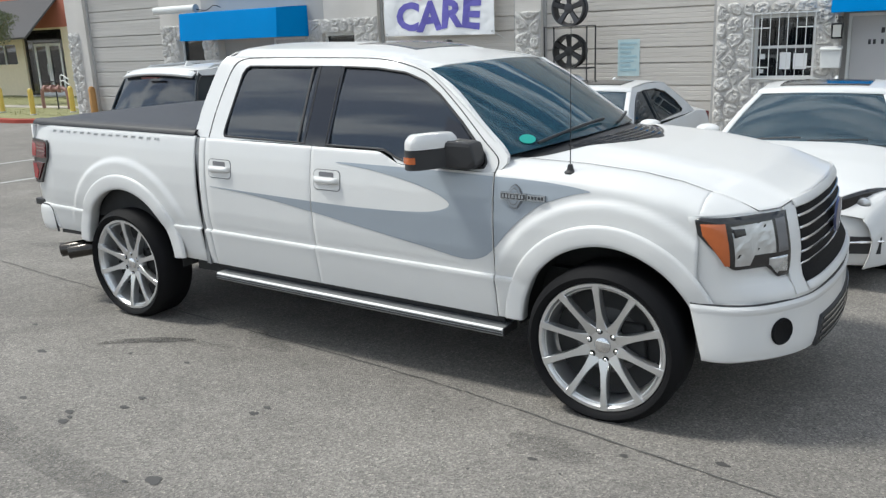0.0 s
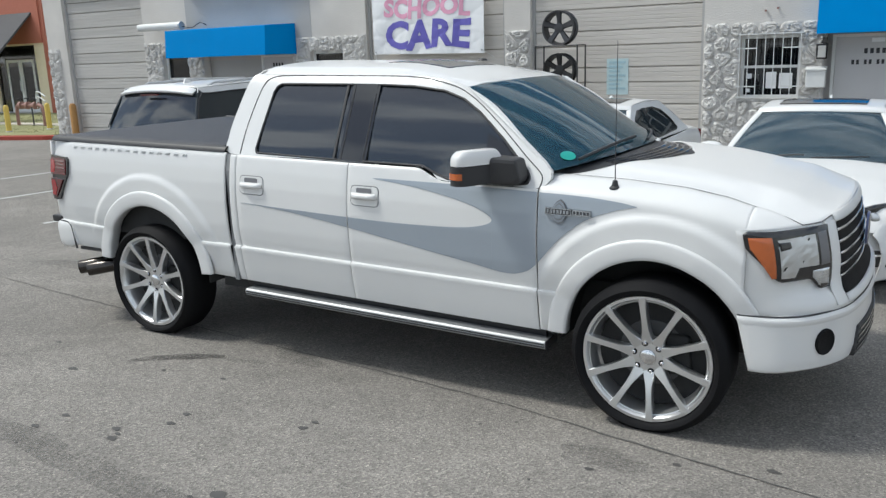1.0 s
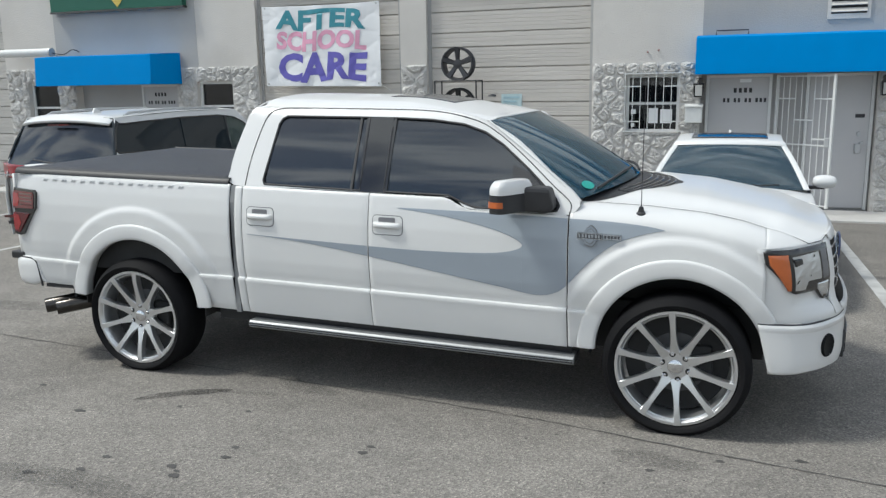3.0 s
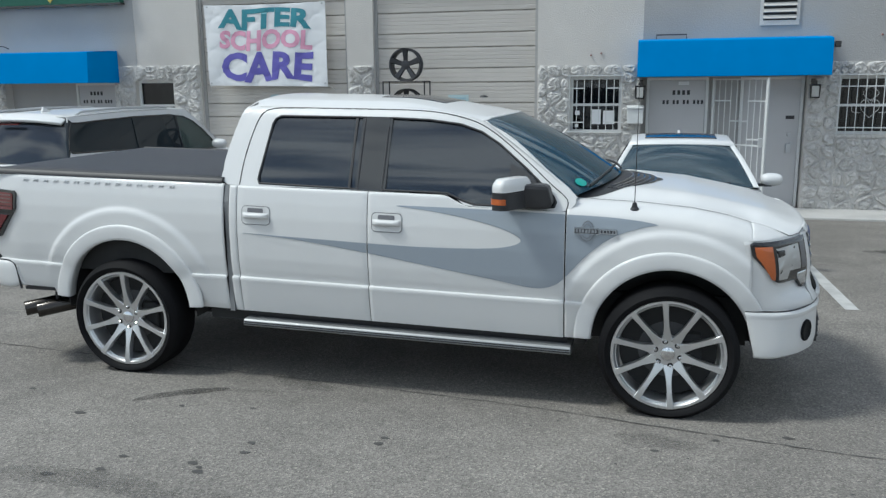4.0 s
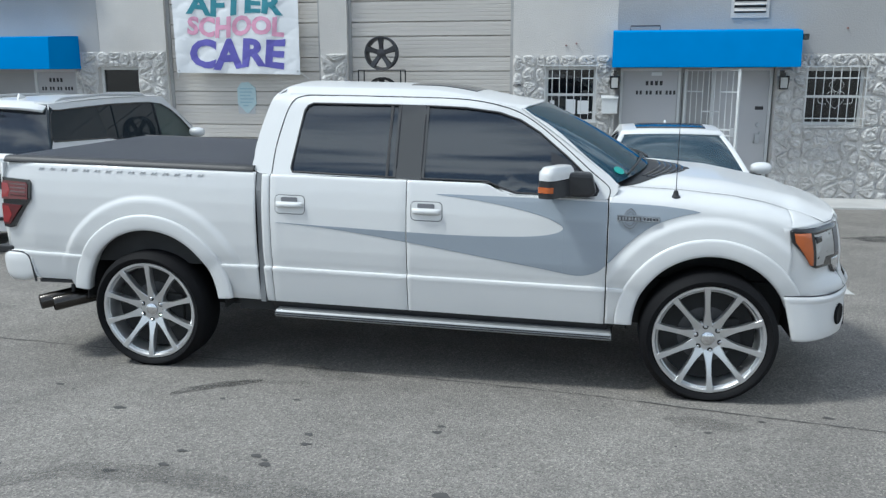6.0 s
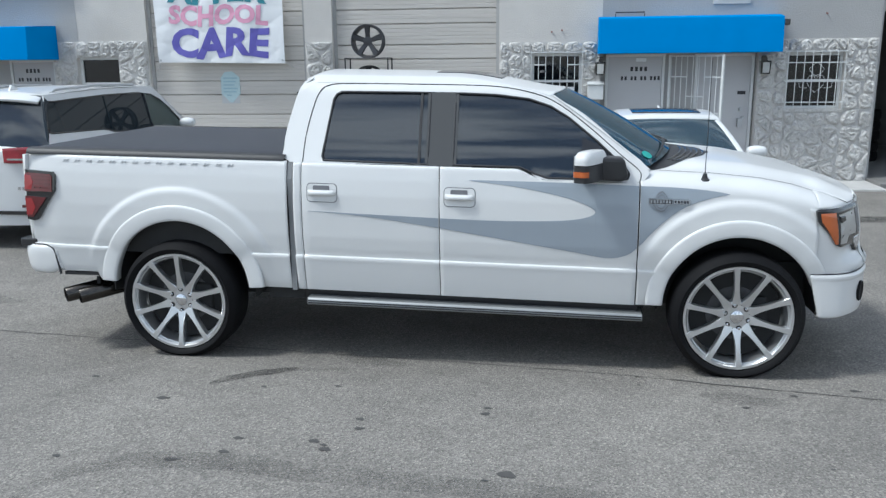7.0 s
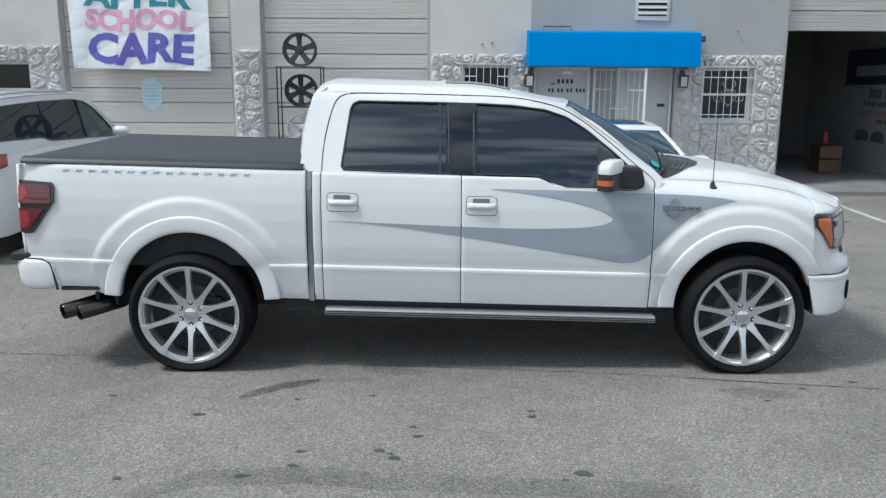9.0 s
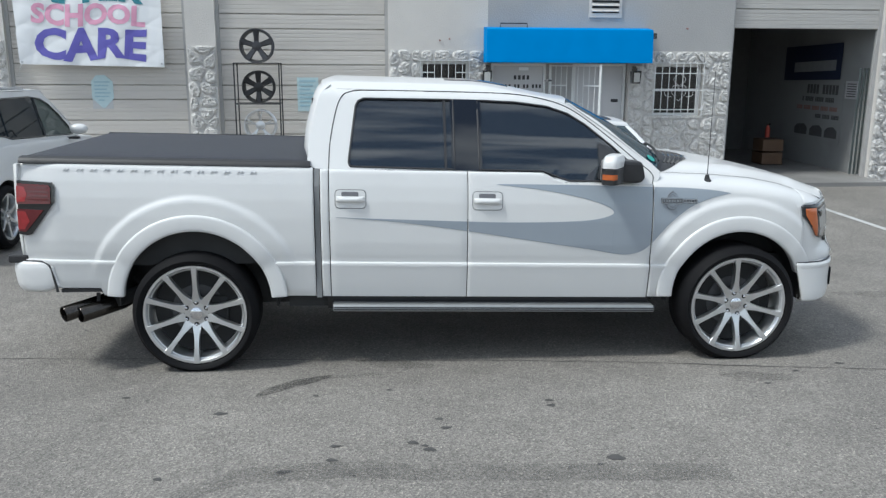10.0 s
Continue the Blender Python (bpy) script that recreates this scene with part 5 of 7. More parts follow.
# ---- wheels ----
def wheel_parts(root, R, rim_r, width, spokes, y_face, rim_mat, face_in=0.05, lugs=6, label="", lug_turn=0.0):
    """Tyre, rim, spokes, hub and nuts round the axle along y; the face looks to -y."""
    w = part("wheel", lathe([(y_face + 0.012, rim_r), (y_face, rim_r - 0.004), (y_face, rim_r - 0.020), (y_face + 0.012, rim_r - 0.028), (y_face + 0.02, rim_r - 0.032), (y_face + width * 0.92, rim_r - 0.045), (y_face + width * 0.92, rim_r)], 72, closed=True), rim_mat, root, label, smooth=True)
    prof = [(y_face + 0.008, rim_r - 0.002), (y_face - 0.016, rim_r + 0.012), (y_face - 0.024, rim_r + (R - rim_r) * 0.45), (y_face - 0.008, R - 0.028), (y_face + 0.014, R - 0.008), (y_face + 0.035, R), (y_face + width - 0.035, R), (y_face + width - 0.010, R - 0.012), (y_face + width + 0.012, rim_r + (R - rim_r) * 0.45), (y_face + width, rim_r)]
    part("tyre", lathe(prof, 80, closed=True), RUBBER, w, "low-profile black tyre", smooth=True)
    part("barrel", lathe([(y_face + width * 0.5, rim_r - 0.05), (y_face + width * 0.52, rim_r - 0.06), (y_face + width * 0.55, 0.08), (y_face + width * 0.6, 0.0)], 40), DARK, w, smooth=True)
    part("brake_disc", lathe([(y_face + 0.13, 0.175), (y_face + 0.15, 0.175), (y_face + 0.15, 0.06), (y_face + 0.13, 0.06)], 40, closed=True), DISC, w, "grey brake disc", smooth=True)
    part("caliper", prism([(0.08, -0.11), (0.20, -0.10), (0.20, 0.10), (0.08, 0.11)], lambda a, b: (a, y_face + 0.10, b), lambda a, b: (a, y_face + 0.18, b)), DARK, w, bevel=0.015)
    q_ = rim_r / 0.338
    part("inner_lip", lathe([(y_face + 0.010, rim_r - 0.019), (y_face + 0.016, rim_r - 0.024), (y_face + 0.020, rim_r - 0.036), (y_face + 0.034, rim_r - 0.041), (y_face + 0.060, rim_r - 0.046), (y_face + 0.060, rim_r - 0.030)], 72, closed=True), rim_mat, w, smooth=True)
    hw_at = [(0.06, 0.034), (0.10, 0.030), (0.125, 0.0225), (0.16, 0.0175), (0.21, 0.0158), (0.27, 0.0172), (0.315, 0.0202), (0.336, 0.0215)]
    for k in range(spokes):
        a = math.pi / 2 + 2 * math.pi * k / spokes
        b0 = bmesh.new()
        rings = []
        for i in range(11):
            t = i / 10
            r = 0.062 + (0.334 - 0.062) * t
            hw = lerp_tab(hw_at, r) * q_ * (10 / spokes) ** 0.5
            yf = y_face + face_in * (1 - t) ** 1.5 - 0.003
            ring = []
            for s, d in ((-0.86, 0.050), (-1, 0.006), (-0.86, 0.0), (0.86, 0.0), (1, 0.006), (0.86, 0.050)):
                lx, lz = r * q_, s * hw
                ring.append(b0.verts.new((lx * math.cos(a) - lz * math.sin(a), yf + d * (1 - 0.75 * max(0, t - 0.8) / 0.2), lx * math.sin(a) + lz * math.cos(a))))
            rings.append(ring)
        for p, q in zip(rings, rings[1:]):
            for j in range(6):
                b0.faces.new((p[j], p[(j + 1) % 6], q[(j + 1) % 6], q[j]))
        b0.faces.new(rings[0])
        b0.faces.new(rings[-1])
        part("spoke", b0, rim_mat, w)
    yh = y_face + face_in
    part("hub", lathe([(yh + 0.04, 0.106 * q_), (yh + 0.002, 0.106 * q_), (yh - 0.006, 0.100 * q_), (yh - 0.006, 0.045 * q_), (yh - 0.002, 0.043 * q_), (yh - 0.002, 0.0)], 48), rim_mat, w, smooth=True)
    part("hub_cap", lathe([(yh - 0.003, 0.041 * q_), (yh - 0.012, 0.040 * q_), (yh - 0.016, 0.034 * q_), (yh - 0.018, 0.0)], 32), CHROME, w, "polished centre cap", smooth=True)
    for k in range(lugs):
        a = math.pi / 2 + lug_turn + 2 * math.pi * k / lugs
        at = (0.076 * q_ * math.cos(a), 0, 0.076 * q_ * math.sin(a))
        part("lug_hole", lathe([(yh - 0.0075, 0.0175 * q_), (yh - 0.0075, 0.0)], 16, at=at), DARK, w)
        part("lug_nut", lathe([(yh + 0.0, 0.0105 * q_), (yh - 0.014, 0.0100 * q_), (yh - 0.017, 0.007 * q_), (yh - 0.018, 0.0)], 6, at=at), CHROME, w)
        a += math.pi / lugs
        part("rivet", lathe([(yh - 0.0072, 0.0045 * q_), (yh - 0.0074, 0.0)], 8, at=(0.082 * q_ * math.cos(a), 0, 0.082 * q_ * math.sin(a))), DARK, w)
    return w


R_TYRE = 0.410
for cx, cz, spin, lug in ((0.0, 0.434, 1.5, 0.0), (3.684, 0.436, -4.5, 0.15)):
    w = wheel_parts(truck, R_TYRE, 0.338, 0.27, 10, 0.0, RIM, label="ten-spoke brushed silver wheel", lug_turn=lug)
    w.matrix_local = Matrix.Translation((cx, -0.03 if cx < 1 else -0.05, cz)) @ pose(0, 0, 0, 0, spin, 0)
    copy_thing(w, Matrix.Translation((cx, 2 * MID + 0.04, cz)) @ pose(0, 0, 0, 0, 0, 180))


# ---- parked cars: nose at +x of their own axes ----
def car(name, label, at, turn, L, W, H, top, belt_z, sill, glass_low, wb_x, wt_x, rt_x, rb_x, roof_w, belt_w, wheel_x, wheel_r, arch_r, windows, paint, suv=False, posts=(), clear=()):
    c = thing(name, label, "car", "parked cars", at, turn)
    n2 = L / 2

    def half(x):
        t = abs(x) / n2
        return W / 2 * (1 - 0.035 * smoothstep(0.45, 0.85, t) - 0.16 * smoothstep(0.86, 1.0, t) ** 1.5)

    def zl(x):
        for wx in wheel_x:
            if abs(x - wx) < arch_r:
                return max(sill, wheel_r + math.sqrt(arch_r ** 2 - (x - wx) ** 2))
        return sill

    def zt(x):
        return min(belt_z(x), top(x) - 0.03)

    def sy(x, s):
        y = half(x)
        return y - 0.055 * (1 - s) ** 3 - 0.012 * smoothstep(0.62, 0.70, s) - 0.07 * s ** 6

    for sg in (1, -1):
        def f(u, v):
            x = -n2 + 0.02 + (L - 0.04) * u
            lo, hi = zl(x), zt(x)
            z = lo + (hi - lo) * v
            s = (z - sill) / max(0.1, hi - sill)
            return (x, sg * sy(x, s), z)
        part("body_side", surf(90, 18, f), paint, c, smooth=True, thick=0.012)

    def deck(x0, x1, nu, cut):
        def f(u, v):
            x = x0 + (x1 - x0) * u
            s = 2 * v - 1
            yy = sy(x, 1.0) * s
            z = top(x) - (top(x) - zt(x)) * abs(s) ** 3.2
            return (x + cut * (1 - s * s) * (1 - u), yy, z)
        return surf(nu, 22, f)
    part("hood", deck(wb_x - 0.10, n2 - 0.03, 24, 0.12), paint, c, smooth=True, thick=0.012)
    part("tailgate" if suv else "boot_lid", deck(rb_x + 0.05, -n2 + 0.03, 10, 0.0), paint, c, smooth=True, thick=0.012)

    def wy(z):
        return belt_w - (belt_w - roof_w) * (z - glass_low) / (H - glass_low)
    # front and rear ends
    for e, nm in ((1, "front_bumper"), (-1, "rear_bumper")):
        def f(u, v):
            s = 2 * u - 1
            hi = top(e * (n2 - 0.03)) - 0.03 * abs(s) ** 3
            z = sill + 0.01 + (hi - sill - 0.01) * v
            y = half(e * n2) * 1.0 * s
            x = n2 - 0.10 * abs(s) ** 3 - 0.05 * (1 - math.sin(math.pi * (0.15 + 0.7 * v))) * (0.3 if suv and e < 0 else 1)
            return (e * x, y, z)
        part(nm, surf(24, 14, f), paint, c, smooth=True, thick=0.012)
    # glasshouse
    zc = H - 0.015
    outline = [(rb_x, glass_low)] + [(rb_x + (rt_x - rb_x) * t, glass_low + (zc - 0.03 - glass_low) * t ** 0.9) for t in (0.25, 0.5, 0.75)] + [(rt_x, zc - 0.03), (rt_x * 0.5 + wt_x * 0.5, zc), (wt_x, zc - 0.02)] + [(wt_x + (wb_x - wt_x) * t, zc - 0.02 - (zc - 0.02 - glass_low) * t) for t in (0.3, 0.65)] + [(wb_x, glass_low)]
    for sg in (1, -1):
        part("pillar_frame", prism(outline, lambda a, b: (a, sg * wy(b), b), lambda a, b: (a, sg * (wy(b) - 0.03), b), windows), paint, c)
        for k, w in enumerate(windows):
            part("side_window", prism(w, lambda a, b: (a, sg * (wy(b) - 0.008), b), lambda a, b: (a, sg * (wy(b) - 0.013), b)), CLEARG if k in clear else PRIV, c, "pale green front side window" if k in clear else "dark tinted side window")
            loop = [(a, sg * (wy(b) + 0.001), b) for a, b in w]
            part("window_trim", rod(loop + loop[:2], 0.010, 6), GLOSSB, c)

        for w in posts:
            part("pillar_trim", prism(w, lambda a, b: (a, sg * (wy(b) + 0.004), b), lambda a, b: (a, sg * (wy(b) - 0.02), b)), PRIV, c, "gloss black pillar")

    def screen(xb, xt, z0, z1, bow, edge=0.01):
        def f(u, v):
            s = 2 * v - 1
            z = z0 + (z1 - z0) * u
            return (xb + (xt - xb) * u + bow * (1 - s * s), (wy(z) - edge) * s, z + 0.02 * math.sin(math.pi * u) + 0.02 * (1 - s * s))
        return f
    xt_, zt_ = wt_x + 0.10 * (wb_x - wt_x), zc - 0.02 - 0.10 * (zc - glass_low)
    fw = screen(wb_x, xt_, glass_low, zt_, 0.10, 0.055)
    rim_ = screen(wb_x, xt_, glass_low, zt_, 0.10, 0.0)
    for v0, v1 in ((0.0, 0.0), (1.0, 1.0)):
        part("screen_pillar", surf(10, 2, lambda u, v: (lambda p, q: (p[0] + (q[0] - p[0]) * v, p[1] + (q[1] - p[1]) * v, p[2] + (q[2] - p[2]) * v + 0.004))(fw(u, v0), rim_(u, v1))), paint, c, smooth=True, thick=0.012)
    part("windscreen", surf(10, 16, fw), SEDANG, c, "windscreen reflecting clouds", smooth=True, thick=0.006)
    part("rear_window", surf(8, 16, screen(rb_x, rt_x, glass_low, zc - 0.04, -0.06)), TINT, c, "dark tinted rear window", smooth=True, thick=0.006)

    def roof(u, v):
        s = 2 * v - 1
        x0, x1 = rt_x - 0.06 * (1 - s * s), wt_x + 0.10 * (1 - s * s)
        x = x0 + (x1 - x0) * u
        k = (x - rt_x) / (wt_x - rt_x)
        return (x, (wy(zc) + 0.004) * s, zc - 0.03 + 0.01 * k + 0.03 * math.sin(math.pi * min(1, max(0, k))) + 0.024 * (1 - abs(s) ** 2.4))
    part("roof", surf(20, 20, roof), paint, c, smooth=True, thick=0.012)
    part("roof_header", surf(4, 20, lambda u, v: (lambda p, q: (p[0] + (q[0] - p[0]) * u, p[1] + (q[1] - p[1]) * u, p[2] + (q[2] - p[2]) * u + 0.012 * math.sin(math.pi * u)))(rim_(1.0, v), roof(1.0, v))), paint, c, smooth=True, thick=0.012)
    # interior
    part("seats", box(-0.2, 0.3, -roof_w, roof_w, sill + 0.1, glass_low + 0.18), SEATM, c, bevel=0.08)
    part("dashboard", box(wb_x - 0.55, wb_x - 0.10, -belt_w + 0.1, belt_w - 0.1, sill + 0.2, glass_low - 0.02), SEATM, c, bevel=0.05)
    part("floor_pan", box(-n2 + 0.3, n2 - 0.3, -W / 2 + 0.22, W / 2 - 0.22, sill, sill + 0.16), DARK, c)
    # mirrors
    for sg in (1, -1):
        mx, my_, mz = wb_x - (0.48 if suv else 0.32), sg * (belt_w + 0.16), glass_low + (0.12 if suv else 0.055)
        b0 = surf(16, 10, lambda u, v: (mx + 0.085 * math.cos(2 * math.pi * u) * math.sin(math.pi * v) ** 0.6, my_ - sg * 0.0 + 0.115 * math.cos(math.pi * v), mz + 0.072 * math.sin(2 * math.pi * u) * math.sin(math.pi * v) ** 0.6))
        bmesh.ops.remove_doubles(b0, verts=b0.verts, dist=1e-5)
        mi = part("mirror", b0, paint, c, smooth=True)
        part("arm", box(mx - 0.03, mx + 0.04, min(sg * (belt_w - 0.02), my_), max(sg * (belt_w - 0.02), my_), glass_low - 0.02, glass_low + 0.01), BLACKP, mi)
    # wheels
    first = None
    for wx in wheel_x:
        for sg in (1, -1):
            m = Matrix.Translation((wx, -sg * (W / 2 - 0.015), wheel_r)) @ pose(0, 0, 0, 0, 0, 0 if sg > 0 else 180)
            if first is None:
                first = wheel_parts(c, wheel_r, wheel_r - 0.10, 0.22, 5 if not suv else 6, 0.0, RIM if suv else RIMD, lugs=5, face_in=0.03)
                first.matrix_local = m
            else:
                copy_thing(first, m)
            part("wheel_well", surf(14, 2, lambda u, v: (wx + arch_r * math.cos(math.pi * u), -sg * (W / 2 - 0.04 - 0.3 * v), wheel_r + arch_r * math.sin(math.pi * u))), DARK, c, thick=0.01)
    return c, half, roof, fw


def tab(*pts):
    return lambda x: lerp_tab(pts, x)


def sedan(label, at, turn):
    top = tab((-2.4, 0.80), (-2.34, 0.98), (-1.9, 1.03), (-1.55, 1.03), (0.9, 1.01), (1.6, 0.93), (2.1, 0.82), (2.28, 0.74), (2.40, 0.60))
    belt_z = tab((-2.4, 0.90), (-1.6, 0.985), (0.9, 0.93), (1.6, 0.85), (2.2, 0.75), (2.4, 0.60))
    wins = [[(-1.12, 1.045), (-1.04, 1.02), (-0.16, 0.995), (-0.16, 1.352), (-0.50, 1.345), (-0.78, 1.29), (-1.0, 1.17)], [(-0.09, 0.993), (0.66, 0.98), (0.72, 1.0), (0.52, 1.13), (0.30, 1.265), (0.12, 1.34), (-0.09, 1.352)]]
    posts = [[(-0.175, 0.985), (-0.075, 0.985), (-0.075, 1.36), (-0.175, 1.36)]]
    c, half, roof, fw = car("sedan", label, at, turn, 4.8, 1.82, 1.44, top, belt_z, 0.22, 0.975, 1.02, 0.22, -0.92, -1.62, 0.55, 0.80, (1.45, -1.40), 0.335, 0.375, wins, CARWHITE, posts=posts)
    part("sunroof", surf(6, 10, lambda u, v: (lambda p: (p[0], p[1], p[2] + 0.010))(roof(0.52 + 0.38 * u, 0.14 + 0.72 * v))), GLOSSB, c, "dark glass sunroof", smooth=True, thick=0.01)
    part("mirror_mount", box(0.36, 0.40, -0.10, 0.10, 1.30, 1.325), WPAINT, c)
    part("steering_wheel", rod([(0.42 - 0.05 * math.sin(t * math.pi / 8), 0.36 + 0.17 * math.cos(t * math.pi / 8), 0.98 + 0.15 * math.sin(t * math.pi / 8)) for t in range(18)], 0.014, 6), BLACKP, c)
    for sg in (1, -1):
        hl = part("headlight", surf(14, 6, lambda u, v: (2.33 - 0.38 * u ** 1.6 + 0.01, sg * (0.48 + 0.345 * u), 0.60 + 0.06 * u + (0.15 + 0.07 * u - 0.11 * u ** 3) * v)), GLOSSB, c, "slim dark headlamp", smooth=True, thick=0.03)
        part("projector", lathe([(0.0, 0.052), (0.02, 0.048), (0.03, 0.02), (0.032, 0.0)], 20, "x", at=(2.275, sg * 0.64, 0.70)), LENS, hl, smooth=True)
        fog = part("fog_lamp", surf(8, 4, lambda u, v: (2.385 - 0.10 * u, sg * (0.52 + 0.26 * u), 0.33 + 0.13 * v)), BLACKP, c, "black fog lamp recess", thick=0.03)
        part("trim_bar", rod([(2.40, sg * 0.50, 0.41), (2.30, sg * 0.80, 0.43)], 0.010, 6), CHROME, fog)
        part("tail_light", surf(8, 4, lambda u, v: (-2.37 + 0.20 * u, sg * (0.50 + 0.33 * u), 0.80 + 0.12 * v)), REDL, c, thick=0.02)
    part("grille", surf(12, 6, lambda u, v: (2.41 - 0.02 * abs(2 * u - 1) - 0.03 * v, (2 * u - 1) * (0.34 + 0.10 * v), 0.42 + 0.26 * v)), BLACKP, c, "black mesh grille", thick=0.03)
    part("grille_trim", rod([(2.42 - 0.02 - 0.03 * v, s * (0.35 + 0.10 * v), 0.42 + 0.26 * v) for s, v in ((-1, 0), (-1, 0.5), (-1, 1), (0, 1.05), (1, 1), (1, 0.5), (1, 0), (0, -0.05), (-1, 0))], 0.012, 6), CHROME, c)
    part("wiper", rod([fw(0.03 + 0.05 * k / 5, 0.15 + 0.33 * k / 5) for k in range(6)], 0.010, 6), BLACKP, c)
    part("wiper", rod([fw(0.03 + 0.05 * k / 5, 0.52 + 0.33 * k / 5) for k in range(6)], 0.010, 6), BLACKP, c)
    part("roof_fin", prism([(-0.75, 1.445), (-0.62, 1.445), (-0.72, 1.475)], lambda a, b: (a, -0.012, b), lambda a, b: (a, 0.012, b)), CARWHITE, c)
    return c


sedan("white parked sedan with a dark sunroof facing the pickup", (3.87, 5.42, -0.08), -90)
sedan("white parked sedan with sunroof beside the stone wall section", (1.17, 5.98, -0.11), -90)

# the SUV stands with its tail to the pickup
topS = tab((-2.5, 1.10), (-2.42, 1.17), (-2.2, 1.20), (0.9, 1.15), (1.6, 1.10), (2.2, 1.00), (2.4, 0.92), (2.5, 0.72))
beltS = tab((-2.5, 1.08), (-1.0, 1.17), (0.9, 1.08), (1.8, 1.02), (2.4, 0.85), (2.5, 0.70))
winS = [[(-2.225, 1.43), (-2.262, 1.345), (-2.23, 1.305), (-1.14, 1.265), (-1.02, 1.245), (-0.90, 1.212), (0.0, 1.165), (0.12, 1.160), (0.19, 1.655), (0.05, 1.668), (-0.83, 1.675), (-1.55, 1.660), (-1.95, 1.648), (-2.075, 1.655), (-2.155, 1.575)],
        [(0.14, 1.159), (1.06, 1.115), (1.10, 1.14), (0.99, 1.25), (0.82, 1.41), (0.62, 1.545), (0.40, 1.63), (0.21, 1.653)]]
postS = [[(-2.330, 1.22), (-2.245, 1.33), (-2.06, 1.665), (-2.10, 1.70), (-2.15, 1.63), (-2.245, 1.45)], [(-0.93, 1.215), (-0.88, 1.212), (-0.79, 1.672), (-0.85, 1.674)]]
suv, halfS, roofS, fwS = car("suv", "white parked SUV with silver roof rails and tinted glass", (-3.95, 5.80, -0.06), 90, 5.0, 1.96, 1.768, topS, beltS, 0.28, 1.08, 1.32, 0.50, -2.10, -2.36, 0.68, 0.885, (1.45, -1.42), 0.37, 0.42, winS, CARWHITE, suv=True, posts=postS, clear=(1,))
part("spoiler", surf(12, 16, lambda u, v: (-2.06 - 0.19 * u + 0.06 * abs(2 * v - 1) ** 4, (0.66 + 0.015 * u) * (2 * v - 1), 1.742 - 0.075 * u ** 1.8 - 0.025 * abs(2 * v - 1) ** 3 + 0.02 * (1 - (2 * v - 1) ** 2))), CARWHITE, suv, "white roof spoiler", smooth=True, thick=0.03)
part("brake_light", box(-2.30, -2.27, -0.16, 0.16, 1.640, 1.657), REDD, suv)
for sg in (1, -1):
    rail = part("roof_rail", rod([(0.20, sg * 0.61, 1.738), (0.10, sg * 0.61, 1.774), (-0.9, sg * 0.62, 1.796), (-1.75, sg * 0.62, 1.776), (-1.85, sg * 0.62, 1.738)], 0.018, 8), STEEL, suv, "silver roof rail", smooth=True)
    def wrap_lamp(u, v):
        """Across the tail from the plate to the corner, then a short way along the flank."""
        a, b = min(1, u / 0.62), max(0, (u - 0.62) / 0.38)
        x = -2.512 + 0.11 * a ** 3 + 0.22 * b
        return (x, sg * (0.40 + (halfS(x) + 0.008 - 0.40) * a), 1.00 + 0.045 * b + (0.165 + 0.02 * a - 0.05 * b) * v)
    tl_ = part("tail_light", surf(24, 6, wrap_lamp), REDS, suv, "red wrap-round tail lamp", smooth=True, thick=0.016)
    part("clear_strip", surf(8, 1, lambda u, v: (-2.525 + 0.02 * u, sg * (0.45 + 0.40 * u), 1.035 + 0.02 * v)), LENS, tl_, thick=0.01)
    part("reflector", box(-2.51, -2.46, min(sg * 0.55, sg * 0.82), max(sg * 0.55, sg * 0.82), 0.50, 0.53), REDD, suv)
for k in range(5):
    part("mark", box(-2.514, -2.508, -0.78 + 0.055 * k, -0.745 + 0.055 * k, 0.70, 0.735), CHROME, suv, "small chrome mark")
part("plate_recess", box(-2.515, -2.47, -0.30, 0.30, 0.78, 0.96), BLACKP, suv, bevel=0.02)
part("rear_trim", box(-2.52, -2.47, -0.75, 0.75, 0.42, 0.46), GLOSSB, suv)
part("rear_wiper", rod([(-2.40, -0.02, 1.18), (-2.36, 0.40, 1.22)], 0.010, 6), BLACKP, suv)
part("roof_fin", prism([(-1.70, 1.765), (-1.50, 1.765), (-1.66, 1.83)], lambda a, b: (a, -0.012, b), lambda a, b: (a, 0.012, b)), CARWHITE, suv)


# ---- facade fittings ----
def awning(x0, x1, yf, label):
    a = thing("awning", label, "awning", "entrance awnings")
    # canvas skin: front, sloping top and two ends
    part("front_canvas", surf(24, 6, lambda u, v: (x0 + (x1 - x0) * u, yf + 0.05 * v + 0.006 * math.sin(u * 40) * math.sin(math.pi * v), 2.075 + 0.585 * v)), BLUE, a, smooth=True, thick=0.006)
    part("top_canvas", surf(24, 4, lambda u, v: (x0 + (x1 - x0) * u, yf + 0.05 + (WALL - 0.01 - yf - 0.05) * v, 2.66 + 0.05 * v + 0.01 * math.sin(math.pi * v))), BLUE, a, smooth=True, thick=0.006)
    for x in (x0, x1):
        part("end_canvas", prism([(yf, 2.075), (WALL - 0.01, 2.075), (WALL - 0.01, 2.71), (yf + 0.05, 2.66)], lambda p, q: (x - 0.003, p, q), lambda p, q: (x + 0.003, p, q)), BLUE, a)
    for x in [x0 + 0.02 + (x1 - x0 - 0.04) * k / 3 for k in range(4)]:
        part("frame_tube", rod([(x, yf + 0.02, 2.09), (x, WALL - 0.02, 2.09)], 0.014, 6), STEEL, a)
    part("frame_tube", rod([(x0, yf + 0.015, 2.09), (x1, yf + 0.015, 2.09)], 0.014, 6), STEEL, a)


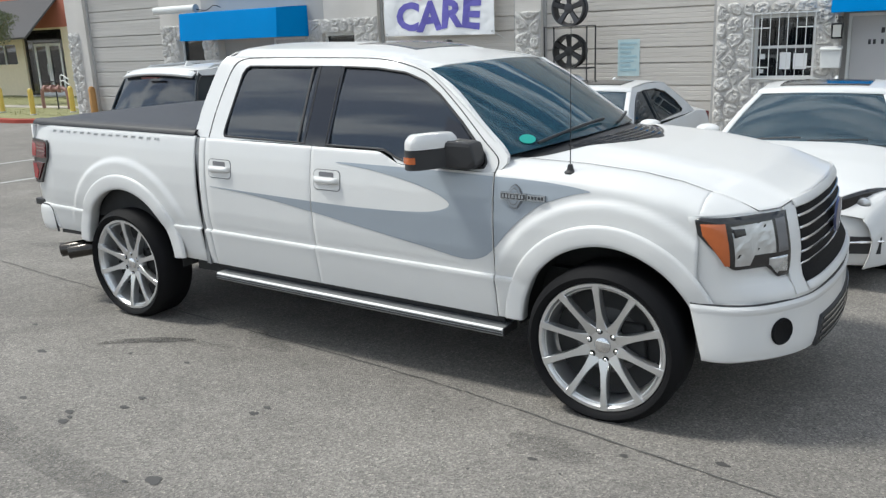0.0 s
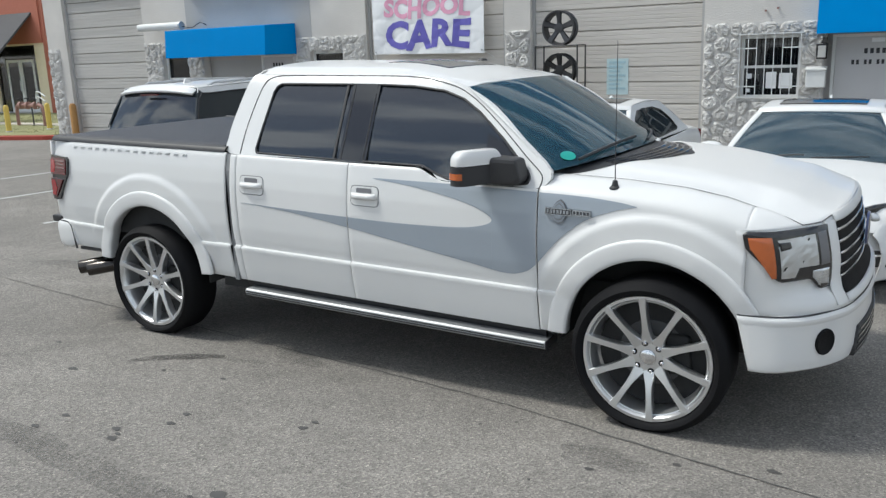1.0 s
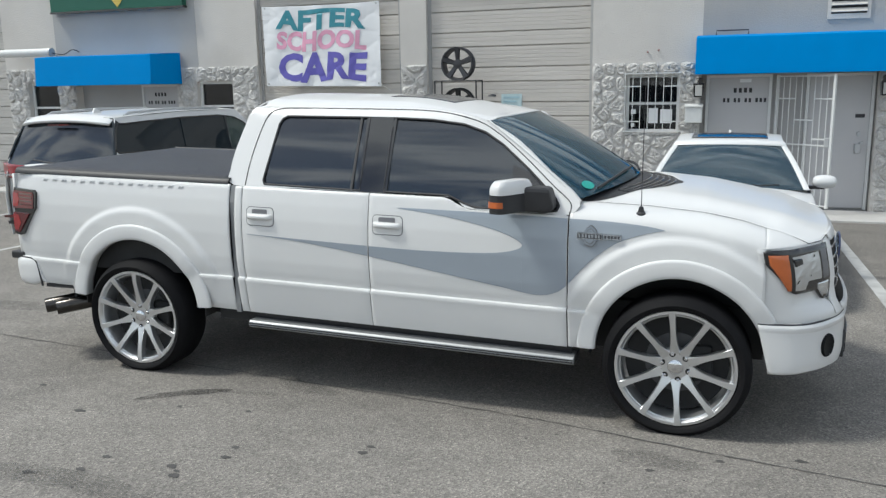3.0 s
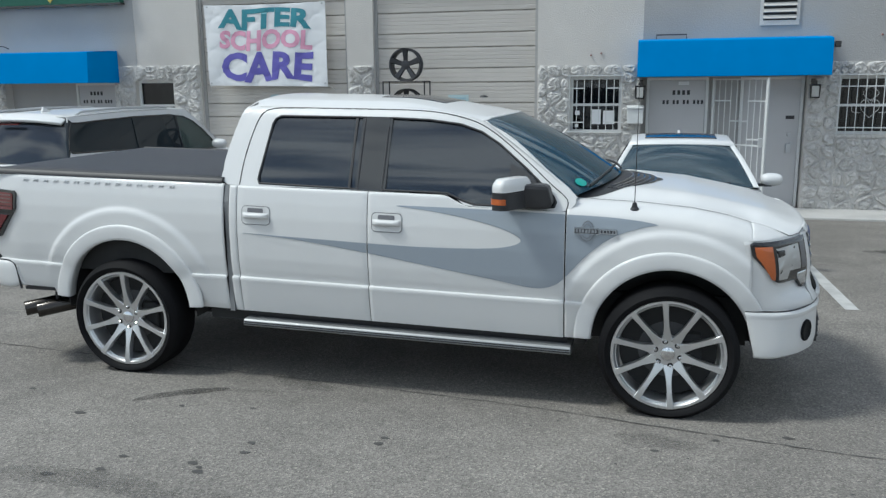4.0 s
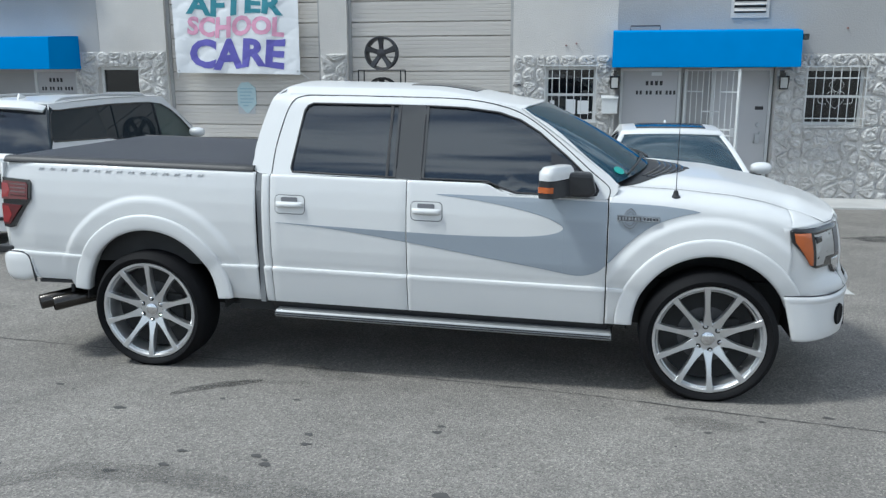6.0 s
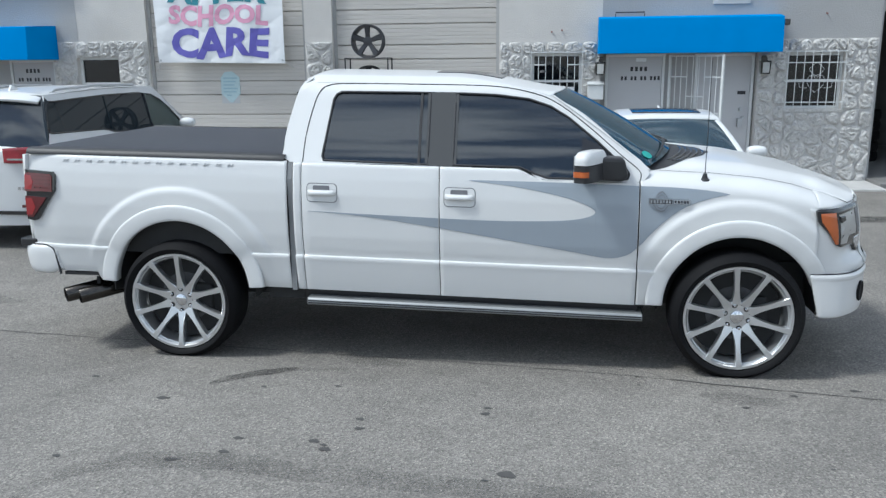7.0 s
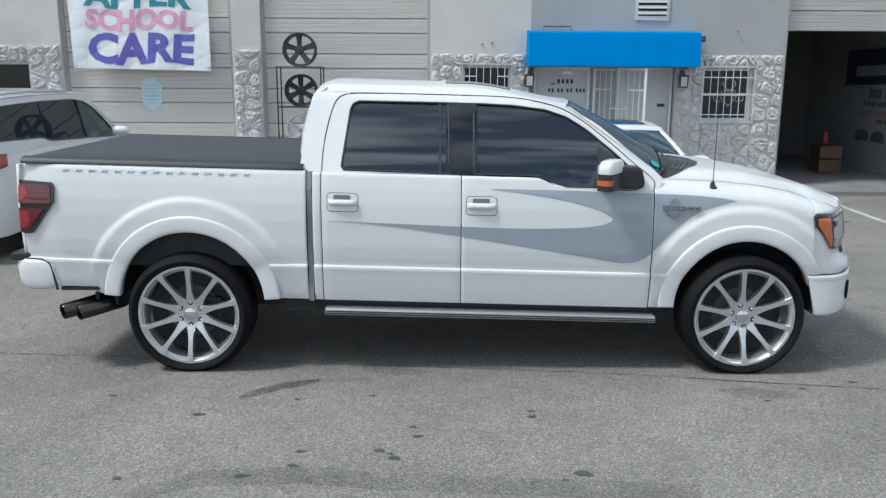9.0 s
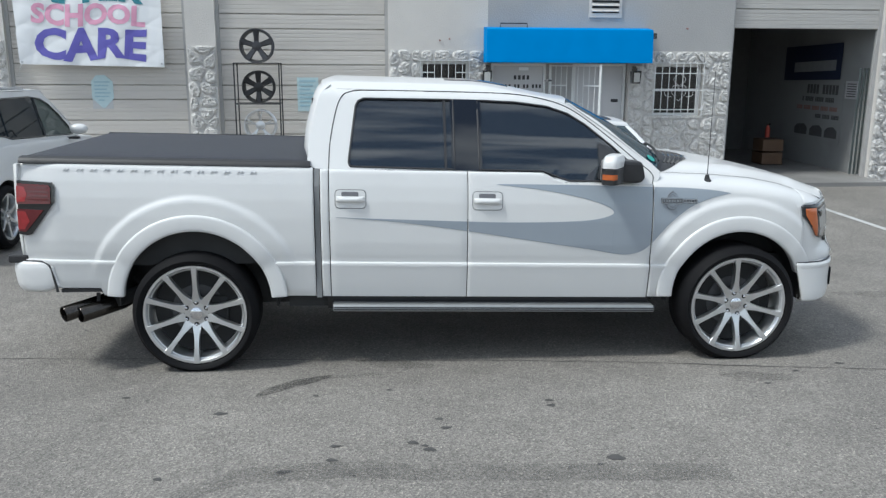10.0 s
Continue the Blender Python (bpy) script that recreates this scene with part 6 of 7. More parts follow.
awning(3.26, 6.31, 9.77, "bright blue canvas box awning over the grey doors")
awning(-10.08, -7.14, 9.30, "blue canvas box awning beside the SUV")

# recessed entrance with two doors and an open security gate
tagged(part("wall_entrance", box(3.33, 6.05, WALL + 0.20, WALL + 0.32, BASE, 2.09), STUCCOG), "grey recessed entrance wall", "wall", kind="structure")
tagged(part("wall_entrance", box(-9.95, -7.25, WALL + 0.20, WALL + 0.32, BASE, 2.12), STUCCOG), "grey recessed entrance wall", "wall", kind="structure")


def door(x0, x1, z1, label, knob_left=True):
    d = thing("door", label, "door", "grey doors")
    y = WALL + 0.20
    part("leaf", box(x0 + 0.05, x1 - 0.05, y - 0.045, y - 0.002, BASE + 0.1, z1 - 0.05), DOORP, d, bevel=0.004)
    fr = prism([(x0, BASE + 0.08), (x0 + 0.047, BASE + 0.08), (x0 + 0.047, z1 - 0.047), (x1 - 0.047, z1 - 0.047), (x1 - 0.047, BASE + 0.08), (x1, BASE + 0.08), (x1, z1), (x0, z1)], lambda a, b: (a, y - 0.07, b), lambda a, b: (a, y - 0.002, b))
    part("door_frame", fr, WPAINT, d, "white painted frame")
    kx = x0 + 0.14 if knob_left else x1 - 0.14
    part("knob", lathe([(y - 0.11, 0.0), (y - 0.108, 0.026), (y - 0.09, 0.03), (y - 0.075, 0.014), (y - 0.045, 0.026)], 16, "y", at=(kx, 0, 0.93)), STEEL, d, smooth=True)
    return d


d1 = door(3.42, 4.47, 2.06, "grey painted metal door with dark lettering bars")
def bars(door_, x, z, groups, w, h):
    """A line of unread characters: a small upright bar for each, with gaps between the words."""
    for n_ in groups:
        for _ in range(n_):
            part("lettering_bar", box(x, x + w * 0.58, WALL + 0.150, WALL + 0.154, z - h / 2, z + h / 2), LETTER, door_)
            x += w
        x += w * 0.62


bars(d1, 3.865, 1.80, (4,), 0.082, 0.078)
bars(d1, 3.700, 1.635, (2, 2, 2, 3), 0.066, 0.070)
part("notice", box(3.96, 4.14, WALL + 0.146, WALL + 0.153, 1.93, 1.99), PAPER, d1)
d2 = door(5.00, 6.02, 2.06, "grey painted metal door with lock box", knob_left=False)
part("lock_box", box(5.78, 5.87, WALL + 0.09, WALL + 0.15, 0.76, 0.92), STEEL, d2, bevel=0.008)
part("deadbolt", lathe([(WALL + 0.12, 0.032), (WALL + 0.15, 0.036)], 16, "y", at=(5.83, 0, 1.08)), STEEL, d2)
part("notice", box(5.76, 5.90, WALL + 0.146, WALL + 0.153, 1.34, 1.40), LETTER, d2)
d3 = door(-8.30, -7.32, 2.07, "grey painted door with lettering bars by the blue awning")
bars(d3, -7.98, 1.86, (4,), 0.082, 0.078)
bars(d3, -8.16, 1.69, (2, 2, 2, 3), 0.066, 0.070)
part("logo", lathe([(WALL + 0.146, 0.10), (WALL + 0.154, 0.10)], 20, "y", at=(-7.79, 0, 1.46)), STEEL, d3)

gate = thing("security_gate", "white steel bar security gate standing open", "gate", at=(4.56, WALL + 0.12, 0), turn=-38)
GW, GZ0, GZ1 = 1.02, -0.05, 2.02
for z, c0, c1 in ((GZ0, 0, 9), (0.92, 0, 9), (1.02, 6, 9), (1.32, 3, 6), (1.66, 0, 3), (1.66, 6, 9), (GZ1, 0, 9)):
    part("rail", box(GW * c0 / 9, GW * c1 / 9, -0.009, 0.009, z - 0.011, z + 0.011), WPAINT, gate)
for x in (0.0, GW):
    part("post", box(x - 0.02, x + 0.02, -0.02, 0.02, GZ0 - 0.03, GZ1 + 0.02), WPAINT, gate)
for k in range(1, 9):
    part("bar", box(GW * k / 9 - 0.0055, GW * k / 9 + 0.0055, -0.0055, 0.0055, GZ0, GZ1), WPAINT, gate)
part("lock", box(GW - 0.10, GW - 0.02, -0.03, 0.03, 0.90, 1.05), STEEL, gate, bevel=0.006)


def window(nm, x0, x1, z0, z1, label, bars=True, heart=False):
    w = tagged(new(nm), label, "window", kind="structure")
    y = WALL + 0.13
    part("window_frame", prism([(x0, z0), (x1, z0), (x1, z1), (x0, z1)], lambda a, b: (a, y - 0.03, b), lambda a, b: (a, y + 0.04, b), [[(x0 + 0.05, z0 + 0.05), (x1 - 0.05, z0 + 0.05), (x1 - 0.05, z1 - 0.05), (x0 + 0.05, z1 - 0.05)]]), WPAINT, w)
    zm = (z0 + z1) / 2
    part("meeting_rail", box(x0 + 0.05, x1 - 0.05, y - 0.02, y + 0.02, zm - 0.022, zm + 0.022), WPAINT, w)
    for a, b in ((z0 + 0.05, zm - 0.022), (zm + 0.022, z1 - 0.05)):
        part("pane", box(x0 + 0.05, x1 - 0.05, y + 0.004, y + 0.009, a, b), PANE, w, "dark glass pane")
    part("window_sill", box(x0 - 0.03, x1 + 0.03, WALL - 0.05, WALL + 0.10, z0 - 0.045, z0 - 0.002), STONE, w)
    # a dark board for the unlit room behind; the dimness is in its colour
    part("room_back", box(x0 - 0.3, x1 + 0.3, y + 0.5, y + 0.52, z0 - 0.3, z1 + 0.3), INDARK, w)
    if bars:
        g = thing("window_grille", "white steel security bars over a window" + (" with a heart scroll" if heart else ""), "window bars", "window bars")
        yb = WALL - 0.06
        n = 7
        if heart:
            runs = [(z, 0, n) for z in (z0 + 0.12, zm, z1 - 0.17, z1 + 0.02)]
        else:
            runs = [(z0 + 0.02, 0, n), (z1 + 0.02, 0, n)] + [(z, a, a + 2) for z in (z0 + 0.19, z1 - 0.20) for a in (0, 5)]
        for z, c0, c1 in runs:
            xa, xb_ = x0 + (x1 - x0) * c0 / n - 0.04 * (c0 == 0), x0 + (x1 - x0) * c1 / n + 0.04 * (c1 == n)
            part("rail", box(xa, xb_, yb - 0.008, yb + 0.008, z - 0.009, z + 0.009), WPAINT, g)
        for k in range(n + 1):
            x = x0 + (x1 - x0) * k / n
            part("bar", box(x - 0.0055, x + 0.0055, yb - 0.014, yb - 0.001, z0 + 0.0, z1 + 0.04), WPAINT, g)
        for x in (x0 - 0.02, x1 + 0.02):
            for z in (z0 + 0.02, z1 + 0.02):
                part("anchor", box(x - 0.012, x + 0.012, yb, WALL, z - 0.01, z + 0.01), WPAINT, g)
        if heart:
            cx, cz = (x0 + x1) / 2, zm
            for s in (1, -1):
                part("scroll", rod(spline([(cx, yb - 0.02, cz - 0.20), (cx + s * 0.13, yb - 0.02, cz - 0.06), (cx + s * 0.13, yb - 0.02, cz + 0.06), (cx + s * 0.05, yb - 0.02, cz + 0.09), (cx, yb - 0.02, cz + 0.0)], 6), 0.0035, 5), WPAINT, g)
                part("scroll", rod(spline([(cx, yb - 0.02, cz + 0.32), (cx + s * 0.12, yb - 0.02, cz + 0.20), (cx, yb - 0.02, cz + 0.08)], 6), 0.0035, 5), WPAINT, g)
                part("scroll", rod(spline([(cx + s * 0.14, yb - 0.02, cz - 0.12), (cx + s * 0.26, yb - 0.02, cz - 0.10), (cx + s * 0.27, yb - 0.02, cz + 0.02), (cx + s * 0.20, yb - 0.02, cz + 0.02)], 6), 0.0035, 5), WPAINT, g)
    return w


w1 = window("window_1", 2.08, 2.99, 1.10, 2.09, "barred sash window with papers behind the glass")
window("window_2", 6.54, 7.49, 1.09, 2.06, "barred sash window with dark glass", heart=True)
window("window_3", -6.77, -5.90, 1.10, 2.11, "sash window with dark glass", bars=False)
window("window_4", -11.31, -10.44, 1.05, 2.14, "sash window with dark glass beside stone", bars=False)
for k, (a, b, c, d) in enumerate(((2.47, 2.63, 1.25, 1.51), (2.67, 2.87, 1.25, 1.49), (2.17, 2.25, 1.41, 1.49), (2.17, 2.23, 1.19, 1.25))):
    tagged(part("paper_sheet", box(a, b, WALL + 0.122, WALL + 0.126, c, d), PAPER), "white paper stuck to the window glass", "paper")


def small(name, label, category, group=""):
    return thing(name, label, category, group)


mb = small("mailbox", "white metal wall mailbox", "mailbox")
part("box", box(3.10, 3.38, WALL - 0.17, WALL - 0.055, 1.27, 1.53), WPAINT, mb, bevel=0.012)
part("lid", prism([(WALL - 0.19, 1.53), (WALL - 0.055, 1.56), (WALL - 0.055, 1.59), (WALL - 0.19, 1.555)], lambda a, b: (3.09, a, b), lambda a, b: (3.39, a, b)), WPAINT, mb, bevel=0.005)
for x in (3.31, 6.14):
    wl_ = small("wall_lamp", "small black wall lantern with frosted glass", "wall lamp", "wall lanterns")
    part("bracket", box(x - 0.05, x + 0.05, WALL - 0.06, WALL - 0.0, 1.80, 2.02), GLOSSB, wl_, bevel=0.01)
    part("housing", prism([(x - 0.075, 1.70), (x + 0.075, 1.70), (x + 0.09, 1.93), (x - 0.09, 1.93)], lambda a, b: (a, WALL - 0.20, b), lambda a, b: (a, WALL - 0.06, b)), GLOSSB, wl_, bevel=0.01)
    part("glass", box(x - 0.055, x + 0.055, WALL - 0.212, WALL - 0.199, 1.725, 1.90), mat("frosted_lamp_glass", (0.50, 0.50, 0.48), 0.3, vary=0.1), wl_)
fl = small("flood_light", "small black floodlight at the awning end", "floodlight")
part("head", box(6.38, 6.48, WALL - 0.22, WALL - 0.10, 2.52, 2.62), GLOSSB, fl, bevel=0.01)
part("arm", rod([(6.43, WALL - 0.10, 2.58), (6.43, WALL, 2.60)], 0.012, 6), GLOSSB, fl)
vent = small("wall_vent", "white louvred metal wall vent", "vent")
part("frame", prism([(5.22, 2.90), (5.84, 2.90), (5.84, 3.78), (5.22, 3.78)], lambda a, b: (a, WALL - 0.03, b), lambda a, b: (a, WALL - 0.007, b), [[(5.27, 2.98), (5.79, 2.98), (5.79, 3.72), (5.27, 3.72)]]), STUCCO, vent)
part("backing", box(5.25, 5.81, WALL - 0.012, WALL - 0.008, 2.95, 3.74), DARK, vent)
for k in range(7):
    z = 3.005 + 0.102 * k
    part("slat", prism([(WALL - 0.045, z), (WALL - 0.013, z + 0.055), (WALL - 0.013, z + 0.062), (WALL - 0.048, z + 0.008)], lambda a, b: (5.27, a, b), lambda a, b: (5.79, a, b)), STUCCO, vent)
# old sign bracket and pipe stub above the awnings
br = small("sign_bracket", "thin dark metal bracket above the awning", "bracket")
part("tube", rod([(3.55, WALL - 0.10, 2.70), (3.55, WALL - 0.10, 2.78), (4.05, WALL - 0.10, 2.78), (4.05, WALL - 0.10, 2.70)], 0.012, 6), LETTER, br)
rs = small("rolled_shade", "white rolled shade housing on the wall", "shade housing")
part("roll", rod([(-11.60, 9.95, 2.80), (-10.21, 9.95, 2.80)], 0.085, 16), WPAINT, rs, smooth=True)
part("cap", rod([(-10.215, 9.95, 2.80), (-10.18, 9.95, 2.80)], 0.095, 16), STEEL, rs)
for x in (-11.40, -10.41):
    part("bracket", rod([(x, 9.95, 2.80), (x + 0.05, WALL, 2.73)], 0.014, 6), STEEL, rs)
part("cable", rod(spline([(-10.18, 9.95, 2.78), (-10.01, 10.1, 2.75), (-9.86, 10.2, 2.85), (-9.76, WALL, 2.80)], 5), 0.010, 6), LETTER, rs)
gs = small("shop_sign", "green shop sign with white lettering on the wall", "sign")
part("panel", box(-10.29, -6.88, WALL - 0.16, WALL - 0.01, 3.64, 4.67), GREEN, gs, bevel=0.01)
part("rim", box(-10.31, -6.86, WALL - 0.165, WALL - 0.02, 3.61, 3.65), GLOSSB, gs)
text_part("BRAZILIAN", 0.36, PAPER, gs, Matrix.Translation((-9.14, WALL - 0.163, 4.04)) @ pose(0, 0, 0, 90), "white sign lettering", bold=0.01)
part("emblem", prism([(-8.49, 3.68), (-8.27, 3.93), (-8.49, 4.23), (-8.71, 3.93)], lambda a, b: (a, WALL - 0.172, b), lambda a, b: (a, WALL - 0.158, b)), YELLOW, gs, "yellow diamond emblem")
for x, z in ((2.44, 2.47), (2.62, 2.50), (7.12, 2.72)):
    bo = small("wall_bolt", "rusty anchor bolt in the stucco wall", "bolt", "wall bolts")
    part("shank", rod([(x, WALL + 0.01, z), (x, WALL - 0.05, z - 0.01)], 0.016, 8), PIPE, bo)

# banner on the shutter
ban = thing("banner", "white vinyl banner with coloured AFTER SCHOOL CARE lettering", "banner")
BX0, BX1, BZ0, BZ1 = -5.02, -2.53, 2.00, 3.54
BY = WALL - 0.10


def banner_y(x, z):
    w = 0.018 * math.sin(3.1 * x + 1.2 * z) + 0.010 * math.sin(7.7 * x - 3.0 * z)
    for a, b, c, d in ((9.0, 5.0, 0.4, 0.010), (-6.0, 11.0, 1.9, 0.008), (15.0, -4.0, 2.6, 0.006), (3.0, 19.0, 0.7, 0.005)):
        w += d * (1 - abs(math.sin(0.5 * (a * x + b * z) + c))) ** 3
    return BY + w


part("sheet", surf(90, 60, lambda u, v: (lambda x, z: (x, banner_y(x, z), z))(BX0 + 0.06 * (1 - v) * 0 + (BX1 - BX0) * u - 0.05 * (1 - u) * v, BZ0 + (BZ1 - BZ0) * v - 0.04 * u * (1 - v) - 0.025 * math.sin(math.pi * u) * v)), PAPER, ban, smooth=True, thick=0.003)
for word, size, zc, m, width in (("AFTER", 0.49, 3.235, TEAL, 1.95), ("SCHOOL", 0.47, 2.84, PINK, 1.95), ("CARE", 0.71, 2.325, VIOLET, 1.93)):
    ob = text_part(word, size, m, ban, Matrix.Identity(4), m.name.split("_")[0] + " banner lettering", depth=0.0, bold=size * 0.042)
    fine = bmesh.new()
    fine.from_mesh(ob.data)
    bmesh.ops.triangulate(fine, faces=fine.faces)
    for _ in range(4):
        bmesh.ops.subdivide_edges(fine, edges=[e for e in fine.edges if e.calc_length() > 0.05], cuts=1)
        bmesh.ops.triangulate(fine, faces=fine.faces)
    fine.to_mesh(ob.data)
    fine.free()
    xs = [v.co.x for v in ob.data.vertices]
    k = width / (max(xs) - min(xs))
    mid = (max(xs) + min(xs)) / 2
    for v in ob.data.vertices:
        x = -3.785 + (v.co.x - mid) * k + 0.10 * v.co.y
        z = zc + v.co.y * (1 + 0.07 * math.sin(4.3 * x)) + 0.022 * math.sin(5 * x)
        v.co = (x, banner_y(x, z) - 0.009, z)
for x, z in ((BX0 + 0.04, BZ1 - 0.04), (BX1 - 0.05, BZ1 - 0.04), (BX0 + 0.04, BZ0 + 0.04), (BX1 - 0.04, BZ0 + 0.02)):
    part("eyelet", lathe([(BY - 0.020, 0.018), (BY - 0.012, 0.018)], 12, "y", at=(x, 0, z)), STEEL, ban)
for x, s in ((BX0 + 0.04, -1), (BX1 - 0.04, 1)):
    part("cord", rod([(x, BY - 0.01, BZ0 + 0.03), (x + s * 0.15, WALL + 0.10, BZ0 - 0.12)], 0.005, 5), WPAINT, ban)

# pale blue notices with unreadable print
sh = thing("shield_notice", "pale blue shield-shaped notice on the shutter", "sign")
SX, SZ = -3.71, 1.52
part("plate", prism([(SX - 0.19, SZ + 0.18), (SX - 0.10, SZ + 0.29), (SX + 0.05, SZ + 0.30), (SX + 0.19, SZ + 0.18), (SX + 0.19, SZ - 0.12), (SX + 0.03, SZ - 0.29), (SX - 0.02, SZ - 0.29), (SX - 0.19, SZ - 0.12)], lambda a, b: (a, WALL + 0.105, b), lambda a, b: (a, WALL + 0.118, b)), PALEB, sh)
part("backing", box(SX - 0.19, SX + 0.17, WALL + 0.110, WALL + 0.120, SZ - 0.31, SZ - 0.10), STEEL, sh)
for k in range(6):
    hw = 0.14 if k < 5 else 0.08
    part("print_bar", box(SX - hw, SX + hw - 0.03 * (k % 3), WALL + 0.100, WALL + 0.106, SZ + 0.16 - 0.065 * k, SZ + 0.185 - 0.065 * k), MIDB, sh)
pn = thing("paper_notice", "pale blue rectangular notice on the shutter", "sign")
part("sheet", box(-0.20, 0.19, WALL + 0.105, WALL + 0.115, 1.165, 1.785), PALEB, pn)
for k in range(7):
    part("print_bar", box(-0.16, 0.14 - 0.05 * (k % 3), WALL + 0.099, WALL + 0.106, 1.705 - 0.075 * k, 1.74 - 0.075 * k), MIDB, pn)

# wheel rack with three rims on show
rack = thing("display_rack", "tall black wire rack before the shutter", "rack")
RX0, RX1, RY0, RY1 = -1.21, -0.435, 9.59, 9.97
gz = ground_z(9.6) + 0.03
for x in (RX0, RX1):
    for y in (RY0, RY1):
        part("upright", rod([(x, y, gz), (x, y, 2.04)], 0.013, 6), BLACKP, rack)
for z in (0.0, 0.66, 1.34, 2.04):
    part("shelf_frame", rod([(RX0, RY0, z), (RX1, RY0, z), (RX1, RY1, z), (RX0, RY1, z), (RX0, RY0, z)], 0.011, 6), BLACKP, rack)
    for k in range(1, 4):
        part("shelf_wire", rod([(RX0, RY0 + 0.4 * k / 4, z), (RX1, RY0 + 0.4 * k / 4, z)], 0.006, 5), BLACKP, rack)


def show_rim(x, y, z, r, spokes, m, label, y_shape=False):
    t = thing("alloy_rim", label, "wheel rim", "rims on the rack", at=(x, y, z))
    part("barrel", lathe([(0.0, r), (0.004, r - 0.004), (0.004, r - 0.022), (0.02, r - 0.034), (0.18, r - 0.05), (0.20, r - 0.005), (0.20, r), (0.185, r), (0.17, r - 0.03), (0.03, r - 0.022)], 40, closed=True), m, t, smooth=True)
    for k in range(spokes):
        a = math.pi / 2 + 2 * math.pi * k / spokes
        for off in ((-0.16, 0.16) if y_shape else (0.0,)):
            b0 = bmesh.new()
            rings = []
            for i in range(4):
                q = i / 3
                rr_ = 0.05 + (r - 0.07) * q
                an = a + off * q
                hw = (0.042 + 0.018 * q * q) if not y_shape else 0.016
                rings.append([b0.verts.new((rr_ * math.cos(an) - s * hw * math.sin(an), 0.035 * (1 - q) + 0.01 + d, rr_ * math.sin(an) + s * hw * math.cos(an))) for s, d in ((-1, 0.03), (-0.7, 0), (0.7, 0), (1, 0.03))])
            for p, q in zip(rings, rings[1:]):
                for j in range(4):
                    b0.faces.new((p[j], p[(j + 1) % 4], q[(j + 1) % 4], q[j]))
            b0.faces.new(rings[0])
            b0.faces.new(rings[-1])
            part("spoke", b0, m, t, smooth=True)
    part("hub", lathe([(0.07, 0.085), (0.035, 0.08), (0.028, 0.03), (0.026, 0.0)], 20), m, t, smooth=True)
    return t


RIMK = mat("gunmetal_rim", (0.06, 0.06, 0.065), 0.35, metal=0.5, vary=0.15)
RIMB = mat("satin_black_rim", (0.012, 0.012, 0.013), 0.4, vary=0.2)
show_rim(-0.82, 9.67, 2.335, 0.295, 5, RIMK, "gunmetal five-spoke alloy rim on top of the rack")
show_rim(-0.815, 9.67, 1.630, 0.285, 6, RIMB, "satin black six-spoke rim on the rack shelf")
show_rim(-0.81, 9.67, 0.955, 0.285, 5, RIM, "bright silver split-spoke rim on the rack shelf", y_shape=True)

# workshop things seen through the open bay
BWX = 11.02
nb = thing("workshop_banner", "navy banner with a white lettering bar", "banner")
part("sheet", surf(10, 6, lambda u, v: (BWX - 0.03 - 0.012 * math.sin(9 * u), 11.58 + 2.4 * u, 1.76 + 0.76 * v - 0.06 * u)), NAVY, nb, smooth=True, thick=0.003)
part("print_bar", surf(8, 2, lambda u, v: (BWX - 0.052, 11.75 + 1.75 * u, 1.95 + 0.22 * v - 0.06 * u)), STEELP, nb, thick=0.003)
po = thing("wall_poster", "white workshop poster with dark unreadable print", "poster")
part("sheet", box(BWX - 0.02, BWX - 0.008, 11.42, 13.8, 0.36, 1.68), INWALL, po)
for y0, y1, z, w_, h_, ink in ((11.62, 13.0, 1.54, 0.13, 0.10, PRINT), (11.75, 13.1, 1.32, 0.07, 0.05, PRINT), (11.60, 13.3, 1.13, 0.06, 0.045, PIPE), (11.5, 12.5, 0.96, 0.06, 0.045, PRINT)):
    n_ = int((y1 - y0) / w_)
    for k in range(n_):
        if k % 6 != 5:
            part("print_bar", box(BWX - 0.026, BWX - 0.021, y0 + w_ * k, y0 + w_ * (k + 0.72), z - h_, z + h_), ink, po)
for y0, y1 in ((11.52, 12.0), (12.1, 12.62), (12.75, 13.3)):
    part("picture", prism([(y0, 0.52), (y1, 0.52), (y1, 0.66), (y1 - 0.12, 0.74), (y0 + 0.14, 0.76), (y0, 0.68)], lambda a, b: (BWX - 0.026, a, b), lambda a, b: (BWX - 0.021, a, b)), PRINT, po, "faded print of a vehicle")
nt = thing("wall_notice", "small grey notice sheet on the workshop wall", "notice")
part("sheet", box(BWX - 0.02, BWX - 0.008, 10.92, 11.36, 1.38, 1.74), DOORP, nt)
for k in range(6):
    part("print_bar", box(BWX - 0.024, BWX - 0.021, 10.97, 11.30, 1.42 + 0.05 * k, 1.44 + 0.05 * k), PRINT, nt)
wc = thing("workshop_crate", "yellow wooden crate stack in the bay", "crate", at=(10.05, 12.6, -0.13))
for k in range(2):
    part("crate", box(-0.24, 0.24, -0.25, 0.25, 0.02 + 0.29 * k, 0.28 + 0.29 * k), WOODY, wc, bevel=0.01)
fe = thing("fire_extinguisher", "red fire extinguisher on the crate", "extinguisher", at=(10.01, 12.6, 0.47))
part("cylinder", lathe([(0.0, 0.0), (0.0, 0.05), (0.20, 0.05), (0.25, 0.02), (0.27, 0.02), (0.28, 0.0)], 16, "z"), REDK, fe, smooth=True)
part("valve", box(-0.03, 0.05, -0.015, 0.015, 0.27, 0.31), GLOSSB, fe)
tl2 = thing("tyre_stack", "stack of black tyres in the dark bay", "tyres", at=(8.82, 13.0, -0.13))
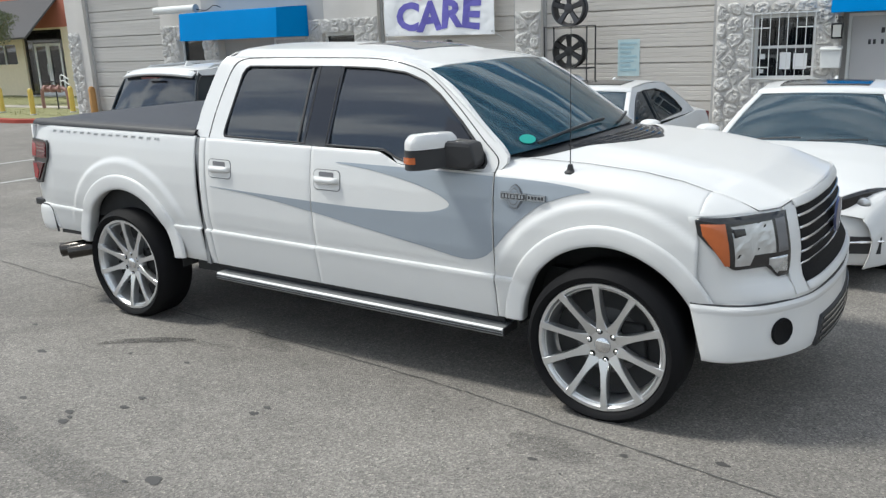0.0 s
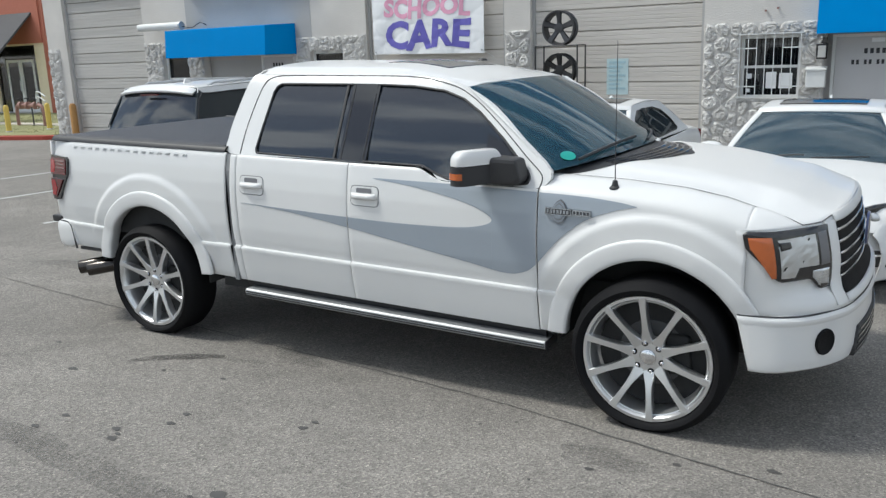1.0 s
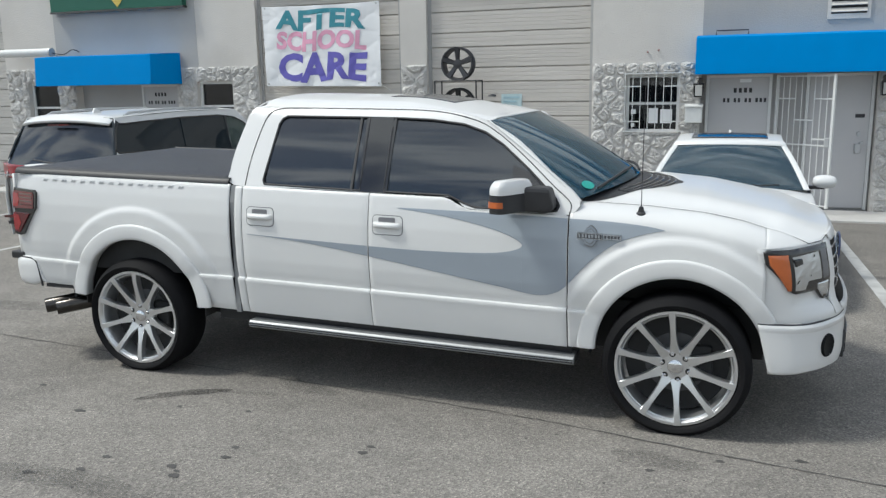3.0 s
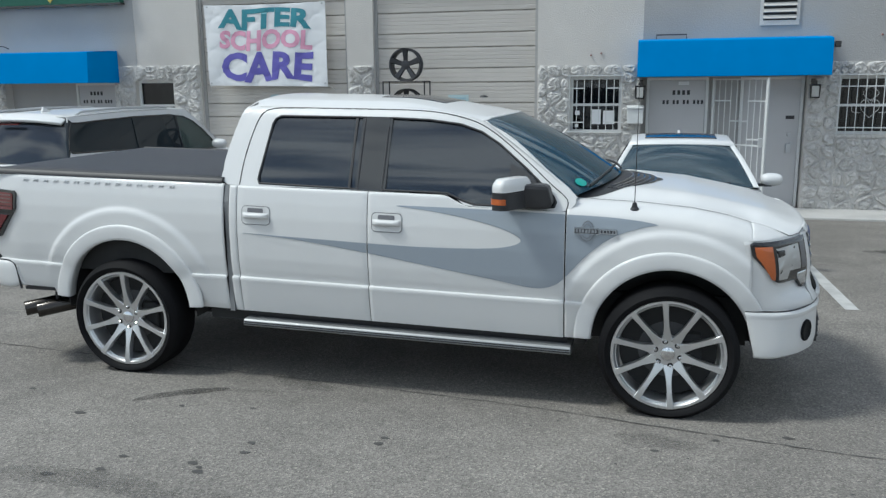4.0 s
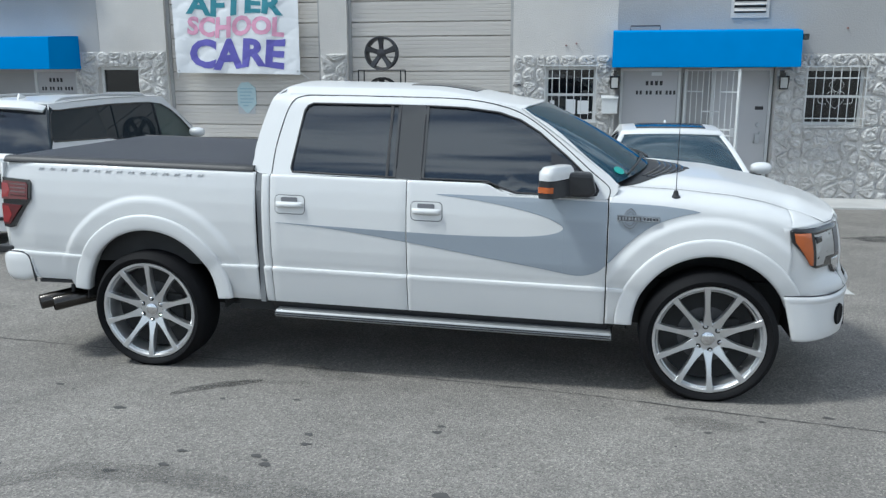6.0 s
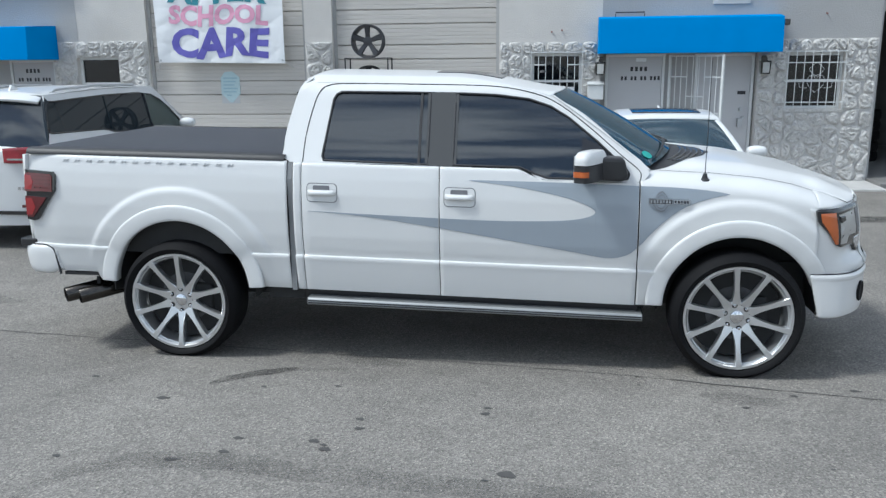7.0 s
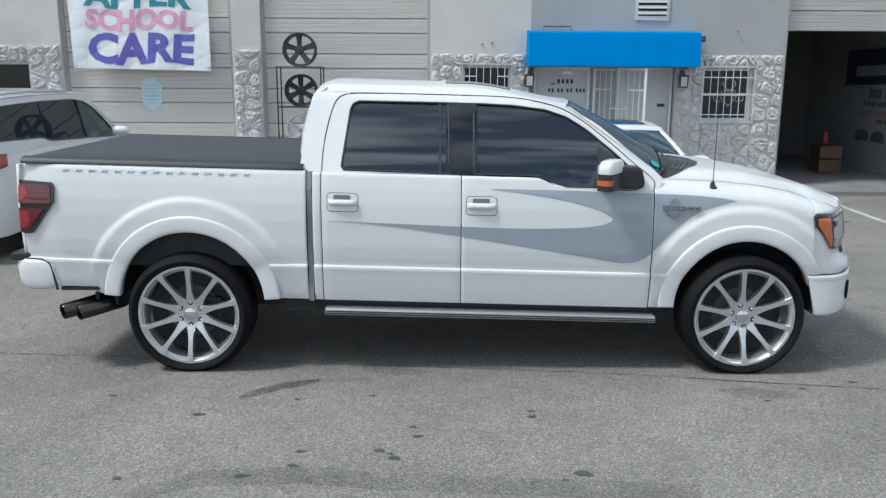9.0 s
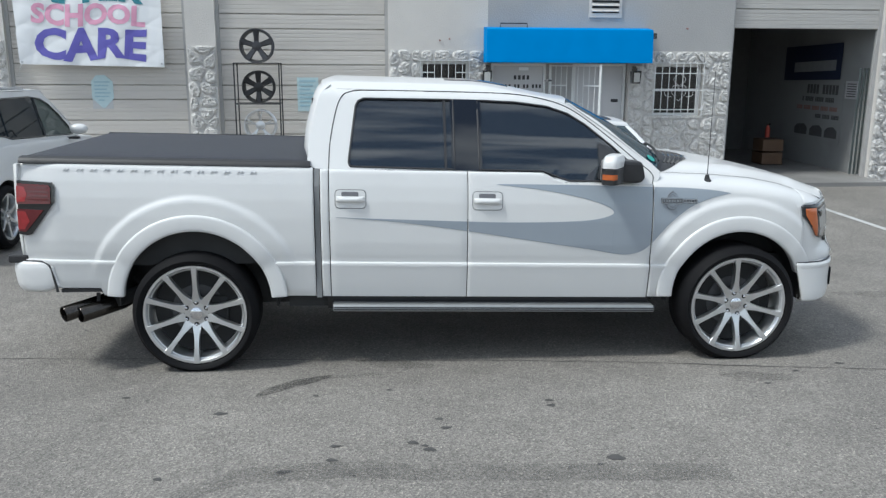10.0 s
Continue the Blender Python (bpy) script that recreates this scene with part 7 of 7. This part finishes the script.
for k in range(5):
    part("tyre", lathe([(0.21 * k, 0.20), (0.21 * k, 0.31), (0.21 * k + 0.05, 0.335), (0.21 * k + 0.15, 0.335), (0.21 * k + 0.20, 0.31), (0.21 * k + 0.20, 0.20)], 28, "z", closed=True), RUBBER, tl2, smooth=True)
sc = thing("strip_curtain", "folded green-grey plastic strip curtain at the jamb", "curtain")
for k in range(7):
    part("strip", surf(1, 6, lambda u, v: (10.79 + 0.028 * k + 0.05 * u, WALL + 0.26 + 0.04 * (k % 3) + 0.02 * u, -0.1 + 2.1 * v)), mat("strip_plastic", (0.12, 0.145, 0.14), 0.5, vary=0.35), sc, thick=0.004)


# ---- ground marks and far left ----
def lie(name, poly, material, label, category, h=0.004):
    """A thin mark that follows the lie of the lot."""
    bm = bmesh.new()
    top = [bm.verts.new((x, y, ground_z(y) + h)) for x, y in poly]
    bm.faces.new(top)
    ob = tagged(part(name, bm, material), label, category, kind="structure")
    return ob


def strip(name, x0, y0, x1, y1, w, material, label, category, n=12, wob=0.0, h=0.004):
    rnd = random.Random(hash((round(x0, 2), round(y0, 2))) % 1000)
    bm = bmesh.new()
    d = Vector((x1 - x0, y1 - y0)).normalized()
    nn = Vector((-d.y, d.x))
    rows = []
    for i in range(n + 1):
        t = i / n
        c = Vector((x0 + (x1 - x0) * t, y0 + (y1 - y0) * t)) + nn * wob * rnd.uniform(-1, 1)
        ww = w * (1 if not wob else rnd.uniform(0.35, 1.3))
        rows.append([bm.verts.new((p.x, p.y, ground_z(p.y) + h)) for p in (c - nn * ww / 2, c + nn * ww / 2)])
    for a, b in zip(rows, rows[1:]):
        bm.faces.new((a[0], a[1], b[1], b[0]))
    return tagged(part(name, bm, material), label, category, kind="structure")


strip("road_line", 5.30, 8.6, 5.38, 3.07, 0.125, LINEP, "worn white parking line", "line", 24)
strip("road_line", 8.40, 8.6, 7.92, 3.6, 0.10, LINEP, "worn white parking line", "line", 24)
strip("road_line", -5.05, 8.6, -5.21, 2.6, 0.10, LINEP, "worn white parking line", "line", 24)
strip("road_line", -8.2, 8.6, -8.0, 2.6, 0.10, LINEP, "worn white parking line", "line", 24)
strip("road_line", -10.8, 8.6, -10.6, 2.6, 0.10, LINEP, "worn white parking line", "line", 24)
for x0, y0, x1, y1 in ((-9.0, 1.22, -1.7, 0.39), (-1.7, 0.39, 0.9, 0.15), (0.9, 0.15, 1.9, 0.06), (1.9, 0.06, 2.9, -0.07), (2.9, -0.07, 4.45, -0.41), (4.45, -0.41, 9.5, -1.35)):
    strip("ground_joint", x0, y0, x1, y1, 0.012, CRACK, "thin dark crack along the asphalt", "crack", max(10, int(12 * (x1 - x0))), wob=0.007)
for x in (-12.2, -7.0):
    ws = thing("wheel_stop", "white painted concrete wheel stop", "wheel stop", "wheel stops", at=(x, 8.3, ground_z(8.3)))
    part("block", prism([(-0.09, 0), (0.09, 0), (0.06, 0.11), (-0.06, 0.11)], lambda a, b: (-0.9, a, b), lambda a, b: (0.9, a, b)), CONC, ws, bevel=0.012)


def blot(cx, cy, rx, ry, seed, material, turn=0.0):
    rnd = random.Random(seed)
    k = 22
    ph = [rnd.uniform(0, 6.28) for _ in range(4)]
    pts = []
    for i in range(k):
        a = 2 * math.pi * i / k
        r = 1 + 0.22 * math.sin(2 * a + ph[0]) + 0.16 * math.sin(3 * a + ph[1]) + 0.10 * math.sin(5 * a + ph[2])
        x, y = rx * r * math.cos(a), ry * r * math.sin(a)
        c, s = math.cos(turn), math.sin(turn)
        pts.append((cx + x * c - y * s, cy + x * s + y * c))
    lie("oil_stain", pts, material, "dark oil stain on the asphalt", "stain")


blot(0.66, -0.42, 0.24, 0.085, 3, STAIN, 0.80)
blot(1.02, -0.24, 0.26, 0.045, 4, SMUDGE, 0.12)
blot(1.30, 0.01, 0.24, 0.12, 8, SMUDGE, -0.4)
blot(3.63, -0.53, 0.22, 0.13, 9, SMUDGE, 0.1)
blot(-2.6, 1.2, 0.5, 0.16, 12, SMUDGE, 0.2)
blot(6.2, 1.6, 0.6, 0.2, 14, SMUDGE, -0.2)
blot(6.9, 6.4, 0.7, 0.22, 15, STAIN, 0.1)
# curved tyre bands
for off in (0.0, 0.085):
    pts = spline([(0.22, -2.25 + off), (0.33, -2.00 + off), (0.50, -1.85 + off), (0.73, -1.80 + off), (1.10, -1.80 + off), (1.47, -1.85 + off), (2.83, -1.96 + off)], 10)
    bm = bmesh.new()
    row = [[bm.verts.new((p.x, p.y + dy, ground_z(p.y + dy) + 0.004)) for dy in (-0.045, 0.045)] for p in pts]
    for a, b in zip(row, row[1:]):
        bm.faces.new((a[0], a[1], b[1], b[0]))
    tagged(part("tyre_mark", bm, SMUDGE), "faint curved tyre mark on the asphalt", "tyre mark", kind="structure")
rnd = random.Random(21)
bm = bmesh.new()
for _ in range(90):
    x, y = rnd.uniform(-3, 8), rnd.uniform(-2.8, 4.5)
    r = rnd.choice((0.004, 0.006, 0.006, 0.008, 0.011))
    n = 9
    ph = rnd.uniform(0, 6)
    bm.faces.new([bm.verts.new((x + r * 1.3 * (1 + 0.3 * math.sin(2 * a + ph)) * math.cos(a), y + r * (1 + 0.3 * math.sin(3 * a + ph)) * math.sin(a), ground_z(y) + 0.003)) for a in [2 * math.pi * k / n for k in range(n)]])
# the larger drips, where they lie
for x, y, r in ((-0.30, -0.62, 0.020), (0.31, -0.95, 0.028), (1.26, -0.61, 0.018), (1.52, -1.14, 0.022), (1.36, -1.46, 0.026), (1.44, -1.55, 0.028), (2.34, -1.72, 0.040), (3.62, -0.68, 0.018), (4.35, -0.24, 0.024), (2.19, -0.88, 0.020), (2.18, -0.97, 0.026), (0.96, -1.64, 0.022), (0.74, -1.75, 0.026), (0.97, -1.47, 0.020), (1.55, -1.27, 0.022), (0.17, -1.78, 0.020), (3.95, -0.41, 0.020), (1.42, -1.50, 0.016), (0.82, -0.68, 0.016)):
    ph = rnd.uniform(0, 6)
    bm.faces.new([bm.verts.new((x + r * 1.25 * (1 + 0.25 * math.sin(2 * a + ph)) * math.cos(a), y + r * 0.75 * (1 + 0.3 * math.sin(3 * a + ph)) * math.sin(a), ground_z(y) + 0.0035)) for a in [2 * math.pi * k / 11 for k in range(11)]])
tagged(part("gum_spots", bm, DRIP), "dark gum and oil drips on the asphalt", "spots", kind="stuff")

# neighbouring building beyond the left corner
NB = 20.0
nbw = [(-48, BASE), (-33.75, BASE), (-33.75, 2.96), (-30.6, 2.96), (-30.6, BASE), (-29.9, BASE), (-29.9, 3.04), (-48, 3.04)]
tagged(part("wall_neighbour", prism(nbw, lambda a, b: (a, NB, b), lambda a, b: (a, NB + 0.25, b), [[(-37.6, 1.42), (-34.4, 1.42), (-34.4, 2.35), (-37.6, 2.35)]]), CREAM), "cream stucco wall of the neighbouring shop", "wall", kind="structure")
tagged(part("wall_neighbour_upper", box(-48, -29.9, NB - 0.06, NB + 0.25, 3.04, 8.0), ORANGE), "orange stucco upper wall of the neighbouring shop", "wall", kind="structure")
tagged(part("wall_neighbour_side", box(-29.9, -29.7, NB, NB + 12, BASE, 8.0), ORANGE), "orange stucco side wall", "wall", kind="structure")
# dark sheet behind the shop glazing, coloured like the unlit inside
tagged(part("wall_neighbour_inner", box(-48, -29.9, NB + 2.0, NB + 2.1, BASE, 8.0), INDARK), "shop interior wall in a colour darkened for shade", "wall", kind="structure")
gd = thing("glass_door", "glazed double shop door in a pale frame", "door")
for x0, x1, z0, z1 in ((-33.75, -33.08, -0.05, 2.95), (-33.04, -31.99, -0.05, 2.34), (-31.96, -30.95, -0.05, 2.34), (-30.91, -30.6, -0.05, 2.95), (-33.04, -30.95, 2.40, 2.95)):
    part("leaf", prism([(x0, z0), (x1, z0), (x1, z1), (x0, z1)], lambda a, b: (a, NB + 0.10, b), lambda a, b: (a, NB + 0.17, b), [[(x0 + 0.12, z0 + 0.16), (x1 - 0.12, z0 + 0.16), (x1 - 0.12, z1 - 0.12), (x0 + 0.12, z1 - 0.12)]]), WPAINT if z1 < 2.5 else GLOSSB, gd, "pale metal frame")
    part("pane", box(x0 + 0.12, x1 - 0.12, NB + 0.13, NB + 0.14, z0 + 0.16, z1 - 0.12), PANE, gd)
for x in (-32.09, -31.86):
    part("handle", rod([(x, NB + 0.05, 0.9), (x, NB + 0.05, 1.4)], 0.02, 6), STEEL, gd)
part("threshold", box(-33.75, -30.6, NB - 0.4, NB + 0.2, BASE, -0.05), CONC, gd)
nw = tagged(new("window_5"), "dark shop window in the cream wall", "window", kind="structure")
part("pane", box(-37.6, -34.4, NB + 0.10, NB + 0.11, 1.42, 2.35), PANE, nw)
for x in (-37.6, -36.55, -35.5, -34.47):
    part("mullion", box(x, x + 0.07, NB + 0.04, NB + 0.10, 1.42, 2.35), WPAINT, nw)
aw = thing("grey_awning", "dark grey sloping awning on the neighbouring shop", "awning")
part("canvas", prism([(NB - 0.06, 4.38), (NB - 0.06, 4.28), (NB - 1.86, 2.54), (NB - 1.90, 2.62)], lambda a, b: (-46, a, b), lambda a, b: (-30.4, a, b)), GREYAWN, aw)
kb = [(-60, 11.3), (-20.6, 11.3), (-18.7, 11.8), (-17.4, 13.0), (-17.0, 15.5), (-17.0, 30), (-60, 30)]
tagged(part("kerb", prism(kb, lambda a, b: (a, b, BASE), lambda a, b: (a, b, -0.09)), REDK), "red painted kerb of the planted island", "kerb", kind="structure")
kin = [(-60, 11.6), (-20.7, 11.6), (-18.9, 12.1), (-17.7, 13.2), (-17.3, 15.6), (-17.3, 30), (-60, 30)]
tagged(part("lawn", prism(kin, lambda a, b: (a, b, BASE), lambda a, b: (a, b, -0.08)), mat("dry_lawn", (0.24, 0.24, 0.11), 0.95, vary=0.35, scale=3, bump=0.8, bscale=40)), "dry patchy lawn inside the kerb", "lawn", kind="structure")
tagged(part("path", box(-40, -17.4, 14.7, 15.4, -0.15, -0.06), TANB), "pale concrete path across the lawn", "path", kind="structure")
rnd = random.Random(11)
bm = bmesh.new()
for _ in range(4000):
    x, y = rnd.uniform(-34, -18.6), rnd.uniform(12.4, 19.0)
    h, a = rnd.uniform(0.015, 0.04), rnd.uniform(0, 6.28)
    dx, dy = 0.014 * math.cos(a), 0.014 * math.sin(a)
    vs = [bm.verts.new(p) for p in ((x - dx, y - dy, -0.08), (x + dx, y + dy, -0.08), (x + rnd.uniform(-0.05, 0.05), y + rnd.uniform(-0.05, 0.05), h - 0.08))]
    bm.faces.new(vs)
tagged(part("grass", bm, mat("grass_blades", (0.23, 0.23, 0.10), 0.9, vary=0.4, scale=8)), "short dry grass on the lawn", "grass", kind="stuff")
for x, y in ((-21.55, 12.55), (-20.9, 13.6), (-24.2, 13.03)):
    bo = thing("bollard", "yellow painted steel bollard on the lawn", "bollard", "yellow bollards", at=(x, y, -0.08))
    part("post", lathe([(0.0, 0.085), (0.80, 0.085), (0.85, 0.072), (0.88, 0.035), (0.885, 0.0)], 20, "z"), YELLOW, bo, smooth=True)
    part("collar", lathe([(0.0, 0.11), (0.03, 0.11), (0.04, 0.085)], 20, "z"), CONC, bo)
yp = thing("corner_post", "orange rust-stained pipe guard at the shutter jamb", "post", at=(-14.76, 10.15, -0.2))
part("post", lathe([(0.0, 0.09), (1.15, 0.09), (1.22, 0.05), (1.23, 0.0)], 16, "z"), mat("orange_post_paint", (0.42, 0.22, 0.07), 0.7, vary=0.25), yp, smooth=True)
bfp = thing("backflow_pipes", "red-brown water pipes with valves on the lawn", "pipework", at=(-23.35, 14.6, -0.08))
part("pipe", rod(spline([(-1.6, 0, 0.0), (-1.6, 0, 0.75), (-1.3, 0, 1.05), (0.2, 0, 1.05), (1.2, 0, 1.05), (1.5, 0, 0.75), (1.5, 0, 0.0)], 6), 0.095, 12), PIPE, bfp, smooth=True)
for x in (-1.0, -0.2, 0.7):
    v_ = part("valve", lathe([(-0.12, 0.20), (0.12, 0.20)], 14, "x", at=(x, 0, 1.05)), PIPE, bfp)
    part("handwheel", lathe([(1.40, 0.16), (1.44, 0.16)], 14, "z", at=(x, 0, 0)), LETTER, v_)
    part("stem", rod([(x, 0, 1.2), (x, 0, 1.42)], 0.03, 6), LETTER, v_)
part("prop", rod([(0.2, 0, 0.0), (0.2, 0, 0.95)], 0.04, 8), LETTER, bfp)
bfp.scale = (0.50, 0.7, 0.69)
for z in (1.35, 1.62):
    part("guard_pipe", rod(spline([(0.9, 0, 0.9), (0.9, 0, z), (1.2, 0, z + 0.12), (1.9, 0, z - 0.1)], 5), 0.035, 8), WPAINT, bfp, smooth=True)

# tree crown reaching in over the lawn
tr = thing("tree", "small clipped tree with dense olive leaves", "tree", at=(-28.08, 15.1, -0.08))
part("trunk", rod([(0, 0, -0.2), (0.05, 0, 1.2), (0.0, 0.05, 2.7)], 0.10, 10, taper=0.6), PIPE, tr, smooth=True)
for k in range(6):
    a = k * 1.05
    part("limb", rod([(0, 0.03, 2.0 + 0.08 * k), (0.45 * math.cos(a), 0.45 * math.sin(a), 2.8), (0.75 * math.cos(a), 0.75 * math.sin(a), 3.3)], 0.04, 6, taper=0.4), PIPE, tr)
bm = bmesh.new()
for _ in range(3200):
    d = Vector((rnd.gauss(0, 1), rnd.gauss(0, 1), rnd.gauss(0, 1))).normalized()
    lump = 1 + 0.16 * math.sin(5 * d.x + 2) * math.sin(4 * d.y) + 0.12 * math.sin(7 * d.z)
    p = Vector((0, 0, 3.2)) + Vector((d.x * 1.12, d.y * 1.12, d.z * 0.84)) * lump * rnd.uniform(0.72, 1.0)
    a, b = Vector((rnd.gauss(0, 1), rnd.gauss(0, 1), rnd.gauss(0, 1))).normalized(), d
    c = a.cross(b)
    vs = [bm.verts.new(p + q) for q in (a * 0.07, c * 0.03, -a * 0.07, -c * 0.03)]
    bm.faces.new(vs)
part("crown", bm, LEAF, tr, "dense olive-green crown")

# ---- stones of the facade, one by one ----
STONES = [  # x0, x1, z0, z1 of the clad stretches
    (-15.66, -15.20, BASE, 2.42), (-11.90, -11.31, BASE, 2.46), (-10.44, -9.95, BASE, 2.12), (-7.12, -6.77, BASE, 2.41), (-7.25, -7.12, BASE, 2.06), (-6.77, -5.90, 2.11, 2.41), (-5.90, -5.30, BASE, 2.41),
    (-6.77, -5.90, 0.6, 1.10), (-2.14, -1.63, BASE, 2.35), (1.50, 2.08, BASE, 2.295), (2.08, 2.99, 2.09, 2.295), (2.08, 2.99, BASE, 1.07), (2.99, 3.24, BASE, 2.295), (3.24, 3.32, BASE, 2.06),
    (6.06, 6.33, BASE, 2.06), (6.33, 6.54, BASE, 2.295), (6.54, 7.49, 2.06, 2.295), (6.54, 7.49, BASE, 1.04), (7.49, 8.02, BASE, 2.295), (11.04, 12.4, BASE, 2.30), (-11.31, -10.44, 2.14, 2.46)]


def clip_half(poly, n, d):
    """The part of a polygon with n . p <= d."""
    out = []
    for i, p in enumerate(poly):
        q = poly[(i + 1) % len(poly)]
        a, b = n.dot(p) - d, n.dot(q) - d
        if a <= 0:
            out.append(p)
        if (a < 0) != (b < 0) and a != b:
            out.append(p.lerp(q, a / (a - b)))
    return out


def stone_mesh(poly, rnd, y):
    """One hewn stone: a ragged rounded outline, sloping edges smeared with mortar and a craggy face."""
    c = sum(poly, Vector((0, 0))) / len(poly)
    bm = bmesh.new()
    lift = rnd.uniform(0.024, 0.040)
    tilt = Vector((rnd.uniform(-0.08, 0.08), rnd.uniform(-0.08, 0.08)))
    k = len(poly)
    n = 3 * k
    soft = [poly[i // 3].lerp(poly[(i // 3 + 1) % k], (i % 3) / 3) for i in range(n)]
    soft = [(soft[i - 1] + soft[i] + soft[(i + 1) % n]) / 3 for i in range(n)]
    rim = [rnd.uniform(0.90, 1.04) for _ in range(n)]
    off = Vector((rnd.uniform(0, 50), rnd.uniform(0, 50), 0))

    def crag(q):
        at = Vector((q.x * 16, q.y * 16, 0)) + off
        return 0.020 * (1 - 2.4 * abs(noise.noise(at))) + 0.014 * noise.noise(at * 2.1)
    rings = []
    for f, h in ((1.0, 0.0), (0.90, 0.45), (0.77, 0.88), (0.60, 1.0), (0.42, 1.0), (0.22, 1.0)):
        ring = []
        for i in range(n):
            q = c + (soft[i] - c) * f * (rim[i] if f > 0.5 else 0.94)
            d = lift * h + (crag(q) + tilt.dot(q - c)) * min(1, h * 1.2)
            ring.append(bm.verts.new((q.x, y - max(0.002 * (h > 0), d), q.y)))
        rings.append(ring)
    for a, b in zip(rings, rings[1:]):
        for i in range(n):
            bm.faces.new((a[i], a[(i + 1) % n], b[(i + 1) % n], b[i]))
    mid = bm.verts.new((c.x, y - lift - crag(c), c.y))
    for i in range(n):
        bm.faces.new((rings[-1][i], rings[-1][(i + 1) % n], mid))
    return bm


rnd = random.Random(5)
for x0, x1, z0, z1 in STONES:
    tagged(part("mortar_bed", box(x0, x1, WALL - 0.015, WALL - 0.001, z0, z1), MORTAR, wall))
    cell = 0.255
    sites = []
    tries = 0
    area = (x1 - x0) * (z1 - z0)
    while tries < 4000:
        p = Vector((rnd.uniform(x0 + 0.03, x1 - 0.03), rnd.uniform(z0 + 0.03, z1 - 0.03)))
        tries += 1
        if all(((p - q).x / 1.25) ** 2 + ((p - q).y) ** 2 > (cell * 0.74) ** 2 for q in sites):
            sites.append(p)
        if len(sites) > area / (cell * cell * 0.60):
            break
    for p in sites:
        poly = [Vector((x0, z0)), Vector((x1, z0)), Vector((x1, z1)), Vector((x0, z1))]
        for q in sites:
            if q is p or (q - p).length > 1.0:
                continue
            n = (q - p).normalized()
            poly = clip_half(poly, n, n.dot((p + q) / 2) - 0.002)
            if len(poly) < 3:
                break
        if len(poly) >= 3:
            c = sum(poly, Vector((0, 0))) / len(poly)
            if max((v - c).length for v in poly) > 0.05:
                part("stone", stone_mesh(poly, rnd, WALL - 0.014), STONE, wall)
